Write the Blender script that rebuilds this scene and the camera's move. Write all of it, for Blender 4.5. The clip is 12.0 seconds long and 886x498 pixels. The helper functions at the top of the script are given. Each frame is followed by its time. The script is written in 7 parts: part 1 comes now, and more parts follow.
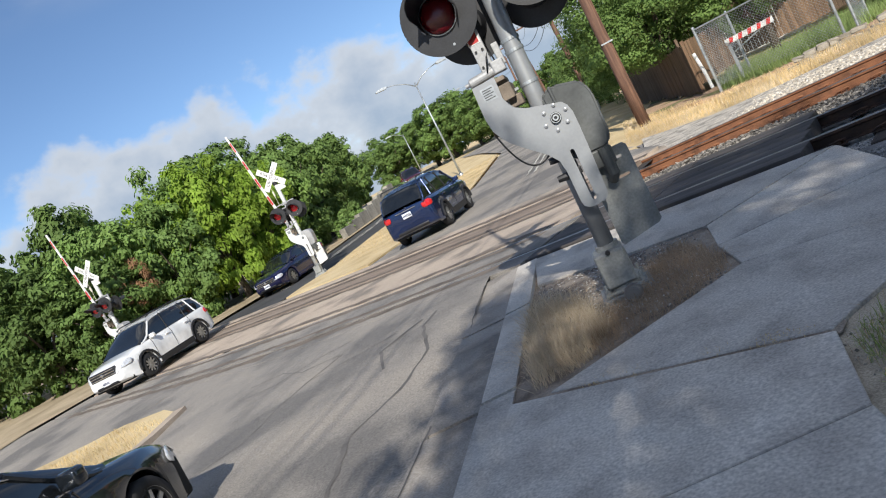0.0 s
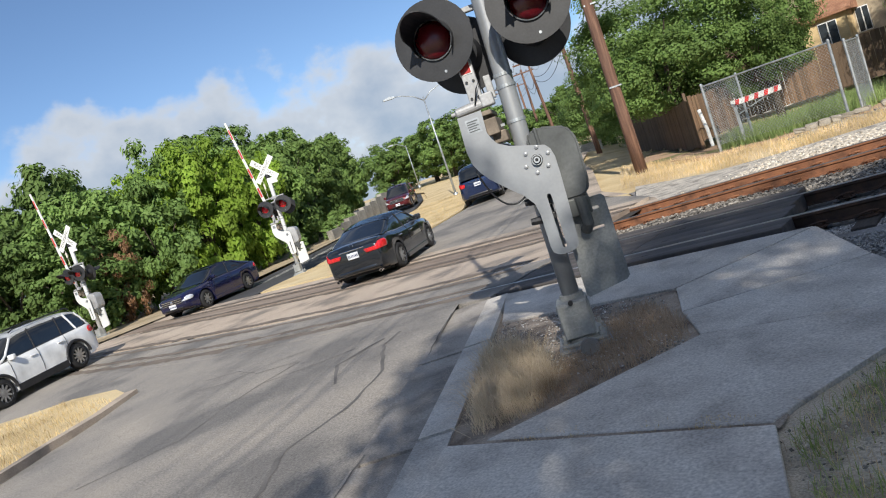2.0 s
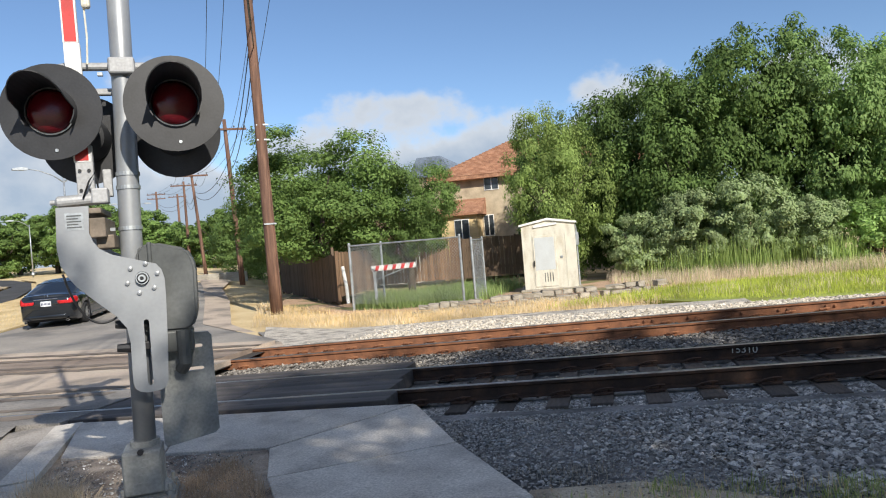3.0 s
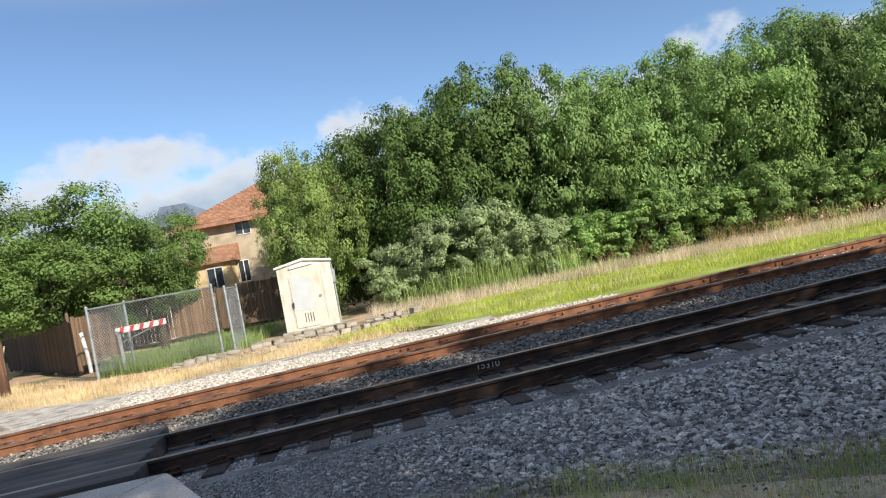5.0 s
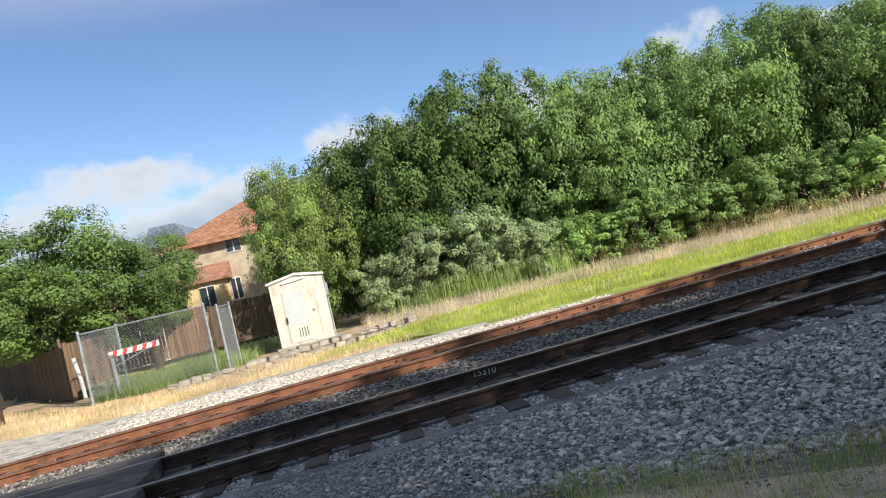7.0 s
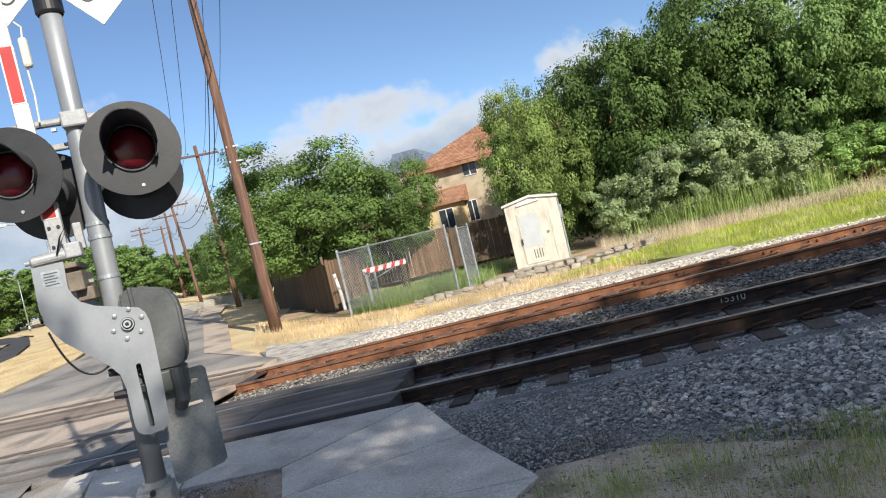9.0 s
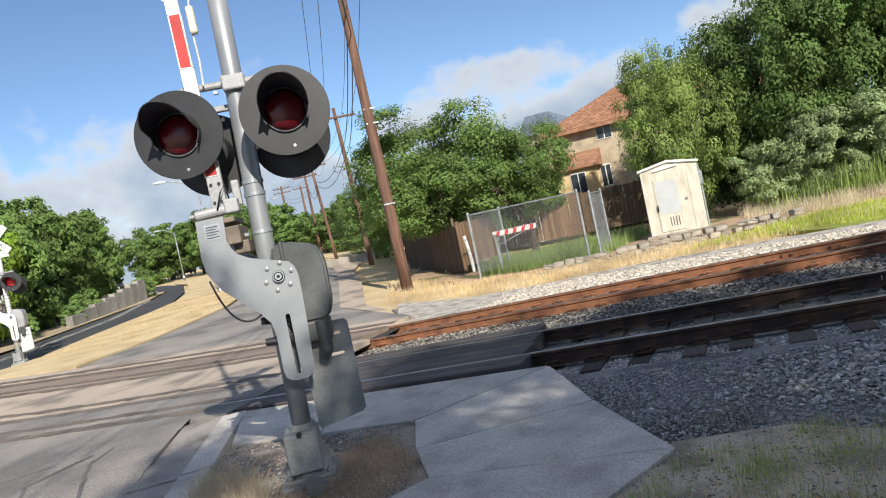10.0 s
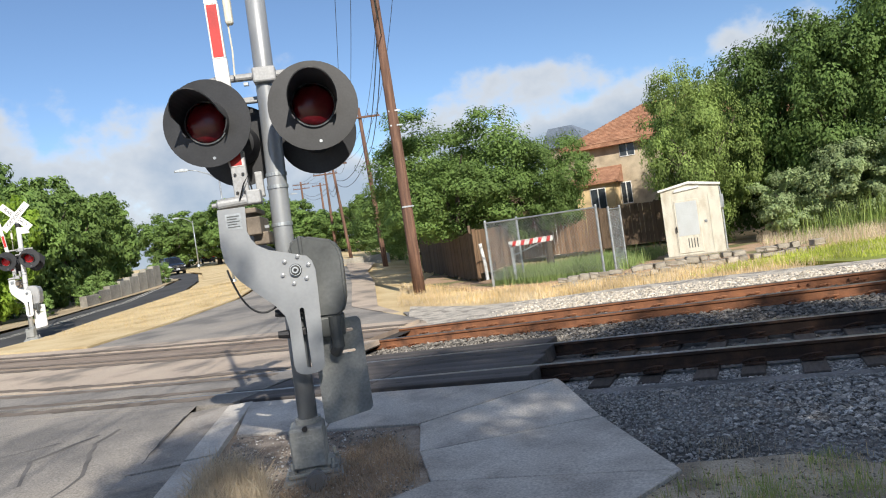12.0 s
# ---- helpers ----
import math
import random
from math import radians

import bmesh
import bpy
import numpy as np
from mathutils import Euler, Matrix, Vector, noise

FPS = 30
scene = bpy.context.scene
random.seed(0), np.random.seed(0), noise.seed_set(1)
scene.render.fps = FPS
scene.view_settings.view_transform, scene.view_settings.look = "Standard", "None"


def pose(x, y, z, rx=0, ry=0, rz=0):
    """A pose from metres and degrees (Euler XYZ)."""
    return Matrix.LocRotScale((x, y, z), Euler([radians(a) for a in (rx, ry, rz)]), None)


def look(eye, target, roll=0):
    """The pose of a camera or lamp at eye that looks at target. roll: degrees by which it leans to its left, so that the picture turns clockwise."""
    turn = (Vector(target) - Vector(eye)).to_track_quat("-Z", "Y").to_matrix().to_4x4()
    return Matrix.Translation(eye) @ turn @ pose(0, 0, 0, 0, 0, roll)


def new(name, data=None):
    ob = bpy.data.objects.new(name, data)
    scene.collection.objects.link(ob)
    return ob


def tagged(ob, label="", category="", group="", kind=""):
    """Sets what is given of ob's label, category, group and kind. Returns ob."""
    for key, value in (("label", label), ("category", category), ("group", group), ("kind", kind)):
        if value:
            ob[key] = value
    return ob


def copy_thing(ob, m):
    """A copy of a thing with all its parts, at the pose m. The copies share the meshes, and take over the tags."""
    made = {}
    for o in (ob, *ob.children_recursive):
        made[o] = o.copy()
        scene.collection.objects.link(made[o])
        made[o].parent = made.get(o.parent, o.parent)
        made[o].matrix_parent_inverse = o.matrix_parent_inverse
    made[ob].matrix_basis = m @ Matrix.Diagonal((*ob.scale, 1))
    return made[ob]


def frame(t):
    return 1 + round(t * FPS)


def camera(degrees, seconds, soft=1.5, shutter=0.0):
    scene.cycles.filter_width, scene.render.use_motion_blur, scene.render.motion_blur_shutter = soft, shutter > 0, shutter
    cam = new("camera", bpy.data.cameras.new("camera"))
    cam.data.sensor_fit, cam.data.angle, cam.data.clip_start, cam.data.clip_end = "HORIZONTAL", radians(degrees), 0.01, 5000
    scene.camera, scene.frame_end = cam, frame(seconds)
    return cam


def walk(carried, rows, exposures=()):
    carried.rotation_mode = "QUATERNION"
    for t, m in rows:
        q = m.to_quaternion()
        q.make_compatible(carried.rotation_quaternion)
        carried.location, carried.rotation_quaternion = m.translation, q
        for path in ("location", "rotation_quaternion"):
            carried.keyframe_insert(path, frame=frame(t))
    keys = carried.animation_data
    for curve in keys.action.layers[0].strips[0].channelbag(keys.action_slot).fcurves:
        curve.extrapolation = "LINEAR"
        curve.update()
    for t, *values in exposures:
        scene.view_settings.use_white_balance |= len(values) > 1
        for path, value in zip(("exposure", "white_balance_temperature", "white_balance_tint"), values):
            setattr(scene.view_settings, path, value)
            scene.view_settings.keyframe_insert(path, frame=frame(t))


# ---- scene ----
cam = camera(61.9, 12.0, soft=1.1)
walk(cam, [
    (0, look((0.297, -1.204, 1.575), (-1.057, 0.255, 1.378), -27.33)),
    (0.5, look((0.309, -1.203, 1.578), (-1.076, 0.222, 1.356), -28.67)),
    (1, look((0.329, -1.180, 1.591), (-1.133, 0.171, 1.398), -27.04)),
    (1.5, look((0.374, -1.112, 1.621), (-1.127, 0.203, 1.491), -21.23)),
    (2, look((0.386, -0.956, 1.586), (-0.936, 0.534, 1.415), -18.96)),
    (2.5, look((0.342, -0.686, 1.552), (-0.592, 1.080, 1.455), -12.03)),
    (3, look((0.336, -0.401, 1.573), (-0.110, 1.549, 1.561), -4.65)),
    (3.5, look((0.469, -0.369, 1.595), (0.528, 1.630, 1.587), -4.42)),
    (3.7, look((0.520, -0.431, 1.591), (0.708, 1.560, 1.602), -5.53)),
    (5.3, look((0.536, -0.493, 1.597), (0.716, 1.499, 1.600), -10.99)),
    (5.5, look((0.536, -0.493, 1.597), (0.707, 1.500, 1.604), -11.10)),
    (6, look((0.559, -0.465, 1.597), (0.758, 1.524, 1.634), -12.13)),
    (6.5, look((0.574, -0.453, 1.605), (0.811, 1.533, 1.649), -13.04)),
    (6.7, look((0.573, -0.439, 1.586), (0.817, 1.546, 1.623), -13.26)),
    (8.3, look((0.480, -0.460, 1.617), (0.320, 1.532, 1.561), -12.23)),
    (8.5, look((0.480, -0.445, 1.614), (0.247, 1.541, 1.558), -12.70)),
    (9, look((0.485, -0.449, 1.618), (0.057, 1.504, 1.575), -13.45)),
    (9.5, look((0.449, -0.469, 1.627), (-0.190, 1.426, 1.596), -13.03)),
    (10, look((0.425, -0.492, 1.628), (-0.344, 1.353, 1.565), -12.04)),
    (10.5, look((0.432, -0.484, 1.617), (-0.329, 1.363, 1.509), -12.55)),
    (11, look((0.476, -0.459, 1.609), (-0.133, 1.440, 1.459), -12.58)),
    (11.5, look((0.489, -0.460, 1.612), (-0.082, 1.453, 1.483), -11.51)),
    (12, look((0.402, -0.508, 1.620), (-0.400, 1.323, 1.580), -8.16)),
], exposures=[(0, 0.36, 6450, 9), (2.5, 0.33, 6500, 9), (3.6, 0.58, 6650, 9), (6.7, 0.62, 6650, 9), (8.5, 0.58, 6600, 9), (10, 0.48, 6600, 9), (11, 0.52, 6600, 9), (12, 0.46, 6600, 9)])

# ---- light ----
SUN_AZ, SUN_EL = 138.0, 32.0     # degrees, clockwise from +y, and above the horizon
_sd = Vector((math.sin(radians(SUN_AZ)) * math.cos(radians(SUN_EL)), math.cos(radians(SUN_AZ)) * math.cos(radians(SUN_EL)), math.sin(radians(SUN_EL))))
sun = new("sun", bpy.data.lights.new("sun", "SUN"))
sun.data.energy, sun.data.angle, sun.data.color = 4.15, radians(0.6), (1.0, 0.94, 0.85)
sun.matrix_world = look(_sd * 50, (0, 0, 0))
def make_world():
    w = bpy.data.worlds.new("sky")
    scene.world = w
    w.use_nodes = True
    nt = w.node_tree
    nt.nodes.clear()
    N, L = nt.nodes.new, nt.links.new
    out, bg = N("ShaderNodeOutputWorld"), N("ShaderNodeBackground")
    sky = N("ShaderNodeTexSky")
    sky.sky_type, sky.sun_disc = "NISHITA", False
    sky.sun_elevation, sky.sun_rotation = radians(SUN_EL), radians(SUN_AZ)
    sky.air_density, sky.dust_density, sky.ozone_density = 0.85, 0.1, 3.6
    sky.altitude = 600
    geo, sep = N("ShaderNodeTexCoord"), N("ShaderNodeSeparateXYZ")
    L(geo.outputs["Generated"], sep.inputs[0])

    def ramp(source, a, b, lo, hi, smooth=False):
        r = N("ShaderNodeMapRange")
        r.interpolation_type = "SMOOTHSTEP" if smooth else "LINEAR"
        for key, v in (("From Min", a), ("From Max", b), ("To Min", lo), ("To Max", hi)):
            r.inputs[key].default_value = v
        L(source, r.inputs["Value"])
        return r.outputs[0]

    def join(op, a, b):
        m = N("ShaderNodeMath")
        m.operation = op
        for k, v in enumerate((a, b)):
            if isinstance(v, (int, float)):
                m.inputs[k].default_value = v
            else:
                L(v, m.inputs[k])
        return m.outputs[0]

    def cloud_noise(scale, detail, rough, squeeze):
        mp, n = N("ShaderNodeMapping"), N("ShaderNodeTexNoise")
        mp.inputs["Scale"].default_value, mp.inputs["Location"].default_value = (1.0, 1.0, squeeze), (3.1, 0.4, 0.0)
        n.inputs["Scale"].default_value, n.inputs["Detail"].default_value, n.inputs["Roughness"].default_value = scale, detail, rough
        L(geo.outputs["Generated"], mp.inputs[0]), L(mp.outputs[0], n.inputs["Vector"])
        return n.outputs["Fac"]

    # a bank of cumulus all round the horizon, its tops about 13 degrees up
    low = join("ADD", cloud_noise(6.5, 9.0, 0.52, 1.3), ramp(sep.outputs["Z"], 0.05, 0.265, 0.34, -0.2))
    bank = ramp(low, 0.49, 0.61, 0.0, 0.94, True)
    # thin broken cloud higher up, mostly out of view, added to brighten the shade
    thin = join("MULTIPLY", ramp(cloud_noise(2.6, 6.0, 0.55, 2.0), 0.46, 0.68, 0.0, 0.8, True), ramp(sep.outputs["Z"], 0.34, 0.5, 0.0, 1.0, True))
    grey = ramp(low, 0.53, 0.74, 0.0, 1.0)
    ccol = N("ShaderNodeMixRGB")
    ccol.inputs[1].default_value, ccol.inputs[2].default_value = (5.3, 5.5, 5.8, 1), (2.9, 3.5, 4.4, 1)
    L(grey, ccol.inputs[0])
    high = N("ShaderNodeMixRGB")
    high.inputs[2].default_value = (7.4, 7.2, 7.0, 1)
    L(thin, high.inputs[0]), L(sky.outputs[0], high.inputs[1])
    mix = N("ShaderNodeMixRGB")
    L(bank, mix.inputs[0]), L(high.outputs[0], mix.inputs[1]), L(ccol.outputs[0], mix.inputs[2])
    L(mix.outputs[0], bg.inputs[0])
    bg.inputs[1].default_value = 0.106
    L(bg.outputs[0], out.inputs[0])


make_world()


# ---- materials ----
def mat(name, base, rough=0.8, metal=0.0, dark=None, light=None, scale=3.0, fine=60.0, bump=0.3, bump_dist=0.004, spec=0.5, stain=0.5, island=0.0, objrand=0.0, coat=0.0, stretch=(1, 1, 1), detail=6.0, rough_var=0.0):
    """A procedural surface: broad patches, fine grain and relief in metres."""
    m = bpy.data.materials.new(name)
    m.use_nodes = True
    nt = m.node_tree
    N, L = nt.nodes.new, nt.links.new
    b = nt.nodes["Principled BSDF"]
    b.inputs["Roughness"].default_value, b.inputs["Metallic"].default_value = rough, metal
    b.inputs["Specular IOR Level"].default_value = spec
    if coat:
        b.inputs["Coat Weight"].default_value, b.inputs["Coat Roughness"].default_value = coat, 0.03
    dark = dark or tuple(c * 0.6 for c in base)
    light = light or tuple(min(1, c * 1.25) for c in base)
    tc = N("ShaderNodeTexCoord")
    mp = N("ShaderNodeMapping")
    mp.inputs["Scale"].default_value = stretch
    L(tc.outputs["Object"], mp.inputs[0])
    big, fin = N("ShaderNodeTexNoise"), N("ShaderNodeTexNoise")
    big.inputs["Scale"].default_value, big.inputs["Detail"].default_value = scale, detail
    fin.inputs["Scale"].default_value, fin.inputs["Detail"].default_value = fine, 4.0
    L(mp.outputs[0], big.inputs["Vector"]), L(mp.outputs[0], fin.inputs["Vector"])
    r1 = N("ShaderNodeValToRGB")
    e = r1.color_ramp.elements
    e[0].position, e[1].position = 0.5 - 0.5 * (1 - stain) * 0.5 - 0.12, 0.72
    e[0].color, e[1].color = (*dark, 1), (*light, 1)
    mid = e.new(0.5)
    mid.color = (*base, 1)
    L(big.outputs["Fac"], r1.inputs[0])
    g = N("ShaderNodeMapRange")
    g.inputs["From Min"].default_value, g.inputs["From Max"].default_value = 0.3, 0.7
    g.inputs["To Min"].default_value, g.inputs["To Max"].default_value = 1 - 0.35 * stain, 1 + 0.25 * stain
    L(fin.outputs["Fac"], g.inputs["Value"])
    col = N("ShaderNodeMixRGB")
    col.blend_type = "MULTIPLY"
    col.inputs[0].default_value = 1.0
    L(r1.outputs[0], col.inputs[1]), L(g.outputs[0], col.inputs[2])
    last = col.outputs[0]
    if island or objrand:
        src = N("ShaderNodeNewGeometry").outputs["Random Per Island"] if island else N("ShaderNodeObjectInfo").outputs["Random"]
        v = N("ShaderNodeMapRange")
        k = island or objrand
        v.inputs["To Min"].default_value, v.inputs["To Max"].default_value = 1 - k, 1 + k
        L(src, v.inputs["Value"])
        c2 = N("ShaderNodeMixRGB")
        c2.blend_type = "MULTIPLY"
        c2.inputs[0].default_value = 1.0
        L(last, c2.inputs[1]), L(v.outputs[0], c2.inputs[2])
        last = c2.outputs[0]
    L(last, b.inputs["Base Color"])
    if rough_var:
        rv = N("ShaderNodeMapRange")
        rv.inputs["To Min"].default_value, rv.inputs["To Max"].default_value = max(0.02, rough - rough_var), min(1, rough + rough_var)
        L(big.outputs["Fac"], rv.inputs["Value"])
        L(rv.outputs[0], b.inputs["Roughness"])
    if bump:
        bp = N("ShaderNodeBump")
        bp.inputs["Strength"].default_value, bp.inputs["Distance"].default_value = bump, bump_dist
        L(fin.outputs["Fac"], bp.inputs["Height"])
        L(bp.outputs[0], b.inputs["Normal"])
    return m


def glass_mat(name, tint, rough=0.02):
    m = bpy.data.materials.new(name)
    m.use_nodes = True
    b = m.node_tree.nodes["Principled BSDF"]
    b.inputs["Base Color"].default_value = (*tint, 1)
    b.inputs["Roughness"].default_value, b.inputs["Transmission Weight"].default_value, b.inputs["IOR"].default_value = rough, 1.0, 1.45
    return m


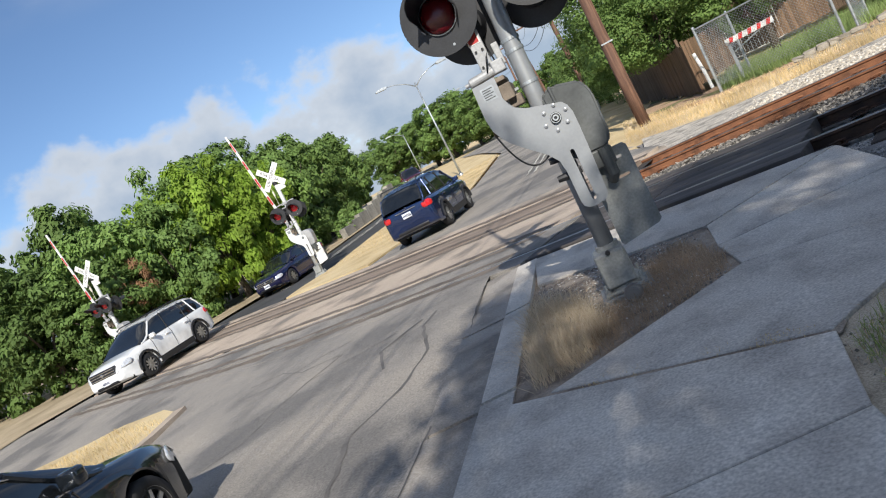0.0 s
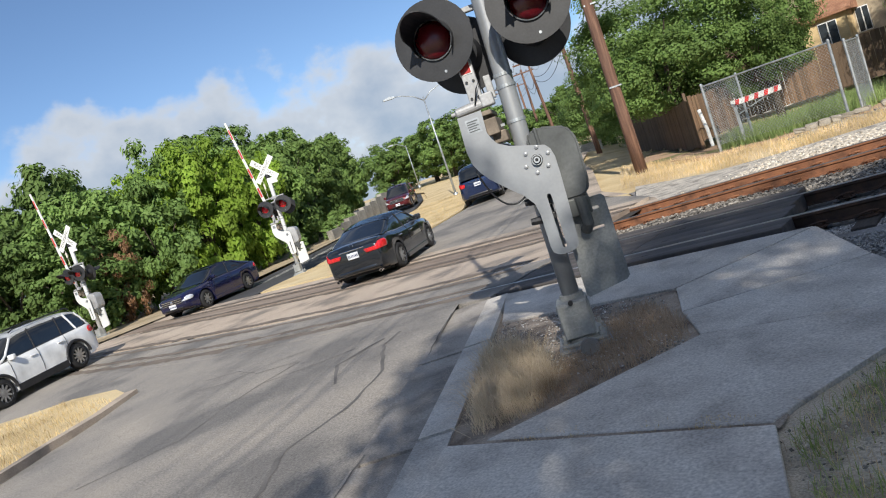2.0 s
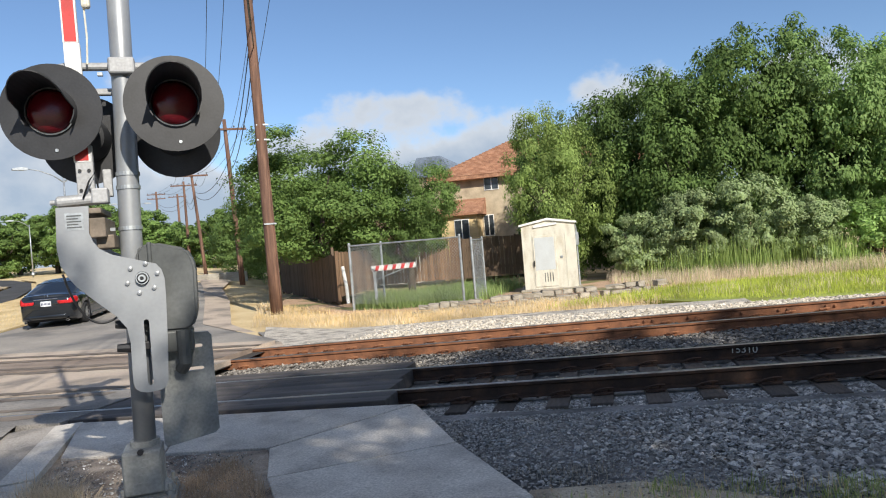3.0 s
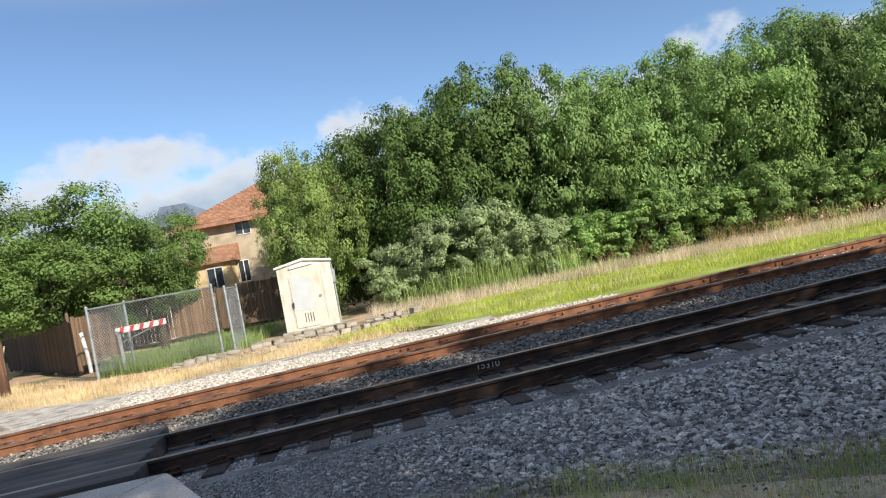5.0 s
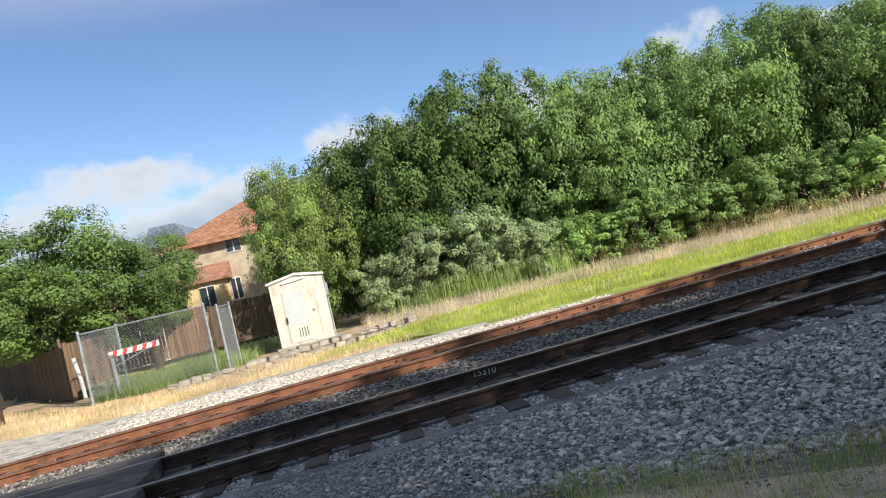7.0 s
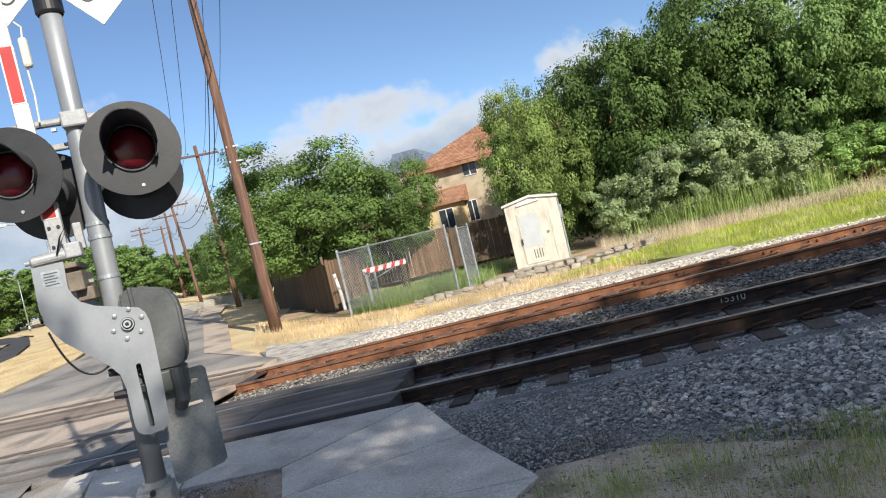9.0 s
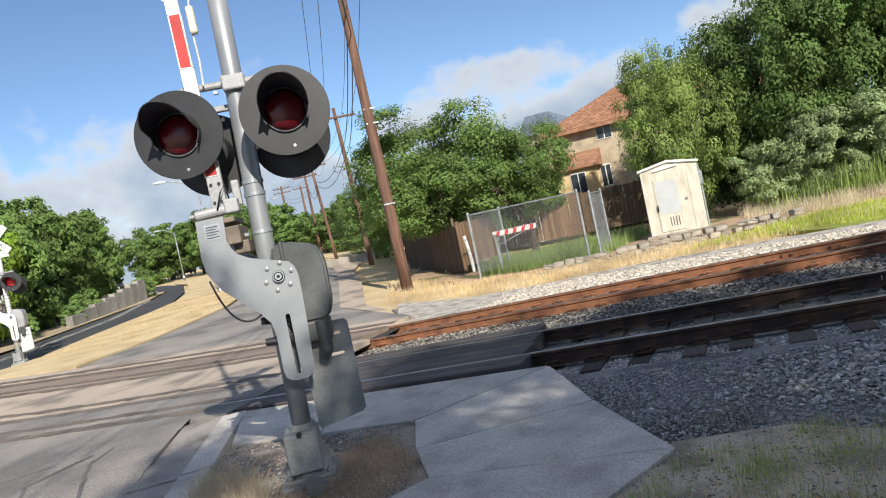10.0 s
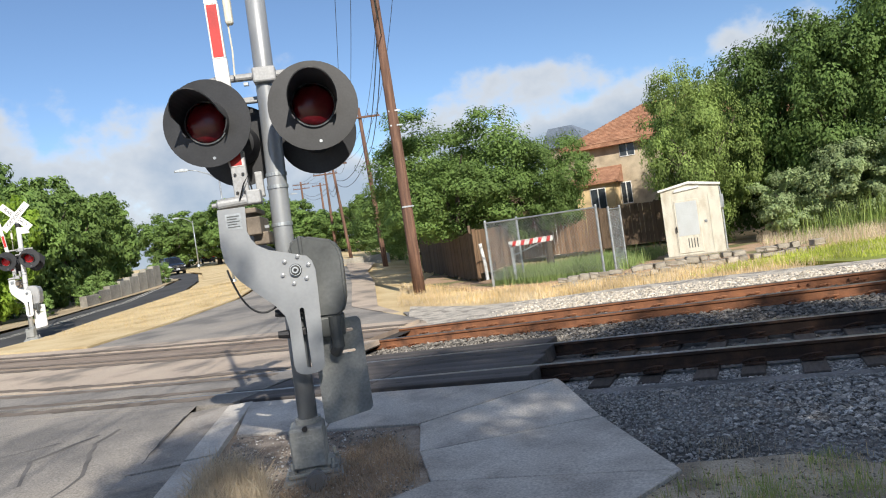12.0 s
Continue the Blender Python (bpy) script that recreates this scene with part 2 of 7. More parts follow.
M = {
    "soil": mat("dry_soil", (0.44, 0.35, 0.23), 0.95, scale=0.5, fine=30, bump=0.8, bump_dist=0.02, dark=(0.28, 0.22, 0.13), light=(0.56, 0.45, 0.3)),
    "straw": mat("straw_ground", (0.68, 0.53, 0.3), 0.95, scale=0.7, fine=45, bump=0.9, bump_dist=0.02, dark=(0.5, 0.36, 0.18), light=(0.74, 0.6, 0.36)),
    "asphalt": mat("old_asphalt", (0.3, 0.275, 0.245), 0.9, scale=0.45, fine=48, bump=0.8, bump_dist=0.006, dark=(0.19, 0.178, 0.165), light=(0.41, 0.365, 0.31), stain=1.1),
    "asphalt_new": mat("dark_asphalt", (0.06, 0.06, 0.062), 0.85, scale=0.5, fine=90, bump=0.5, bump_dist=0.005),
    "road_conc": mat("road_concrete", (0.5, 0.405, 0.32), 0.9, scale=0.9, fine=70, bump=0.4, dark=(0.25, 0.215, 0.18), light=(0.56, 0.47, 0.37), stain=0.8),
    "pave": mat("pavement_concrete", (0.56, 0.52, 0.465), 0.92, scale=2.2, fine=55, bump=0.6, bump_dist=0.004, dark=(0.42, 0.385, 0.345), light=(0.66, 0.62, 0.56), stain=0.85, objrand=0.07),
    "gravel": mat("ballast_bed", (0.2, 0.19, 0.18), 0.95, scale=1.2, fine=26, bump=0.8, bump_dist=0.015, dark=(0.1, 0.097, 0.093), light=(0.3, 0.28, 0.27), stain=1.0),
    # Rust darkened: tree shade on the near rails is put into this colour.
    "shaded_rust": mat("shaded_rail_steel", (0.062, 0.037, 0.026), 0.75, 0.2, scale=5, fine=60, bump=0.35, dark=(0.032, 0.021, 0.016), light=(0.12, 0.062, 0.037)),
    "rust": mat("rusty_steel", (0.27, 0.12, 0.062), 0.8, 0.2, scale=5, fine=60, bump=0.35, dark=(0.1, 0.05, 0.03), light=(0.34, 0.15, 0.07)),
    "rail_top": mat("worn_rail_head", (0.4, 0.36, 0.32), 0.32, 0.9, scale=6, fine=80, bump=0.1),
    "panel": mat("crossing_planks", (0.085, 0.075, 0.07), 0.85, scale=2, fine=40, bump=0.6, dark=(0.045, 0.04, 0.037), light=(0.15, 0.13, 0.12), stretch=(0.3, 3, 3), objrand=0.25),
    "alu": mat("silver_paint", (0.4, 0.405, 0.41), 0.55, 0.3, scale=3, fine=50, bump=0.08, dark=(0.29, 0.29, 0.295), light=(0.46, 0.465, 0.47), rough_var=0.1),
    "road_brown": mat("stained_planking", (0.27, 0.21, 0.165), 0.9, scale=1.2, fine=50, bump=0.4, dark=(0.15, 0.11, 0.085), light=(0.36, 0.29, 0.23), stretch=(0.25, 2, 2)),
    "road_conc2": mat("gutter_concrete", (0.36, 0.325, 0.285), 0.92, scale=1.4, fine=60, bump=0.5, dark=(0.2, 0.18, 0.16), light=(0.43, 0.39, 0.35), stain=0.9),
    "black_soil": mat("dark_bottom", (0.05, 0.042, 0.036), 0.9, scale=2),
    "mulch": mat("bed_earth", (0.31, 0.25, 0.195), 0.95, scale=4, fine=70, bump=0.7, bump_dist=0.007, dark=(0.18, 0.14, 0.11), light=(0.43, 0.36, 0.29), stain=1.0),
    "dirt": mat("grey_dirt", (0.5, 0.425, 0.32), 0.95, scale=2.5, fine=90, bump=0.6, bump_dist=0.006, dark=(0.3, 0.25, 0.185), light=(0.58, 0.5, 0.39), stain=1.0),
    "pale_gravel": mat("limestone_bed", (0.55, 0.5, 0.43), 0.95, scale=3, fine=35, bump=1.0, bump_dist=0.03, stain=1.0),
    "green_ground": mat("grass_floor", (0.3, 0.36, 0.06), 0.95, scale=0.8, fine=40, bump=0.8, bump_dist=0.02, dark=(0.22, 0.22, 0.05), light=(0.42, 0.46, 0.1)),
    "red_dirt": mat("yard_earth", (0.5, 0.33, 0.22), 0.95, scale=0.7, fine=40, bump=0.8, bump_dist=0.015, dark=(0.2, 0.2, 0.08), light=(0.52, 0.37, 0.26), stain=1.0),
    "wood_tie": mat("old_tie_wood", (0.1, 0.082, 0.068), 0.92, scale=3, fine=50, bump=0.8, bump_dist=0.008, stretch=(8, 1, 1), objrand=0.3),
    "pole_wood": mat("creosoted_pole", (0.16, 0.088, 0.06), 0.85, scale=2.5, fine=40, bump=0.6, bump_dist=0.006, stretch=(5, 5, 0.4), dark=(0.1, 0.055, 0.04), light=(0.27, 0.15, 0.1)),
    "fence_wood": mat("fence_boards", (0.2, 0.125, 0.075), 0.9, scale=3, fine=40, bump=0.5, stretch=(5, 5, 0.5), objrand=0.3),
    "stone": mat("limestone_blocks", (0.36, 0.32, 0.26), 0.95, scale=4, fine=30, bump=0.9, bump_dist=0.015, objrand=0.2),
    "white": mat("white_paint", (0.78, 0.78, 0.76), 0.5, scale=4, fine=60, bump=0.05, dark=(0.6, 0.58, 0.55), stain=0.3),
    "red": mat("red_reflective", (0.55, 0.035, 0.03), 0.4, scale=5, fine=90, bump=0.05, stain=0.3),
    # One red lens twice: sunlight in the far copy's colour, hood shade in the near.
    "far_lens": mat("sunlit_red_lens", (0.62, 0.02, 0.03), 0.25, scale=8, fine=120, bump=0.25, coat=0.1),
    "lens": mat("hood_shaded_lens", (0.11, 0.004, 0.008), 0.25, scale=8, fine=120, bump=0.25, coat=0.1),
    "cream": mat("cream_shed_paint", (0.66, 0.63, 0.53), 0.55, scale=2.2, fine=40, bump=0.1, dark=(0.5, 0.44, 0.33), light=(0.74, 0.7, 0.58), stretch=(2, 2, 0.7)),
    "galv": mat("galvanised_steel", (0.42, 0.45, 0.47), 0.45, 0.6, scale=6, fine=50, bump=0.1),
    "dark_gray": mat("grey_cast_housing", (0.1, 0.107, 0.107), 0.5, 0.2, scale=4, fine=45, bump=0.12, dark=(0.065, 0.07, 0.07), light=(0.14, 0.147, 0.147), stain=0.3),
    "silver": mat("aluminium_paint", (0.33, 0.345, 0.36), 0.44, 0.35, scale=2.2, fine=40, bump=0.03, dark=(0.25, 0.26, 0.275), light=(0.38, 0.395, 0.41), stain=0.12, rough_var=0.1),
    # Paler copy of silver: sunlight on the far signals is put into its colour.
    "far_silver": mat("sunlit_aluminium_paint", (0.66, 0.67, 0.66), 0.5, 0.1, scale=2.2, fine=40, bump=0.03, dark=(0.52, 0.52, 0.51), light=(0.72, 0.73, 0.72), stain=0.15),
    "stucco": mat("tan_stucco", (0.52, 0.43, 0.3), 0.95, scale=1.5, fine=30, bump=0.5),
    "stucco_y": mat("warm_stucco", (0.66, 0.5, 0.27), 0.95, scale=1.5, fine=30, bump=0.5),
    "tile_roof": mat("terracotta_roof", (0.36, 0.18, 0.105), 0.9, scale=3, fine=12, bump=0.8, bump_dist=0.03, dark=(0.23, 0.11, 0.065), light=(0.47, 0.26, 0.16), objrand=0.12),
    "slate_roof": mat("blue_grey_roof", (0.16, 0.2, 0.26), 0.85, scale=3, fine=14, bump=0.6),
    "window": mat("dark_window", (0.05, 0.06, 0.07), 0.08, scale=2, fine=5, bump=0.0, spec=0.8),
    "rubber": mat("tyre_rubber", (0.02, 0.02, 0.021), 0.8, scale=8, fine=80, bump=0.2),
    "alloy": mat("alloy_wheel", (0.5, 0.51, 0.52), 0.3, 0.85, scale=5, fine=60, bump=0.02),
    "trim": mat("black_trim", (0.02, 0.02, 0.022), 0.45, scale=4, fine=60, bump=0.05),
    "under": mat("dark_underbody", (0.012, 0.012, 0.012), 0.8, scale=4),
    "chrome": mat("chrome", (0.7, 0.7, 0.72), 0.1, 1.0, scale=4, fine=60, bump=0.0),
    "tail": mat("red_tail_lens", (0.6, 0.015, 0.02), 0.12, scale=20, fine=120, bump=0.1, coat=0.8),
    "clear_lens": mat("clear_lamp_lens", (0.75, 0.77, 0.8), 0.1, 0.3, scale=20, fine=90, bump=0.1, coat=0.8),
    "plate": mat("plate_white", (0.75, 0.77, 0.8), 0.4, scale=6, bump=0.0),
    "plate_ink": mat("plate_ink", (0.05, 0.06, 0.12), 0.5, scale=6, bump=0.0),
    "car_glass": mat("tinted_glass", (0.012, 0.014, 0.016), 0.04, scale=3, fine=5, bump=0.0, spec=0.7, coat=0.5),
    "p_black": mat("dark_metallic_paint", (0.018, 0.023, 0.03), 0.25, 0.5, scale=2, fine=300, bump=0.0, coat=1.0, stain=0.2),
    "p_white": mat("white_car_paint", (0.78, 0.79, 0.79), 0.3, 0.0, scale=2, fine=300, bump=0.0, coat=1.0, stain=0.1),
    "p_blue": mat("blue_car_paint", (0.012, 0.03, 0.1), 0.25, 0.5, scale=2, fine=300, bump=0.0, coat=1.0, stain=0.2),
    "p_navy": mat("navy_car_paint", (0.01, 0.012, 0.06), 0.25, 0.4, scale=2, fine=300, bump=0.0, coat=1.0, stain=0.2),
    "p_red": mat("maroon_car_paint", (0.12, 0.01, 0.015), 0.25, 0.4, scale=2, fine=300, bump=0.0, coat=1.0, stain=0.2),
    "bark": mat("tree_bark", (0.1, 0.08, 0.06), 0.95, scale=4, fine=30, bump=1.0, bump_dist=0.02, stretch=(3, 3, 0.7)),
    "black": mat("black_paint", (0.028, 0.029, 0.032), 0.5, scale=5, fine=60, bump=0.1),
}


# ---- mesh helpers ----
def ground(x, y):
    """Height of the land: a gentle fall along the tracks and a rise beyond the crossing."""
    r, az = math.hypot(x, y), math.degrees(math.atan2(-x, max(y, 0.01)))
    z = 0.03 * x - 0.008 * y
    z += 0.055 * (math.sqrt((r - 15) ** 2 + 4) + (r - 15)) / 2 * ease(14, 34, az) * ease(-8, 6, y)
    z -= 0.016 * max(0, x) * ease(14, 20, y) + 0.014 * max(0, x) * ease(19, 27, y)
    far = ease(70, 400, r)
    return z * (1 - far) + 1.5 * far


def ease(a, b, x):
    t = min(1, max(0, (x - a) / (b - a)))
    return t * t * (3 - 2 * t)


def mesh_ob(name, bm, material=None, parent=None, label="", smooth=False):
    me = bpy.data.meshes.new(name)
    bmesh.ops.recalc_face_normals(bm, faces=bm.faces)
    bm.to_mesh(me)
    bm.free()
    for m in (material if isinstance(material, (list, tuple)) else [material]):
        if m:
            me.materials.append(m)
    if smooth:
        for p in me.polygons:
            p.use_smooth = True
    ob = new(name, me)
    if parent:
        ob.parent = parent
    if label:
        ob["label"] = label
    return ob


def part(name, bm, material, parent, label="", smooth=False):
    return mesh_ob(name, bm, material, parent, label, smooth)


def empty(name, m=None):
    ob = new(name)
    if m is not None:
        ob.matrix_world = m
    return ob


def add_box(bm, x0, x1, y0, y1, z0, z1, m=None, bevel=0.0, mi=0):
    r = bmesh.ops.create_cube(bm, size=1.0)
    vs = r["verts"]
    for v in vs:
        v.co = Vector(((x0 + x1) / 2 + v.co.x * (x1 - x0), (y0 + y1) / 2 + v.co.y * (y1 - y0), (z0 + z1) / 2 + v.co.z * (z1 - z0)))
    if bevel:
        es = list({e for v in vs for e in v.link_edges})
        rb = bmesh.ops.bevel(bm, geom=es, offset=bevel, segments=2, affect="EDGES", profile=0.5)
        vs = list({v for f in rb["faces"] for v in f.verts} | {v for v in vs if v.is_valid})
    if m is not None:
        bmesh.ops.transform(bm, matrix=m, verts=vs)
    if mi:
        for f in {f for v in vs for f in v.link_faces}:
            f.material_index = mi
    return vs


def add_tube(bm, pts, radii, seg=10, caps=True):
    """A tapered tube along a line of points."""
    pts = [Vector(p) for p in pts]
    if not isinstance(radii, (list, tuple)):
        radii = [radii] * len(pts)
    rings, up = [], None
    for i, p in enumerate(pts):
        d = (pts[min(i + 1, len(pts) - 1)] - pts[max(i - 1, 0)]).normalized()
        if up is None:
            up = d.orthogonal().normalized()
        up = (up - d * up.dot(d)).normalized()
        side = d.cross(up)
        rings.append([bm.verts.new(p + radii[i] * (math.cos(a) * up + math.sin(a) * side)) for a in (2 * math.pi * k / seg for k in range(seg))])
    for a, b in zip(rings, rings[1:]):
        for k in range(seg):
            bm.faces.new((a[k], a[(k + 1) % seg], b[(k + 1) % seg], b[k]))
    if caps:
        bm.faces.new(rings[0][::-1]), bm.faces.new(rings[-1])
    return [v for r in rings for v in r]


def add_prism(bm, pts, d0, d1, axis="y", mi=0):
    """A flat outline (u, v) pulled from d0 to d1 along an axis. Axis y: u is x and v is z; axis x: u is y and v is z; axis z: u is x, v is y."""
    def at(u, v, d):
        return {"y": (u, d, v), "x": (d, u, v), "z": (u, v, d)}[axis]
    a = [bm.verts.new(at(u, v, d0)) for u, v in pts]
    b = [bm.verts.new(at(u, v, d1)) for u, v in pts]
    n = len(pts)
    fs = [bm.faces.new(a), bm.faces.new(b[::-1])] + [bm.faces.new((a[i], b[i], b[(i + 1) % n], a[(i + 1) % n])) for i in range(n)]
    for f in fs:
        f.material_index = mi
    return a + b


def drape(name, outline, lift, material, step=1.5, label="", thick=0.0, height=ground, parent=None):
    """A sheet with that outline laid on the land."""
    bm = bmesh.new()
    bm.faces.new([bm.verts.new((x, y, 0)) for x, y in outline])
    xs, ys = [p[0] for p in outline], [p[1] for p in outline]
    for lo, hi, no in ((min(xs), max(xs), (1, 0, 0)), (min(ys), max(ys), (0, 1, 0))):
        k = lo + step
        while k < hi - 0.01:
            bmesh.ops.bisect_plane(bm, geom=bm.verts[:] + bm.edges[:] + bm.faces[:], plane_co=[k * c for c in no], plane_no=no)
            k += step
    bmesh.ops.triangulate(bm, faces=[f for f in bm.faces if len(f.verts) > 4])
    for v in bm.verts:
        v.co.z = height(v.co.x, v.co.y) + lift
    if thick:
        r = bmesh.ops.extrude_face_region(bm, geom=bm.faces[:])
        for v in r["geom"]:
            if isinstance(v, bmesh.types.BMVert):
                v.co.z -= thick
    ob = mesh_ob(name, bm, material, parent)
    return tagged(ob, label, kind="structure") if not parent else ob
# ---- the land ----
def tilt(x, y):
    return 0.03 * x - 0.008 * y


def road_h(x, y):
    """Height of the carriageway: it climbs from the gutter to the level of the rails and runs on over the rise."""
    up = -0.09 + 0.165 * ease(3.2, 7.0, y) - 0.1 * ease(14.5, 19, y)
    return ground(x, y) + up


def build_land():
    ticks = [-2500, -1250, -600, -350, -220, -150, -110] + [x * 1.0 for x in range(-90, 91, 2)] + [110, 150, 220, 350, 600, 1250, 2500]
    bm = bmesh.new()
    grid = [[bm.verts.new((x, y, ground(x, y) - 0.16)) for x in ticks] for y in ticks]
    for j in range(len(ticks) - 1):
        for i in range(len(ticks) - 1):
            bm.faces.new((grid[j][i], grid[j][i + 1], grid[j + 1][i + 1], grid[j + 1][i]))
    tagged(mesh_ob("ground", bm, M["straw"], smooth=True), "dry straw-coloured earth reaching to the horizon", kind="structure")


build_land()
drape("road", [(3.2, -10), (-3.54, 1.46), (-6.45, 6.5), (-6.75, 7.02), (-17.4, 7.02), (-17.0, 5.0), (-14.4, 5.3), (-12.9, 3.2), (-11.3, 1.3), (-4.5, -10)], 0, M["asphalt"], 0.8, "worn grey asphalt carriageway with cracks and tyre marks", height=road_h)
drape("road_far", [(-6.8, 14.3), (-9.0, 16.5), (-12.4, 21), (-15.8, 27), (-22.2, 37), (-32, 50), (-46, 66), (-50, 62), (-38, 50), (-28, 38.5), (-20.5, 25), (-18.6, 19), (-17.2, 14.3)], 0.003, M["asphalt"], 1.5, "grey asphalt road climbing away beyond the tracks", height=road_h)
drape("road_opposite", [(-17.4, -4), (-19.8, 2.4), (-19.3, 3.5), (-17.0, 5.0), (-17.42, 7.02), (-29.3, 7.02), (-29.3, -4)], 0.0, M["asphalt"], 1.5, "worn grey asphalt of the opposite carriageway", height=road_h)
drape("road_curve", [(-22.4, 14.3), (-24.0, 18.2), (-26.6, 23.3), (-28.9, 28.5), (-31.5, 33.5), (-38, 42), (-47, 52), (-56, 59.5), (-70, 68), (-72, 64), (-58, 55.5), (-44.2, 47), (-38.2, 38.5), (-33.6, 29), (-31.2, 24.2), (-28.8, 19.0), (-28.0, 14.3)], 0.006, M["asphalt_new"], 1.5, "fresh dark asphalt of the curving opposite lane", height=road_h)
drape("side_street", [(-8.5, 16.0), (-11.2, 18.6), (-15.7, 26.3), (-20, 33.4), (-24.8, 41), (-22.9, 41.6), (-18.7, 33), (-14.5, 26.1), (-10.2, 18.4), (-8.2, 16.0)], 0.016, M["road_conc"], 1.5, "pale concrete edge strip beside the far road", height=road_h)

# bands of the level crossing, flush with the rail heads
for y0, y1, key, words in ((7.02, 7.655, "asphalt", "grey asphalt apron along the near rail"), (7.79, 9.16, "asphalt", "tyre-darkened asphalt between the near rails"),
                           (9.295, 11.755, "road_conc", "pale dusty concrete between the two tracks"), (11.89, 13.26, "road_brown", "brown stained planking between the far rails"), (13.4, 14.3, "road_conc", "pale concrete apron beyond the far rail")):
    xr = -6.15 - 0.12 * (y0 - 7) if y0 < 9.2 else (-6.55 if y0 < 9.4 else -6.9)
    drape("crossing_band", [(xr, y0), (xr, y1), (-28.5, y1), (-28.5, y0)], 0.078, M[key], 2.0, words, thick=0.12, height=lambda x, y: ground(x, y))
drape("crossing_bed", [(-2.3, 7.1), (-6.2, 7.1), (-28.5, 7.1), (-28.5, 14.2), (-6.7, 14.2), (-6.4, 9.9), (-2.6, 9.9)], -0.02, M["black_soil"], 2.0, "dark flangeway bottom")

# medians
def median_h(x, y):
    return max(ground(x, y), road_h(x, y) + 0.03)


drape("median", [(-14.5, 5.4), (-13.0, 3.2), (-11.4, 1.4), (-4.8, -9.5), (-9.5, -9.5), (-17.6, -3.9), (-20.0, 2.6), (-19.6, 3.9), (-17.2, 5.4), (-15.6, 5.7)], 0.02, M["straw"], 1.0, "dry straw-coloured grass median with a sandy edge", thick=0.08, height=median_h)
drape("median", [(-17.4, 14.4), (-18.7, 18.8), (-20.6, 24.8), (-28.2, 38.3), (-38, 49.5), (-50, 61.5), (-54, 58.5), (-47, 52.5), (-38, 42.5), (-31.4, 33.8), (-28.8, 28.7), (-26.5, 23.5), (-23.9, 18.4), (-22.2, 14.4)], 0.012, M["straw"], 1.5, "long strip of dry golden grass between the lanes", thick=0.06, height=median_h)
drape("median_kerb", [(-14.25, 5.52), (-12.75, 3.2), (-11.15, 1.35), (-4.5, -9.6), (-4.85, -9.6), (-11.45, 1.42), (-13.05, 3.25), (-14.55, 5.4)], 0.045, M["road_conc"], 1.0, "low worn concrete kerb of the median", thick=0.2, height=median_h)
drape("verge", [(-28.8, -4), (-28.9, 7), (-28.4, 14.3), (-31.3, 24), (-33.8, 29), (-38.4, 38.5), (-44.5, 47), (-58, 55), (-72, 63), (-110, 40), (-110, -4)], 0.05, M["soil"], 4.0, "dusty earth verge under the trees", height=road_h)

# pavement slabs round the planting bed
SLABS = (((-5.93, 7.1), (-5.03, 5.72), (-3.9, 5.72), (-4.47, 7.08)), ((-4.455, 7.075), (-3.885, 5.72), (-2.83, 5.72), (-1.8, 7.0)), ((-2.81, 5.705), (-2.4, 4.83), (-1.06, 5.61), (-1.73, 6.9), (-1.785, 6.985)),
         ((-2.39, 4.815), (-1.97, 4.12), (-0.27, 4.22), (-1.045, 5.595)), ((-1.965, 4.10), (-2.86, 2.50), (-1.0, 2.51), (-0.93, 2.72), (-0.63, 3.37), (-0.265, 4.20)),
         ((-3.2, 2.44), (-2.5, 1.115), (-1.62, 1.055), (-0.70, 1.685), (-0.98, 2.475)), ((-2.48, 1.1), (-1.61, 1.04), (-0.69, 1.668), (0.45, -0.3), (0.95, -1.45), (-0.98, -1.4)), ((-0.96, -1.42), (0.96, -1.47), (2.3, -4.0), (0.6, -4.2)))


def build_pavement():
    pav = tagged(empty("pavement"), "grey weathered concrete pavement slabs with open joints", kind="structure")
    for poly in SLABS:
        bm = bmesh.new()
        cx, cy = sum(p[0] for p in poly) / len(poly), sum(p[1] for p in poly) / len(poly)
        top = [bm.verts.new((x - cx, y - cy, tilt(x, y) + 0.055 * ease(5.9, 7.05, y))) for x, y in poly]
        f = bm.faces.new(top)
        r = bmesh.ops.extrude_face_region(bm, geom=[f])
        for v in r["geom"]:
            if isinstance(v, bmesh.types.BMVert):
                v.co.z -= 0.14
        bmesh.ops.bevel(bm, geom=[e for e in bm.edges if e.verts[0].co.z > -0.1 + tilt(cx, cy) and e.verts[1].co.z > -0.1 + tilt(cx, cy)], offset=0.006, segments=1, affect="EDGES")
        ob = part("slab", bm, M["pave"], pav)
        ob.location = (cx, cy, random.uniform(-0.006, 0.004))


build_pavement()


drape("pavement_bed", [(-5.9, 7.0), (-5.0, 5.5), (-2.4, 1.1), (0.5, -4.1), (2.3, -4.0), (-0.3, 4.2), (-1.8, 6.95)], -0.035, M["mulch"], 1.0, "dark earth bed under the pavement", height=tilt)


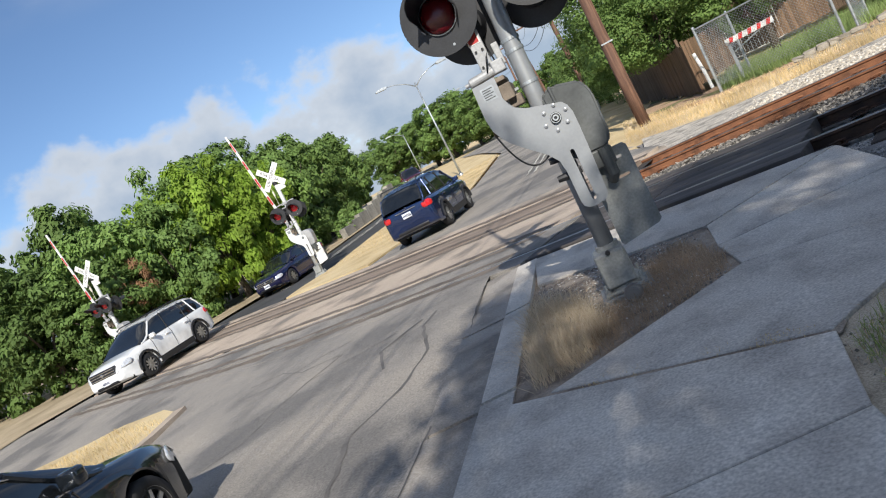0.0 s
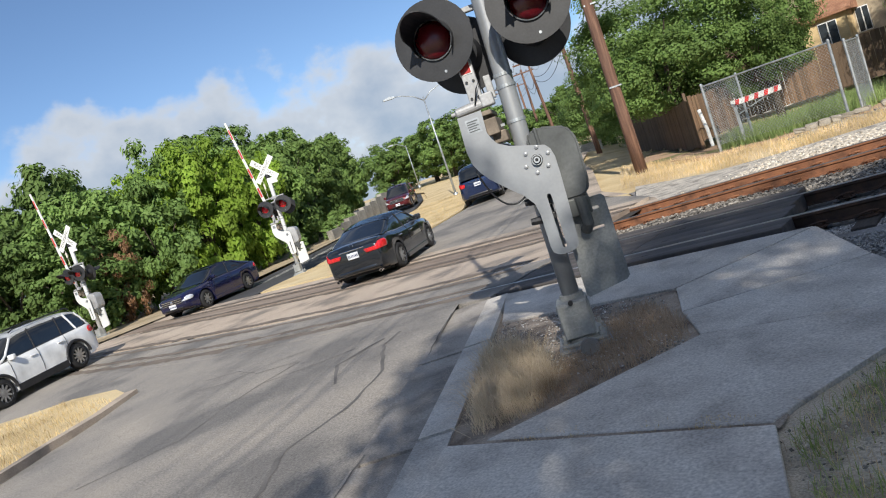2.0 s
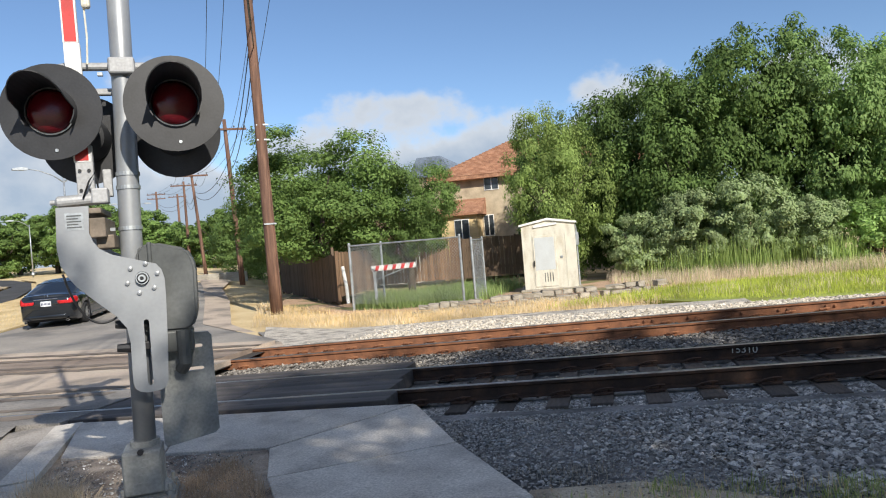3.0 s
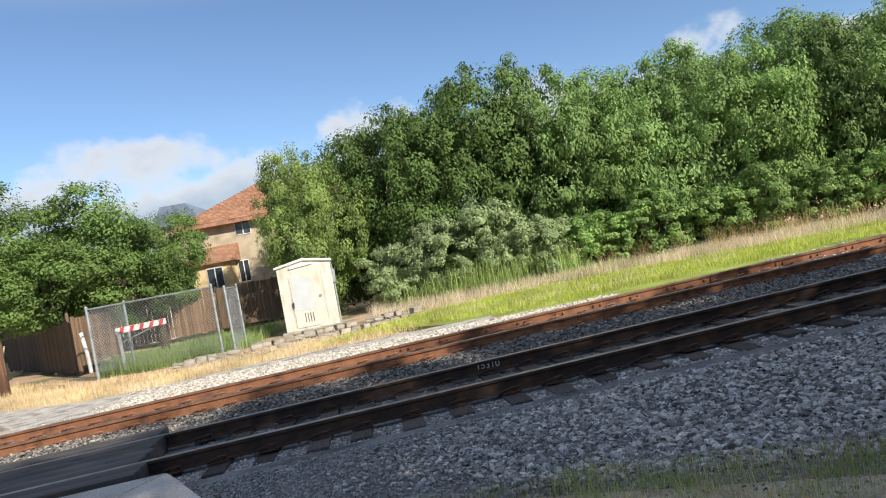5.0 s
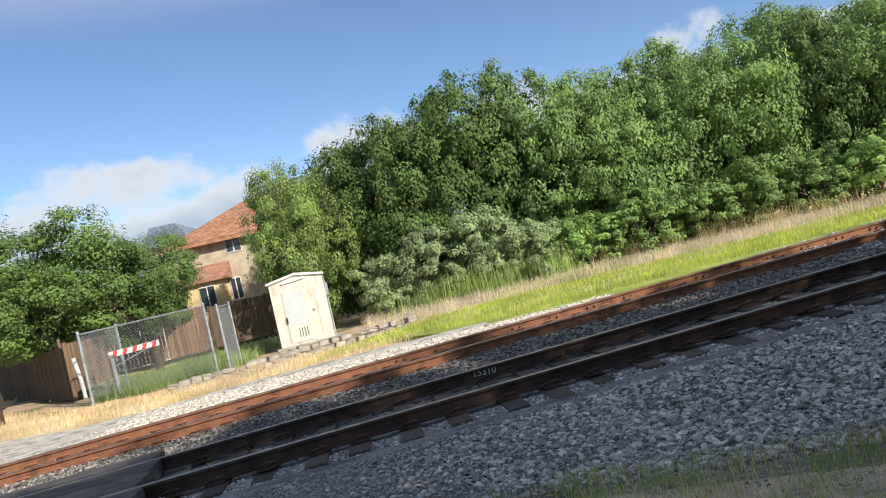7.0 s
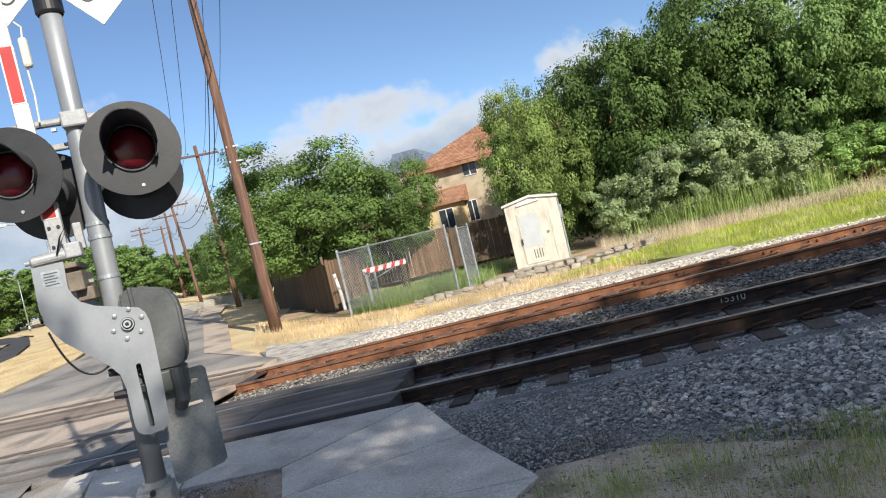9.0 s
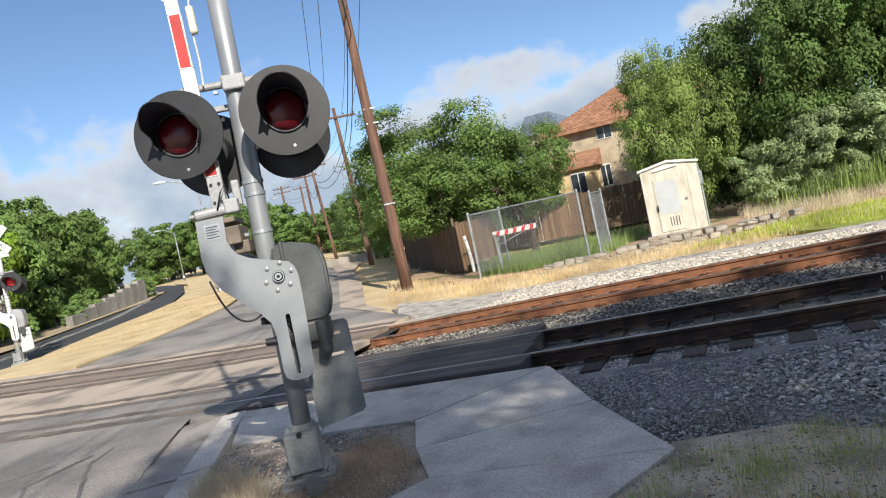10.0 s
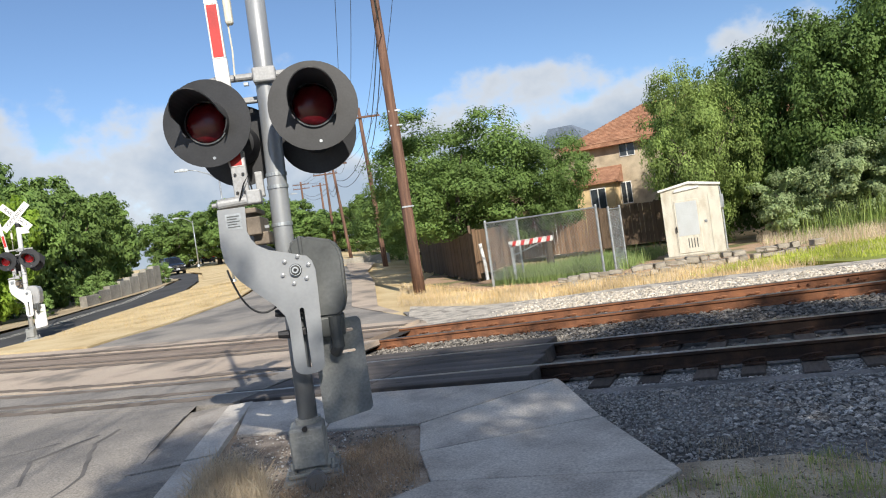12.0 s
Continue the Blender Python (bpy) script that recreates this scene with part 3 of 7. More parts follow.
def strip(name, a, b, w0, w1, z0, z1, material, label, n=14):
    """A long concrete strip between offsets w0 and w1 to the left of the line a-b."""
    whole = tagged(empty(name), label, kind="structure")
    a, b = Vector((*a, 0)), Vector((*b, 0))
    d = (b - a).normalized()
    side = Vector((-d.y, d.x, 0))
    for i in range(n):
        bm = bmesh.new()
        p, q = a.lerp(b, i / n + 0.004), a.lerp(b, (i + 1) / n - 0.0)
        ring = []
        for s in (p, q):
            fl = 1 - ease(3.2, 7.0, s.y)
            for w, z in ((w0, z0), (w1, z1)):
                e = s + side * w
                ring.append((e.x, e.y, tilt(e.x, e.y) + z * fl + 0.06 * (1 - fl)))
        top = [bm.verts.new(r) for r in (ring[0], ring[1], ring[3], ring[2])]
        bot = [bm.verts.new((v.co.x, v.co.y, v.co.z - 0.2)) for v in top]
        bm.faces.new(top), bm.faces.new(bot[::-1])
        for k in range(4):
            bm.faces.new((top[k], bot[k], bot[(k + 1) % 4], top[(k + 1) % 4]))
        part(name + "_piece", bm, material, whole)
    return whole


strip("kerb", (3.05, -8.4), (-5.98, 7.12), -0.06, 0.24, -0.014, -0.024, M["pave"], "worn concrete kerb along the pavement", 7)
strip("gutter", (3.05, -8.4), (-5.98, 7.12), 0.245, 0.80, -0.075, -0.085, M["road_conc2"], "concrete gutter pan with dark stains", 7)
drape("planting_bed", [(-5.02, 5.71), (-2.83, 5.71), (-1.98, 4.11), (-2.81, 2.58), (-3.04, 2.46), (-5.0, 5.66)], -0.025, M["mulch"], 0.4, "bare planting bed of gravelly earth", height=lambda x, y: tilt(x, y) + 0.02 * noise.noise((x * 2, y * 2, 0)))
drape("crack_earth", [(-3.05, 2.6), (-0.95, 2.6), (-0.95, 2.45), (-3.05, 2.43)], -0.01, M["mulch"], 0.4, "earth-filled gap between pavement slabs", height=tilt)

# ballast, dirt and grass beside the line
drape("ballast_bed", [(-2.3, 7.15), (-1.7, 7.0), (-0.9, 5.35), (0.5, 5.6), (3, 4.6), (6, 3.2), (14, 1.5), (60, 1.0), (110, 2), (110, 15), (14, 14.9), (3, 15.6), (-2.5, 16.4), (-6.5, 17.4), (-9.0, 17.6), (-7.0, 14.6), (-6.9, 13.4), (-6.6, 9.9), (-2.6, 9.9)], -0.135, M["gravel"], 1.2, "dark grey crushed-stone ballast bed")
drape("ballast_bed", [(-28.5, 7.0), (-28.5, 14.4), (-140, 14.4), (-140, 7.0)], -0.06, M["gravel"], 6, "dusty ballast bed running on past the crossing")
drape("dirt_verge", [(-1.2, 2.46), (2.0, -4), (16, -4), (16, -0.4), (6, 1.7), (3, 3.1), (1.2, 4.1), (0.4, 4.5), (-0.3, 4.4)], -0.03, M["dirt"], 0.8, "bare grey-brown dirt with weeds beside the pavement", thick=0.1)
drape("ballast_shoulder", [(-1.9, 6.9), (-1.1, 5.3), (-0.5, 4.2), (0.4, 4.3), (1.2, 3.9), (3, 2.9), (6, 1.5), (16, -0.6), (16, 6.6)], -0.066, M["gravel"], 0.8, "dark grey gravel shoulder beside the pavement", thick=0.1)
drape("gravel_apron", [(-8.9, 17.9), (-6.5, 17.0), (-2.5, 17.4), (3, 16.4), (3, 15.0), (-2.5, 13.5), (-6.2, 13.42), (-6.9, 13.6)], -0.035, M["pale_gravel"], 1.0, "pale limestone gravel beside the far rail", thick=0.16)
drape("road_shoulder", [(-6.9, 13.42), (-6.25, 13.42), (-6.9, 14.6), (-8.5, 16.2), (-8.9, 16.4), (-8.4, 14.3), (-6.95, 14.3)], 0.0, M["road_conc"], 0.8, "pale dusty concrete edge of the crossing", thick=0.2)
drape("grass_verge", [(0.5, 19.5), (2, 22.0), (4.5, 23.6), (9, 23.2), (14, 21.8), (40, 19.6), (110, 18), (110, 14.5), (14, 14.5), (3, 15.2)], -0.06, M["green_ground"], 1.5, "bright yellow-green grass strip beside the line", thick=0.16)
drape("yard", [(-9.0, 22.6), (-4.2, 21.9), (1.5, 22.6), (2.5, 27), (-2, 33), (-14, 31), (-12, 25)], -0.04, M["red_dirt"], 1.5, "reddish bare yard with patchy grass", thick=0.15)
# ---- the railway ----
RAILS = ((7.7, 9.205), (11.8, 13.305))
RAIL_PROFILE = ((-0.036, 0.0), (-0.036, -0.03), (-0.009, -0.045), (-0.009, -0.135), (-0.07, -0.15), (-0.07, -0.165), (0.07, -0.165), (0.07, -0.15), (0.009, -0.135), (0.009, -0.045), (0.036, -0.03), (0.036, 0.0), (0.022, 0.008), (-0.022, 0.008))


def rail_mesh(y, x0, x1):
    bm = bmesh.new()
    n, k = 10, len(RAIL_PROFILE)
    rings = [[bm.verts.new((x0 + (x1 - x0) * i / n, y + u, 0.08 + v + tilt(x0 + (x1 - x0) * i / n, y))) for u, v in RAIL_PROFILE] for i in range(n + 1)]
    for a, b in zip(rings, rings[1:]):
        for i in range(k):
            f = bm.faces.new((a[i], a[(i + 1) % k], b[(i + 1) % k], b[i]))
            f.material_index = 1 if i >= 11 else 0
    bm.faces.new(rings[0]), bm.faces.new(rings[-1][::-1])
    return bm


def build_track(ys, label, start, bolts_on=None, steel="rust"):
    track = tagged(empty("railway_track"), label, kind="structure")
    for y in ys:
        part("rail", rail_mesh(y, -140, 100), [M[steel], M["rail_top"]], track, "rusty steel rail with a worn bright head")
    tie = bmesh.new()
    add_box(tie, -0.115, 0.115, -1.3, 1.3, -0.17, 0, bevel=0.012)
    tie_me = mesh_ob("tie", tie, M["wood_tie"], track).data
    bpy.data.objects.remove(bpy.data.objects["tie"])
    plate = bmesh.new()
    add_box(plate, -0.1, 0.1, -0.17, 0.17, 0, 0.014)
    for s in (-1, 1):
        for q in (-1, 1):
            add_box(plate, -0.012 + 0.05 * q, 0.012 + 0.05 * q, 0.075 * s - 0.014, 0.075 * s + 0.014, 0.01, 0.05)
        # rail anchor: a bent clip gripping the rail foot
        add_tube(plate, [(-0.12, 0.1 * s, 0.02), (-0.06, 0.13 * s, 0.05), (0.03, 0.12 * s, 0.06), (0.1, 0.085 * s, 0.05)], 0.014, 6)
    plate_ob = mesh_ob("tie_plate", plate, M[steel], track)
    plate_me = plate_ob.data
    bpy.data.objects.remove(plate_ob)
    rng = random.Random(int(ys[0] * 10))
    mid = sum(ys) / 2
    xs = [start + 0.53 * i for i in range(62)] + [-29.5 - 0.9 * i for i in range(18)]
    for x in xs:
        x += rng.uniform(-0.05, 0.05)
        t = new("tie", tie_me)
        t.parent = track
        t.matrix_basis = pose(x, mid + rng.uniform(-0.08, 0.08), tilt(x, mid) - 0.09 + rng.uniform(-0.012, 0.004), rng.uniform(-0.4, 0.4), -math.degrees(math.atan(0.03)), rng.uniform(-1.6, 1.6))
        if x < 16:
            for y in ys:
                p = new("tie_plate", plate_me)
                p.parent = track
                p.matrix_basis = pose(x, y, tilt(x, y) - 0.088, 0, -math.degrees(math.atan(0.03)), 0)
    if bolts_on:
        bm = bmesh.new()
        x = 0.8
        while x < 30:
            for dx in (0, 0.14):
                add_box(bm, x + dx - 0.018, x + dx + 0.018, bolts_on - 0.045, bolts_on - 0.008, -0.025 + tilt(x, bolts_on), 0.012 + tilt(x, bolts_on), bevel=0.004)
            x += 0.75
        part("joint_bolts", bm, M["rust"], track, "rusty bolt heads along the rail web")
    return track


build_track(RAILS[0], "shaded railway track with rusty rails on old timber ties", -1.95, steel="shaded_rust")
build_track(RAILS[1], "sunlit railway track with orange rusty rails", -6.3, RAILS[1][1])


def build_panels():
    pan = tagged(empty("crossing_panels"), "dark greasy timber crossing panels between the rails", kind="structure")
    rows = ((7.17, 7.655, -2.17), (7.79, 8.46, -2.32), (8.465, 9.16, -2.4), (9.30, 9.86, -2.55))
    for y0, y1, xr in rows:
        for x0, x1 in ((-4.32, xr), (-6.2, -4.33)):
            bm = bmesh.new()
            cx, cy = (x0 + x1) / 2, (y0 + y1) / 2
            add_box(bm, x0 - cx, x1 - cx, y0 - cy, y1 - cy, -0.2, 0, bevel=0.012)
            # lag-bolt recesses standing as small dark washers
            for k in range(3):
                px = x0 - cx + (x1 - x0) * (0.2 + 0.3 * k)
                add_box(bm, px - 0.05, px + 0.05, -0.018, 0.018, -0.01, 0.003)
            ob = part("plank", bm, M["panel"], pan)
            ob.matrix_basis = pose(cx, cy, 0.082 + tilt(cx, cy), 0, -math.degrees(math.atan(0.03)), 0)


build_panels()


def writing(name, text, size, m, material, label, parent=None):
    cu = bpy.data.curves.new(name, "FONT")
    cu.body, cu.size, cu.extrude = text, size, 0.0008
    cu.align_x = cu.align_y = "CENTER"
    cu.materials.append(material)
    tmp = new("writing_source", cu)
    me = bpy.data.meshes.new_from_object(tmp.evaluated_get(bpy.context.evaluated_depsgraph_get()))
    bpy.data.objects.remove(tmp)
    ob = new(name, me)
    ob.matrix_basis = m
    if parent:
        ob.parent = parent
    return tagged(ob, label)


CHALK = mat("chalk_white", (0.7, 0.68, 0.62), 0.9, scale=30, bump=0.0)
tagged(writing("chalk_mark", "15310", 0.13, pose(1.8, 9.19, 0.015 + tilt(1.8, 9.19), 90, 1.7, 0), CHALK, "white chalked number on the rail web"), category="marking")
# ---- cracks, tar seams and tyre marks on the carriageway ----
TAR = mat("tar_seam", (0.14, 0.13, 0.12), 0.8, scale=3, fine=60, bump=0.3)
SMEAR = mat("tyre_smear", (0.185, 0.15, 0.12), 0.9, scale=2, fine=70, bump=0.4)


def ribbon(name, pts, width, material, label, lift=0.004, wobble=0.018, seed=1):
    """A narrow wandering strip on the road."""
    rng = random.Random(seed)
    full = []
    for (ax, ay), (cx, cy) in zip(pts, pts[1:]):
        n = max(2, int(math.hypot(cx - ax, cy - ay) / 0.22))
        full += [(ax + (cx - ax) * k / n + rng.uniform(-wobble, wobble), ay + (cy - ay) * k / n + rng.uniform(-wobble, wobble)) for k in range(n)]
    full.append(pts[-1])
    bm = bmesh.new()
    rows = []
    for i, (x, y) in enumerate(full):
        a, c = full[max(0, i - 1)], full[min(len(full) - 1, i + 1)]
        d = Vector((c[0] - a[0], c[1] - a[1])).normalized()
        w = width * rng.uniform(0.6, 1.3) / 2
        rows.append([bm.verts.new((x - d.y * w * s, y + d.x * w * s, road_h(x - d.y * w * s, y + d.x * w * s) + lift)) for s in (-1, 1)])
    for p, q in zip(rows, rows[1:]):
        bm.faces.new((p[0], p[1], q[1], q[0]))
    tagged(mesh_ob(name, bm, material), label, kind="structure")


ribbon("tar_seam", [(-7.15, 6.1), (-7.0, 5.6), (-6.05, 4.6), (-5.62, 3.6), (-5.5, 2.7), (-4.9, 2.0), (-4.4, 1.4), (-3.7, -0.4)], 0.05, TAR, "dark tar-filled seam along the lane", seed=1)
ribbon("tar_seam", [(-7.3, 5.9), (-7.45, 5.1), (-6.7, 4.4)], 0.06, TAR, "short dark tar patch", seed=2)
ribbon("crack", [(-8.9, 5.6), (-8.95, 4.9), (-8.9, 4.2), (-8.4, 3.2), (-8.7, 2.0)], 0.024, TAR, "wandering crack in the asphalt", seed=3)
ribbon("crack", [(-8.95, 4.9), (-8.2, 5.3), (-7.7, 5.7)], 0.018, TAR, "wandering crack in the asphalt", seed=4)
ribbon("crack", [(-9.0, 5.6), (-9.8, 5.4), (-10.8, 5.7), (-11.6, 5.5)], 0.016, TAR, "wandering crack in the asphalt", seed=5)
ribbon("crack", [(-9.3, 6.2), (-9.9, 5.8), (-10.4, 5.2), (-11.3, 5.0)], 0.016, TAR, "wandering crack in the asphalt", seed=6)
ribbon("gutter_seam", [(-6.45, 6.5), (-3.6, 1.5), (-1.0, -3.0)], 0.02, TAR, "dark joint between asphalt and gutter", 0.006, 0.015, 7)
for k, (y, w) in enumerate(((7.45, 0.3), (8.0, 0.22), (8.9, 0.2), (9.45, 0.25), (11.6, 0.25), (12.1, 0.2), (13.0, 0.18), (13.6, 0.25))):
    ribbon("tyre_smear", [(-6.9, y), (-12, y + 0.05), (-18, y - 0.04), (-26, y)], w, SMEAR, "dark rubber smear beside a rail", 0.008 + 0.001 * k, 0.03, 20 + k)
LINE = mat("worn_road_paint", (0.6, 0.58, 0.52), 0.8, scale=2, fine=60, bump=0.2, dark=(0.35, 0.33, 0.3), stain=0.9)
for k, off in enumerate((0.0, 0.35)):
    ribbon("lane_line", [(-14.6 + off, 20.5), (-18.4 + off, 28.5), (-24.2 + off, 38), (-34 + off, 51)], 0.11, LINE, "worn white lane line on the far road", 0.022, 0.0, 60 + k)
    ribbon("lane_line", [(-26.4 - off, 17.5), (-28.9 - off, 23.5), (-32.2 - off, 30), (-38.6 - off, 39), (-47.6 - off, 49.4), (-55.6 - off, 56)], 0.13, LINE, "white lane line on the dark asphalt curve", 0.022, 0.0, 70 + k)
# ---- loose stones, grass and weeds ----
def scatter(name, n, place, size, material, label, flat=0.6, seed=1, sink=0.35):
    """Many small angular stones as one mesh. place(rng) gives x, y, z or None."""
    rng = np.random.default_rng(seed)
    base = np.array([(1, 0, 0), (-1, 0, 0), (0, 1, 0), (0, -1, 0), (0, 0, 1), (0, 0, -1), (0.7, 0.7, 0.35), (-0.7, -0.6, 0.4)], float)
    tri0 = np.array([(4, 0, 6), (4, 6, 2), (0, 2, 6), (4, 2, 1), (4, 1, 7), (4, 7, 3), (1, 3, 7), (4, 3, 0), (5, 2, 0), (5, 1, 2), (5, 3, 1), (5, 0, 3)])
    P = place(rng, n)
    n = len(P)
    s = rng.uniform(size[0], size[1], (n, 1)) * rng.uniform(0.65, 1.25, (n, 3))
    s[:, 2] *= flat
    V = base[None] * s[:, None] * rng.uniform(0.75, 1.2, (n, 8, 1))
    a = rng.uniform(0, 6.283, n)
    tilt_a = rng.normal(0, 0.45, n)
    ca, sa, ct, st = np.cos(a)[:, None], np.sin(a)[:, None], np.cos(tilt_a)[:, None], np.sin(tilt_a)[:, None]
    x, y, z = V[..., 0], V[..., 1], V[..., 2]
    y, z = y * ct - z * st, y * st + z * ct
    V = np.stack([x * ca - y * sa, x * sa + y * ca, z + (s[:, 2:3] * (1 - 2 * sink))], -1) + P[:, None]
    F = (tri0[None] + 8 * np.arange(n)[:, None, None]).reshape(-1, 3)
    me = bpy.data.meshes.new(name)
    me.from_pydata(V.reshape(-1, 3).tolist(), [], F.tolist())
    me.materials.append(material)
    return tagged(new(name, me), label, kind="stuff")


def np_ground(x, y):
    return np.array([ground(a, b) for a, b in zip(x, y)])


BALLAST = mat("ballast_stone", (0.4, 0.38, 0.35), 0.9, scale=12, fine=80, bump=0.7, dark=(0.18, 0.172, 0.16), light=(0.6, 0.57, 0.53), island=0.75)
FINE_GRAVEL = mat("fine_grey_gravel", (0.34, 0.33, 0.31), 0.9, scale=12, fine=80, bump=0.6, dark=(0.22, 0.213, 0.2), light=(0.45, 0.435, 0.41), island=0.45)
DARK_BALLAST = mat("dark_ballast_stone", (0.2, 0.18, 0.155), 0.9, scale=12, fine=80, bump=0.7, dark=(0.09, 0.08, 0.07), light=(0.34, 0.31, 0.27), island=0.7)
LIME = mat("limestone_chip", (0.58, 0.51, 0.41), 0.9, scale=9, fine=60, bump=0.5, dark=(0.4, 0.36, 0.3), light=(0.66, 0.62, 0.56), island=0.35)


def band(x0, x1, y0, y1, skip=None, z=-0.095, power=1.0):
    def place(rng, n):
        x = x0 + (x1 - x0) * rng.random(n) ** power
        y = rng.uniform(y0, y1, n)
        keep = np.ones(n, bool)
        for a, b, c, d in skip or ():
            keep &= ~((x > a) & (x < b) & (y > c) & (y < d))
        x, y = x[keep], y[keep]
        zz = 0.03 * x - 0.008 * y + z + 0.02 * np.sin(x * 1.7) * np.sin(y * 2.1)
        return np.stack([x, y, zz], -1)
    return place


_rails = [(-200, 200, y - 0.07, y + 0.07) for p in RAILS for y in p]
_panel = [(-7, -2.5, 7, 9.95), (-7, -2.1, 7, 9.2)]
def near_place(rng, n):
    x = -1.9 + 12 * rng.random(n) ** 1.25
    y = rng.uniform(2.6, 7.6, n)
    edge = 4.6 - 0.5 * np.clip(x - 0.3, 0, 4.5) + 0.2 * np.sin(x * 5)
    keep = (y > edge + rng.normal(0, 0.3, n)) & ((x > -1.71 + (6.9 - y) * 0.537) | (y > 7.05))
    x, y = x[keep], y[keep]
    # a shoulder that falls away from the track
    return np.stack([x, y, 0.03 * x - 0.008 * y - 0.06], -1)


def fine_place(rng, n):
    P = near_place(rng, n)
    P[:, 2] -= 0.08 * np.clip((P[:, 1] - 6.55) / 0.55, 0, 1)
    return P[(P[:, 0] < 2.2 - 1.2 * (P[:, 1] - 5.2) * (P[:, 1] < 5.2) + rng.normal(0, 0.5, len(P))) & (P[:, 1] < 7.6)] + np.array([0, 0, 0.008])


def coarse_place(rng, n):
    P = near_place(rng, n)
    keep = ((P[:, 0] > 1.1 + rng.normal(0, 0.6, len(P))) & (P[:, 1] > 4.9 - 0.45 * P[:, 0] * (P[:, 0] > 1))) | (P[:, 1] > 6.95)
    P = P[keep]
    # the stones lie lower beside the rail, so that the tie ends stand clear
    P[:, 2] -= 0.09 * np.clip((P[:, 1] - 6.4) / 0.6, 0, 1)
    return P


scatter("ballast", 62000, coarse_place, (0.015, 0.04), BALLAST, "loose grey crushed-stone ballast", seed=3)
scatter("fine_gravel", 95000, fine_place, (0.007, 0.017), FINE_GRAVEL, "fine dark grey gravel beside the pavement", seed=31)
scatter("ballast", 6000, band(-2.4, 10, 7.75, 9.15, _rails + _panel, -0.15), (0.02, 0.045), DARK_BALLAST, "grey ballast between the near rails", seed=4)
scatter("ballast", 17000, band(-6.5, 12, 9.3, 11.7, _rails + _panel, -0.085), (0.018, 0.04), DARK_BALLAST, "grey ballast between the two tracks", seed=5)
scatter("ballast", 5000, band(-6.5, 14, 11.9, 13.2, _rails, -0.10), (0.025, 0.045), DARK_BALLAST, "rust-dusted ballast between the far rails", seed=6)
scatter("ballast", 9000, band(9, 34, 3.5, 15, _rails, -0.09, 1.5), (0.03, 0.06), BALLAST, "grey ballast further along the line", seed=7)
def lime_place(rng, n):
    x = rng.uniform(-8.5, 5.5, n)
    t = rng.random(n)
    hi = np.where(x < -2.5, 16.6 + (-2.5 - x) * 0.2, 16.6 - (x + 2.5) * 0.22)
    y = 13.45 + (hi - 13.45) * t
    keep = x > -8.9 + (17.5 - y) * 0.55
    x, y = x[keep], y[keep]
    return np.stack([x, y, 0.03 * x - 0.008 * y - 0.04 - 0.015 * t[keep]], -1)


scatter("pale_gravel", 12000, lime_place, (0.025, 0.055), LIME, "pale limestone gravel beside the far rail", seed=8)
scatter("gravel_fines", 2600, lambda rng, n: (lambda x, y: np.stack([x, y, 0.03 * x - 0.008 * y - 0.02], -1)[(x > -5.0 + (5.7 - y) * 0.62) & (x < -2.1 - (y - 4.1) * 0.55)])(rng.uniform(-5, -2, n), rng.uniform(3.6, 5.68, n)), (0.006, 0.016), BALLAST, "small gravel in the planting bed", seed=9)


def blades(name, points, height, width, material, label, seed=1, lean=0.5, kind="stuff"):
    """Grass as thin bent blades, one mesh. points: n x 3 array of roots."""
    rng = np.random.default_rng(seed)
    n = len(points)
    h = rng.uniform(height[0], height[1], n)
    a = rng.uniform(0, 6.283, n)
    b = rng.uniform(0, 6.283, n)
    ln = np.abs(rng.normal(0, lean, n)) * h
    w = rng.uniform(0.6, 1.3, n) * width
    sx, sy = np.cos(a) * w / 2, np.sin(a) * w / 2
    dx, dy = np.cos(b) * ln, np.sin(b) * ln
    z0 = np.zeros(n)
    V = np.stack([np.stack([-sx, -sy, z0 - 0.02], -1), np.stack([sx, sy, z0 - 0.02], -1), np.stack([dx * 0.35 + sx * 0.7, dy * 0.35 + sy * 0.7, h * 0.6], -1), np.stack([dx * 0.35 - sx * 0.7, dy * 0.35 - sy * 0.7, h * 0.6], -1), np.stack([dx, dy, h * np.clip(1.05 - 0.3 * ln / h, 0.3, 1)], -1)], 1) + points[:, None]
    i = 5 * np.arange(n)[:, None]
    quads = (i + np.array([[0, 1, 2, 3]])).tolist()
    tris = (i + np.array([[3, 2, 4]])).tolist()
    me = bpy.data.meshes.new(name)
    me.from_pydata(V.reshape(-1, 3).tolist(), [], quads + tris)
    me.materials.append(material)
    return tagged(new(name, me), label, kind=kind)


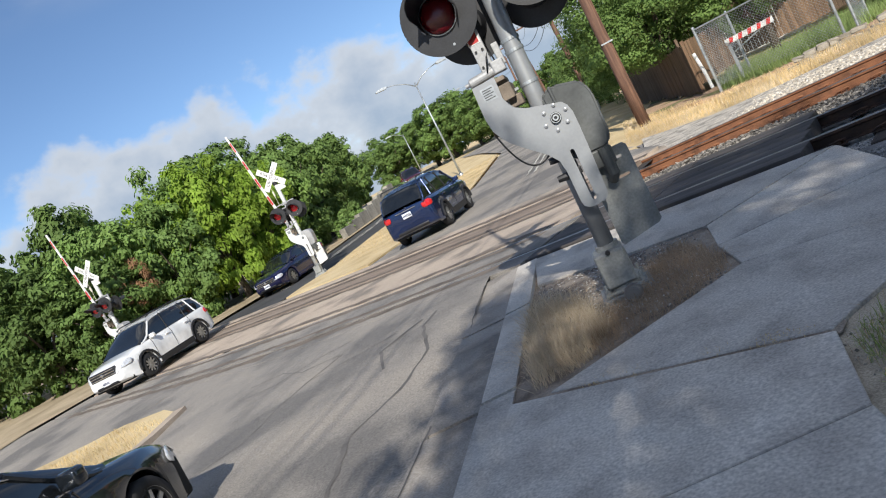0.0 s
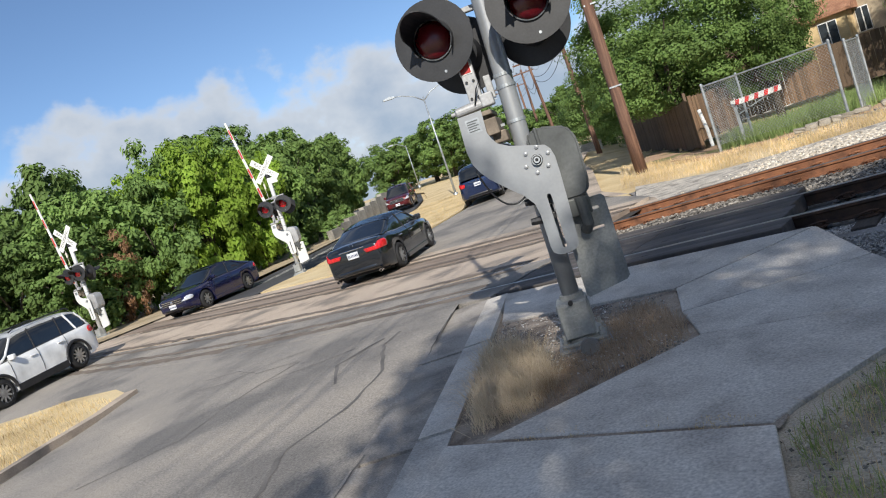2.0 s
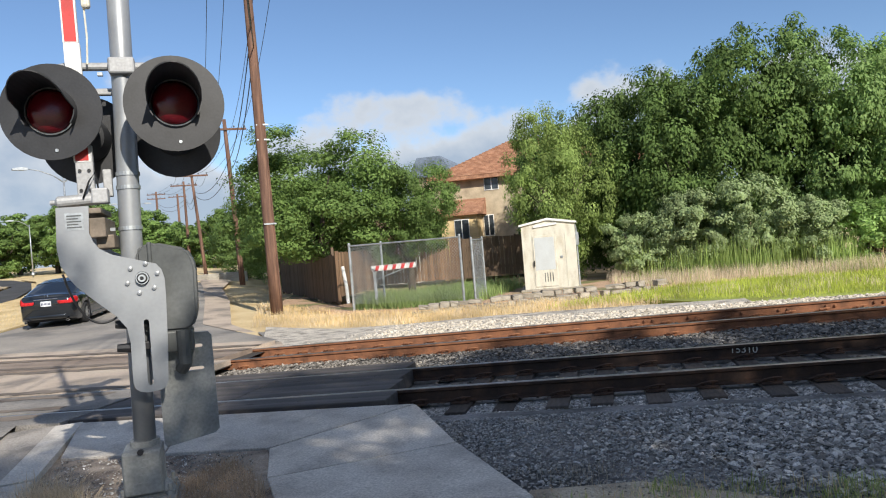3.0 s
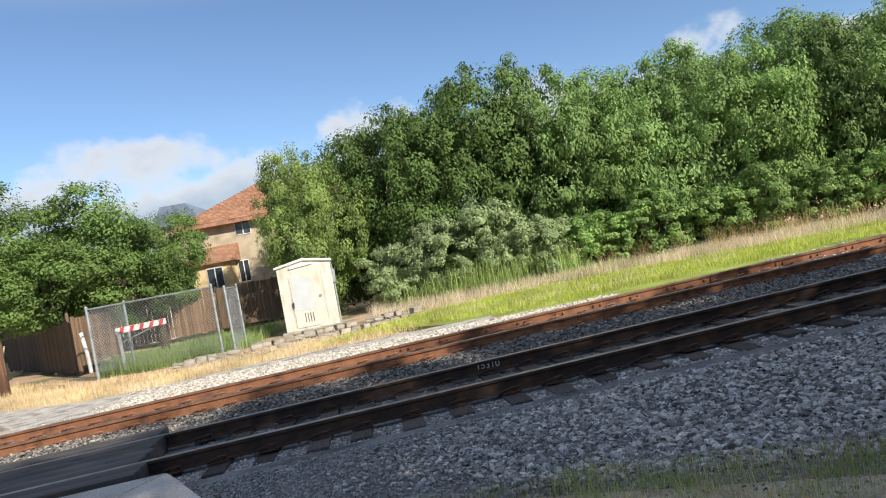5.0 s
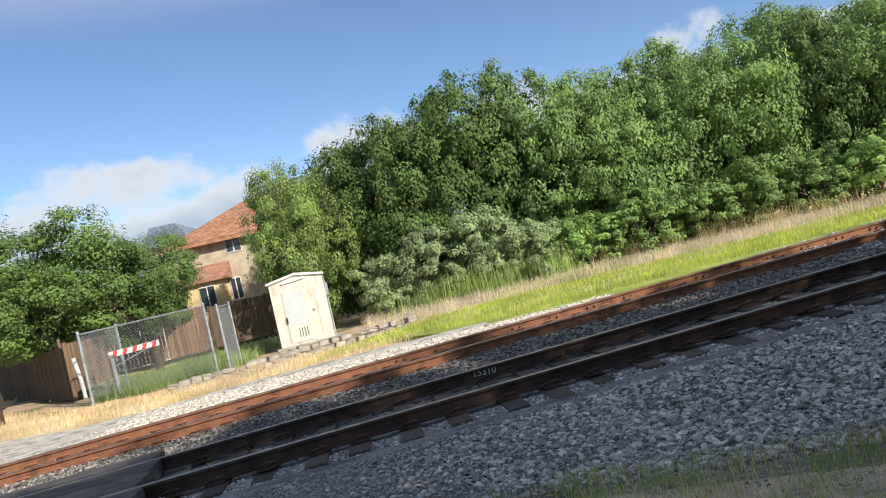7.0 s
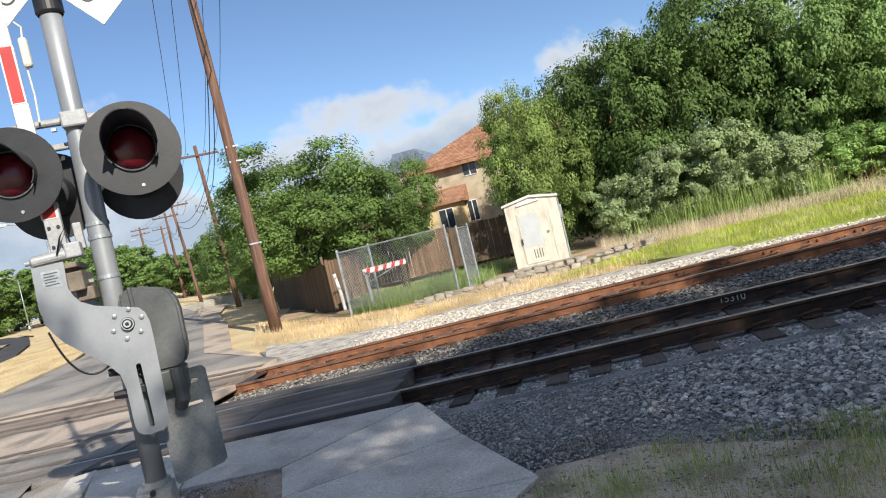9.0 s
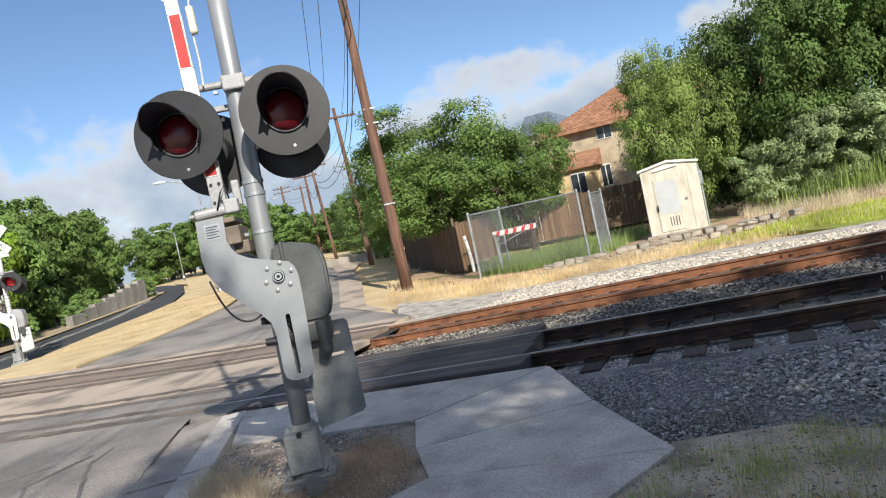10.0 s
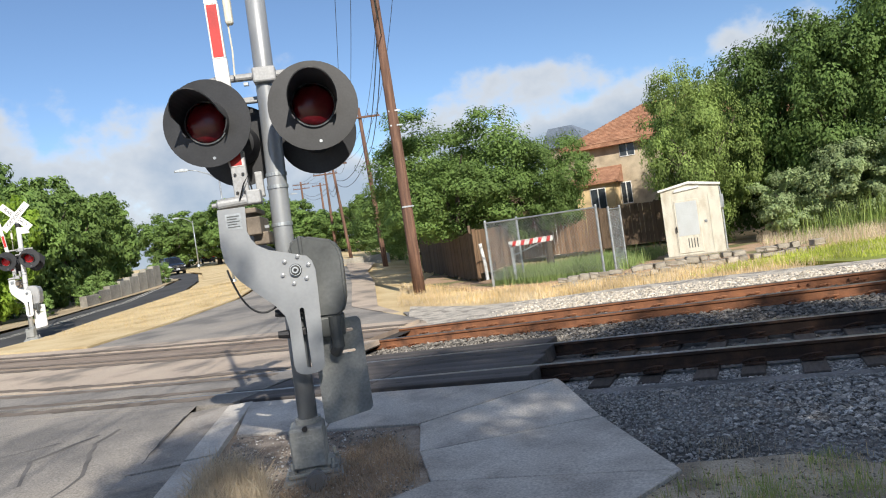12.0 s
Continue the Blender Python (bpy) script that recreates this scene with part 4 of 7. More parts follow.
def leaf_mat(name, base, dark, light, trans=0.3):
    m = bpy.data.materials.new(name)
    m.use_nodes = True
    nt = m.node_tree
    N, L = nt.nodes.new, nt.links.new
    b = nt.nodes["Principled BSDF"]
    b.inputs["Roughness"].default_value, b.inputs["Specular IOR Level"].default_value = 0.6, 0.18
    dark, light = [tuple(0.5 * (u + v) for u, v in zip(c, base)) for c in (dark, light)]
    rnd = N("ShaderNodeNewGeometry").outputs["Random Per Island"]
    ramp = N("ShaderNodeValToRGB")
    e = ramp.color_ramp.elements
    e[0].color, e[1].color = (*dark, 1), (*light, 1)
    e.new(0.5).color = (*base, 1)
    L(rnd, ramp.inputs[0])
    tc, nz = N("ShaderNodeTexCoord"), N("ShaderNodeTexNoise")
    nz.inputs["Scale"].default_value, nz.inputs["Detail"].default_value = 0.7, 3.0
    L(tc.outputs["Object"], nz.inputs["Vector"])
    mr = N("ShaderNodeMapRange")
    mr.inputs["From Min"].default_value, mr.inputs["From Max"].default_value = 0.3, 0.7
    mr.inputs["To Min"].default_value, mr.inputs["To Max"].default_value = 0.65, 1.35
    L(nz.outputs["Fac"], mr.inputs["Value"])
    ob = N("ShaderNodeObjectInfo")
    mo = N("ShaderNodeMapRange")
    mo.inputs["To Min"].default_value, mo.inputs["To Max"].default_value = 0.8, 1.25
    L(ob.outputs["Random"], mo.inputs["Value"])
    mul = N("ShaderNodeMath")
    mul.operation = "MULTIPLY"
    L(mr.outputs[0], mul.inputs[0]), L(mo.outputs[0], mul.inputs[1])
    mx = N("ShaderNodeMixRGB")
    mx.blend_type = "MULTIPLY"
    mx.inputs[0].default_value = 1.0
    L(ramp.outputs[0], mx.inputs[1]), L(mul.outputs[0], mx.inputs[2])
    L(mx.outputs[0], b.inputs["Base Color"])
    tr = N("ShaderNodeBsdfTranslucent")
    L(mx.outputs[0], tr.inputs["Color"])
    ms = N("ShaderNodeMixShader")
    ms.inputs[0].default_value = trans
    L(b.outputs[0], ms.inputs[1]), L(tr.outputs[0], ms.inputs[2])
    L(ms.outputs[0], nt.nodes["Material Output"].inputs["Surface"])
    return m


STRAW = leaf_mat("dry_straw", (0.72, 0.56, 0.3), (0.46, 0.3, 0.13), (0.78, 0.62, 0.34), 0.25)
PALE = leaf_mat("bleached_grass", (0.74, 0.6, 0.42), (0.5, 0.37, 0.24), (0.84, 0.73, 0.54), 0.15)
TWIG = leaf_mat("dry_twigs", (0.58, 0.42, 0.28), (0.4, 0.26, 0.16), (0.72, 0.57, 0.4), 0.1)
GREEN = leaf_mat("bright_grass", (0.5, 0.56, 0.1), (0.36, 0.44, 0.06), (0.68, 0.68, 0.18), 0.32)
OLIVE = leaf_mat("olive_grass", (0.33, 0.4, 0.12), (0.2, 0.27, 0.07), (0.52, 0.52, 0.22), 0.2)
WEED = leaf_mat("dry_weeds", (0.72, 0.6, 0.45), (0.54, 0.46, 0.3), (0.82, 0.72, 0.58), 0.3)


def inside(poly, x, y):
    r = np.zeros(len(x), bool)
    n = len(poly)
    for i in range(n):
        (x0, y0), (x1, y1) = poly[i], poly[(i + 1) % n]
        c = ((y0 > y) != (y1 > y)) & (x < (x1 - x0) * (y - y0) / (y1 - y0 + 1e-12) + x0)
        r ^= c
    return r


def field(poly, n, seed, lift=0.0, clump=0.0, height=None):
    rng = np.random.default_rng(seed)
    xs, ys = [p[0] for p in poly], [p[1] for p in poly]
    if clump:
        k = max(8, n // 60)
        cx, cy = rng.uniform(min(xs), max(xs), k), rng.uniform(min(ys), max(ys), k)
        j = rng.integers(0, k, n)
        x, y = cx[j] + rng.normal(0, clump, n), cy[j] + rng.normal(0, clump, n)
    else:
        x, y = rng.uniform(min(xs), max(xs), n), rng.uniform(min(ys), max(ys), n)
    k = inside(poly, x, y)
    x, y = x[k], y[k]
    return np.stack([x, y, np_ground(x, y) + lift], -1)


BED = [(-4.55, 5.0), (-3.9, 5.2), (-2.9, 5.6), (-2.05, 4.12), (-2.85, 2.62), (-3.05, 2.48), (-4.1, 4.05)]
blades("dry_tufts", field([(-4.3, 4.6), (-3.6, 4.3), (-2.95, 3.6), (-2.7, 3.0), (-3.05, 2.55), (-4.1, 4.1)], 13000, 11, -0.03, 0.11), (0.06, 0.34), 0.0045, PALE, "bleached dry grass tufts in the planting bed", 11, 0.95)
blades("dry_tufts", field([(-3.0, 5.4), (-2.3, 4.6), (-2.05, 4.12), (-2.7, 2.9), (-3.0, 3.4), (-3.2, 4.2)], 9000, 12, -0.03, 0.16), (0.03, 0.15), 0.0042, TWIG, "brown dead weeds in the planting bed", 12, 1.6)
blades("joint_weeds", field([(-2.6, 2.62), (-1.1, 2.62), (-1.1, 2.45), (-2.6, 2.45)], 800, 13, -0.03, 0.05), (0.015, 0.05), 0.005, STRAW, "short dry weeds in the pavement joint", 13, 1.0)
NEARG = [(-0.9, 2.35), (-0.55, 1.6), (0.8, -0.7), (3.4, -0.2), (6, 2.2), (4.6, 2.9), (3.0, 3.7), (1.6, 4.4), (0.6, 4.5), (-0.2, 4.1), (-0.55, 3.3)]
blades("verge_grass", field(NEARG, 34000, 14, -0.03, 0.1), (0.03, 0.11), 0.0045, OLIVE, "patchy olive grass beside the pavement", 14, 0.8)
blades("verge_grass", field(NEARG, 24000, 15, -0.03, 0.2), (0.02, 0.09), 0.0034, STRAW, "dry grass among the green beside the pavement", 15, 0.9)
blades("verge_weeds", field([(-0.5, 4.9), (0.4, 5.0), (3, 4.0), (6, 2.6), (6, 1.7), (3, 3.1), (1.2, 4.1), (-0.2, 4.3)], 5000, 16, -0.06, 0.14), (0.02, 0.1), 0.003, WEED, "dead weeds along the ballast shoulder", 16, 1.0)
blades("dry_grass", field([(-13.0, 25.5), (-9.6, 18.4), (-6, 18.0), (-2.4, 17.6), (1, 17.2), (2, 18.5), (-1, 21), (-4, 21.6), (-8, 22.3), (-12, 25)], 17000, 27, -0.1, 0.4), (0.04, 0.2), 0.009, PALE, "bleached short grass beside the line", 27, 0.8)
blades("dry_grass", field([(-13.0, 25.5), (-9.6, 18.4), (-6, 18.0), (-2.4, 17.6), (1, 17.2), (2, 18.5), (-1, 21), (-4, 21.6), (-8, 22.3), (-12, 25)], 17000, 17, -0.1, 0.3), (0.05, 0.26), 0.01, STRAW, "golden dry grass beside the line", 17, 0.6)
blades("green_grass", field([(-1.5, 18.6), (1.6, 18.0), (4, 15.9), (14, 15.0), (34, 15.2), (34, 19.8), (14, 21.6), (9, 23.0), (4.5, 23.4), (2, 22.6), (0, 20.3)], 70000, 18, -0.08), (0.05, 0.2), 0.013, GREEN, "bright yellow-green grass beside the line", 18, 0.5)
blades("tall_weeds", field([(0.5, 23), (3, 23.2), (6, 23.6), (9, 23.4), (14, 22.0), (34, 20), (34, 23), (28, 26), (15, 28), (10, 28), (4, 29), (0, 28)], 46000, 19, -0.05, 0.5), (0.12, 0.5), 0.009, WEED, "tall dry brown weeds in front of the trees", 19, 0.35)
_median = field([(-14.5, 5.2), (-13.1, 3.2), (-11.55, 1.4), (-7.0, -6), (-9.5, -6), (-17.6, -2), (-19.5, 2.8), (-17.2, 5.2)], 24000, 20, 0.02)
_median[:, 2] = [max(ground(x, y), road_h(x, y) + 0.03) + 0.02 for x, y, z in _median]
blades("median_grass", _median, (0.04, 0.13), 0.012, STRAW, "short golden grass on the median", 20, 0.8)
blades("median_grass", field([(-17.8, 15.2), (-18.9, 18.8), (-20.8, 24.8), (-28.4, 38.3), (-31.2, 33.8), (-28.6, 28.7), (-26.3, 23.5), (-23.7, 18.4), (-22.0, 15)], 22000, 21, 0.0), (0.03, 0.11), 0.02, STRAW, "golden mown grass on the far median", 21, 0.8)
blades("yard_grass", field([(-8.2, 22.8), (-4.4, 22.2), (-3.6, 23.5), (-3.0, 31), (-10, 30)], 14000, 22, -0.04, 0.4), (0.15, 0.6), 0.02, leaf_mat("yard_green", (0.36, 0.48, 0.18), (0.24, 0.35, 0.12), (0.5, 0.6, 0.27), 0.45), "green weeds inside the wire fence", 22, 0.5)

VERGE = [(0, 20.3), (4, 16.5), (14, 15.6), (34, 15.6), (34, 19.8), (14, 21.6), (9, 23.0), (4.5, 23.4), (2, 22.6)]
blades("verge_weeds", field(VERGE, 4500, 25, -0.07, 0.5), (0.06, 0.3), 0.009, WEED, "pale dead stalks among the green grass", 25, 0.5)
blades("verge_weeds", field([(1, 23), (9, 23.4), (14, 22), (34, 20), (34, 23), (14, 27), (4, 28), (0, 27)], 9000, 26, -0.05, 0.6), (0.1, 0.45), 0.012, OLIVE, "olive weeds among the dry stalks", 26, 0.5)
blades("green_reeds", field([(0.6, 27.6), (4, 26.6), (8, 26.4), (9, 27.4), (5, 28.4), (1, 28.6)], 3600, 23, -0.05, 0.3), (0.5, 1.5), 0.022, leaf_mat("reed_green", (0.27, 0.36, 0.11), (0.17, 0.25, 0.07), (0.4, 0.48, 0.18), 0.3), "tall green reeds at the foot of the shrubs", 23, 0.2)
blades("tall_weeds", field([(9, 27.2), (14, 26.4), (26, 23.6), (30, 22), (32, 23.5), (26, 26.2), (14, 28.0), (9, 28.2)], 9000, 24, -0.05, 0.3), (0.4, 1.1), 0.012, STRAW, "tall straw-coloured stalks below the trees", 24, 0.3)
# crumbs of gravel, dead stalks and leaf litter on the bare verge
def litter_place(rng, n):
    x, y = rng.uniform(-1.0, 6, n), rng.uniform(-0.7, 5.8, n)
    k = inside([(-0.95, 2.4), (-0.6, 1.6), (0.8, -0.7), (3.4, -0.2), (6, 1.0), (6, 1.7), (3, 3.1), (1.2, 4.1), (0.4, 4.5), (-0.27, 4.3), (-0.27, 4.2), (-0.62, 3.35)], x, y)
    return np.stack([x[k], y[k], np_ground(x[k], y[k]) - 0.032], -1)


CRUMB = mat("verge_crumb", (0.38, 0.335, 0.27), 0.95, scale=14, fine=90, bump=0.6, dark=(0.16, 0.14, 0.115), light=(0.44, 0.4, 0.33), island=0.7)
scatter("verge_gravel", 30000, litter_place, (0.004, 0.015), CRUMB, "gravel crumbs and clods on the bare verge", seed=41)
blades("leaf_litter", litter_place(np.random.default_rng(43), 9000) + np.array([0, 0, 0.012]), (0.02, 0.06), 0.004, TWIG, "flat dead stalks and twigs on the bare verge", 43, 3.0)
# ---- the crossing signals ----
def ring_edges(bm, pts, y):
    vs = [bm.verts.new((u, y, v)) for u, v in pts]
    return [bm.edges.new((vs[i], vs[(i + 1) % len(vs)])) for i in range(len(vs))]


def pierced_plate(outline, holes, y, thick):
    """A steel plate standing in the x-z plane, with holes through it."""
    bm = bmesh.new()
    es = ring_edges(bm, outline, y)
    for h in holes:
        es += ring_edges(bm, h, y)
    bmesh.ops.triangle_fill(bm, edges=es, use_beauty=True, normal=(0, -1, 0))
    r = bmesh.ops.extrude_face_region(bm, geom=bm.faces[:])
    for v in r["geom"]:
        if isinstance(v, bmesh.types.BMVert):
            v.co.y += thick
    return bm


def slot(x0, z0, x1, z1, w, n=5):
    """A long hole with round ends."""
    a, b = Vector((x0, z0)), Vector((x1, z1))
    d = (b - a).normalized()
    s = Vector((-d.y, d.x)) * w / 2
    out = []
    for c, sg in ((b, 1), (a, -1)):
        for k in range(n + 1):
            t = math.pi * k / n
            p = c + sg * (s * math.cos(t) + d * w / 2 * math.sin(t))
            out.append((p.x, p.y))
    return out


def lathe(bm, prof, m=None, seg=24, mi=0):
    """Turns an outline of (radius, height) round the z axis."""
    rings = []
    for r, h in prof:
        rings.append([bm.verts.new((r * math.cos(2 * math.pi * k / seg), r * math.sin(2 * math.pi * k / seg), h)) for k in range(seg)] if r > 1e-5 else [bm.verts.new((0, 0, h))])
    vs = [v for r in rings for v in r]
    for a, b in zip(rings, rings[1:]):
        for k in range(seg):
            q = [a[k % len(a)], a[(k + 1) % len(a)], b[(k + 1) % len(b)], b[k % len(b)]]
            q = list(dict.fromkeys(q))
            if len(q) > 2:
                bm.faces.new(q).material_index = mi
    if m is not None:
        bmesh.ops.transform(bm, matrix=m, verts=vs)
    return vs


def light_head(sig, x, y, z, yaw, label, lens="lens"):
    head = part("light_head", (lambda b: (lathe(b, [(0, 0.0), (0.335, 0.0), (0.335, 0.012), (0.17, 0.014), (0.17, 0.05), (0.15, 0.18), (0.09, 0.22), (0, 0.22)], seg=40), b)[1])(bmesh.new()), M["black"], sig, label)
    head.matrix_basis = pose(x, y, z, 0, 0, yaw) @ pose(0, 0, 0, -90, 0, 0)      # its axis points back, the lens forward
    b = bmesh.new()
    lathe(b, [(0.152, -0.012), (0.15, -0.03), (0.11, -0.05), (0.05, -0.062), (0, -0.065)], seg=32)
    part("lens", b, M[lens], head, "red signal lens, unlit, shade or sun put into its colour", True)
    b = bmesh.new()
    lathe(b, [(0.152, 0.0), (0.165, -0.02), (0.158, -0.025), (0.152, -0.01)], seg=32)
    part("lens_rim", b, M["galv"], head)
    # hood: an open visor round the upper two thirds of the lens
    b = bmesh.new()
    n, outer, inner = 22, [], []
    for k in range(n + 1):
        a = math.radians(-215 + 250 * k / n)
        deep = 0.46 * (0.42 + 0.58 * max(0, math.sin(-(a + math.radians(0)))) ** 0.7) if math.sin(-a) > 0 else 0.4 * 0.25
        row = []
        for r, h in ((0.172, 0.0), (0.18, -deep), (0.172, -deep), (0.164, 0.0)):
            row.append(b.verts.new((r * math.cos(a), r * math.sin(a), h)))
        outer.append(row)
    for p, q in zip(outer, outer[1:]):
        for k in range(3):
            b.faces.new((p[k], p[k + 1], q[k + 1], q[k]))
    part("hood", b, M["black"], head)
    b = bmesh.new()
    lathe(b, [(0, -0.004), (0.012, -0.004), (0.012, 0.004), (0, 0.004)], Matrix.Translation((0.02, 0.27, -0.002)), 8)
    part("drain_screw", b, M["galv"], head)
    return head


M["panel_gray"] = mat("grey_panel_paint", (0.3, 0.31, 0.3), 0.6, 0.1, scale=3, fine=45, bump=0.2, dark=(0.2, 0.205, 0.2), light=(0.36, 0.37, 0.36))
PLATE = ((-0.426, 2.182), (-0.217, 2.184), (-0.228, 1.993), (-0.205, 1.93), (-0.172, 1.88), (-0.09, 1.83), (0.006, 1.801), (0.139, 1.76), (0.19, 1.745), (0.225, 1.70), (0.242, 1.63), (0.241, 1.497), (0.229, 1.206), (0.211, 0.898), (0.195, 0.862), (0.16, 0.842), (0.071, 0.833), (0.02, 0.845), (-0.012, 0.872), (-0.022, 0.918),
         (-0.019, 1.205), (-0.035, 1.305), (-0.096, 1.394), (-0.213, 1.504), (-0.33, 1.62), (-0.38, 1.69), (-0.425, 1.78), (-0.44, 1.90), (-0.432, 2.05))


def build_signal(name, m, label, bell=False, arm_top=6.8, arm_lean=0.4, paint="silver", case="dark_gray"):
    sig = empty(name)
    tagged(sig, label, "crossing signal", "crossing signals")
    lean = pose(0, 0, 0, 0, 1.0, 0)
    # foundation and foot
    b = bmesh.new()
    add_box(b, -0.24, 0.24, -0.24, 0.24, -0.12, 0.03, bevel=0.02)
    add_box(b, -0.2, 0.2, -0.2, 0.2, 0.03, 0.07, bevel=0.015)
    part("foundation", b, M["panel_gray"], sig, "grey cast base flange on a concrete foundation")
    for sx in (-1, 1):
        for sy in (-1, 1):
            b = bmesh.new()
            lathe(b, [(0, 0.15), (0.016, 0.15), (0.016, 0.10), (0.032, 0.10), (0.032, 0.07), (0, 0.07)], Matrix.Translation((0.16 * sx, 0.16 * sy, 0)), 6)
            part("anchor_bolt", b, M["panel_gray"], sig)
    b = bmesh.new()
    lathe(b, [(0.19, 0.07), (0.17, 0.11), (0.13, 0.15), (0.13, 0.36), (0.105, 0.40), (0.105, 0.46), (0.0, 0.46)], seg=20)
    part("pedestal", b, M["panel_gray"], sig)
    b = bmesh.new()
    add_box(b, -0.15, 0.12, -0.2, 0.1, 0.1, 0.42, bevel=0.018)
    box = part("junction_box", b, M["panel_gray"], sig, "grey cast junction box with a raised lid")
    b = bmesh.new()
    add_box(b, -0.142, 0.112, -0.216, -0.19, 0.11, 0.41, bevel=0.012)
    part("lid", b, M["panel_gray"], box)
    for k, w in enumerate((0.12, 0.06, 0.07, 0.1)):
        b = bmesh.new()
        add_box(b, -0.015 - w / 2, -0.015 + w / 2, -0.2185, -0.215, 0.35 - 0.055 * k, 0.362 - 0.055 * k)
        part("embossed_line", b, M["panel_gray"], box)
    b = bmesh.new()
    lathe(b, [(0, 0.03), (0.022, 0.03), (0.022, 0), (0, 0)], Matrix.Translation((-0.015, -0.216, 0.42)) @ pose(0, 0, 0, 90, 0, 0), 8)
    part("lid_latch", b, M["trim"], box)
    # mast
    b = bmesh.new()
    add_tube(b, [(0, 0, 0.4), (0.02, 0, 2.0), (0.055, 0, 3.2), (0.075, 0, 4.55)], 0.078, 24)
    mast = part("mast", b, M[paint], sig, "aluminium-painted steel mast", True)
    b = bmesh.new()
    lathe(b, [(0.088, 4.0), (0.1, 4.02), (0.1, 4.12), (0.088, 4.14)], Matrix.Translation((0.068, 0, 0)), 24)
    part("crossbuck_clamp", b, M["trim"], mast)
    for z in (2.02, 2.32, 2.42, 3.16):
        b = bmesh.new()
        lathe(b, [(0.08, z - 0.014), (0.085, z - 0.014), (0.085, z + 0.014), (0.08, z + 0.014)], Matrix.Translation((0.02 + 0.03 * (z - 2), 0, 0)), 24)
        add_box(b, -0.115, -0.08, -0.02, 0.02, z - 0.012, z + 0.012)
        part("band", b, M["galv"], mast)
    b = bmesh.new()
    add_box(b, -0.135, -0.075, -0.03, 0.03, 2.26, 2.46, bevel=0.008)
    part("tag_holder", b, M["alu"], mast)
    # gate mechanism
    b = bmesh.new()
    add_prism(b, [(0.06, 1.28), (0.09, 1.24), (0.36, 1.235), (0.41, 1.26), (0.445, 1.34), (0.455, 1.70), (0.43, 1.79), (0.39, 1.845), (0.19, 1.90), (0.09, 1.885), (0.05, 1.84)], -0.12, 0.3)
    bmesh.ops.bevel(b, geom=b.edges[:], offset=0.022, segments=3, affect="EDGES")
    mech = part("mechanism_case", b, M[case], sig, "rounded dark grey gate mechanism case")
    b = bmesh.new()
    add_box(b, 0.13, 0.16, -0.135, 0.31, 1.24, 1.905, bevel=0.01)
    part("case_seam", b, M[case], mech)
    b = bmesh.new()
    add_tube(b, [(0.33, -0.1, 1.24), (0.33, -0.1, 1.0), (0.3, -0.05, 0.95)], 0.05, 12)
    add_box(b, 0.15, 0.4, -0.1, 0.2, 1.08, 1.24, bevel=0.015)
    part("mounting_bracket", b, M["dark_gray"], mech)
    for z in (1.33, 1.16):
        b = bmesh.new()
        add_tube(b, [(-0.12, -0.12, z), (0.02, -0.12, z - 0.01)], [0.028, 0.04], 8)
        add_box(b, -0.03, 0.1, -0.16, -0.08, z - 0.03, z + 0.03, bevel=0.008)
        part("clamp_bolt", b, M["trim"], mech)
    # arms that carry the gate
    for y, nm in ((-0.225, "gate_arm_plate"), (0.36, "gate_arm_plate")):
        holes = [slot(0.096, 1.335, 0.092, 0.90, 0.036)]
        p = part(nm, pierced_plate(PLATE, holes, y, 0.014), M[paint], sig, "silver-painted counterweight arm plate with a long slot")
        b = bmesh.new()
        lathe(b, [(0, 0.05), (0.022, 0.05), (0.022, 0.03), (0.04, 0.028), (0.048, 0.012), (0.048, 0), (0, 0)], Matrix.Translation((0.094, y, 1.648)) @ pose(0, 0, 0, 90, 0, 0), 18)
        part("hub", b, M["trim"], p, "greasy dark hub nut")
        b = bmesh.new()
        for r0, r1, z0 in ((0.026, 0.014, 0.052), (0.044, 0.037, 0.031)):
            lathe(b, [(r1, z0), (r0, z0), (r0, z0 - 0.012), (r1, z0 - 0.012), (r1, z0)], Matrix.Translation((0.094, y, 1.648)) @ pose(0, 0, 0, 90, 0, 0), 18)
        part("hub_ring", b, M["galv"], p, "worn steel ring on the hub")
        for k in range(6):
            a = math.radians(60 * k + 15)
            b = bmesh.new()
            lathe(b, [(0, 0.018), (0.016, 0.014), (0.018, 0), (0, 0)], Matrix.Translation((0.094 + 0.105 * math.cos(a), y, 1.648 + 0.105 * math.sin(a))) @ pose(0, 0, 0, 90, 0, 0), 8)
            part("rivet", b, M[paint], p)
        if y < 0:
            b = bmesh.new()
            add_box(b, -0.375, -0.255, y - 0.003, y, 2.02, 2.14)
            lab = part("data_plate", b, M["galv"], p, "small metal data plate")
            for k in range(5):
                b = bmesh.new()
                add_box(b, -0.362, -0.27 - 0.02 * (k % 2), y - 0.0045, y - 0.0031, 2.035 + 0.02 * k, 2.044 + 0.02 * k)
                part("plate_line", b, M["dark_gray"], lab)
    b = bmesh.new()
    add_box(b, -0.40, -0.14, -0.21, 0.34, 2.13, 2.17, bevel=0.006)
    add_box(b, -0.23, -0.12, -0.2, 0.34, 1.96, 2.10, bevel=0.008)
    add_box(b, -0.20, -0.08, -0.12, 0.2, 1.88, 1.98, bevel=0.01)
    part("arm_yoke", b, M["rust_gray"], sig, "rusty steel yoke between the arm plates")
    b = bmesh.new()
    add_tube(b, [(-0.47, -0.15, 2.225), (-0.44, -0.15, 2.225), (-0.42, -0.15, 2.225), (-0.14, -0.15, 2.24), (-0.1, -0.15, 2.24)], [0.018, 0.018, 0.042, 0.042, 0.03], 14)
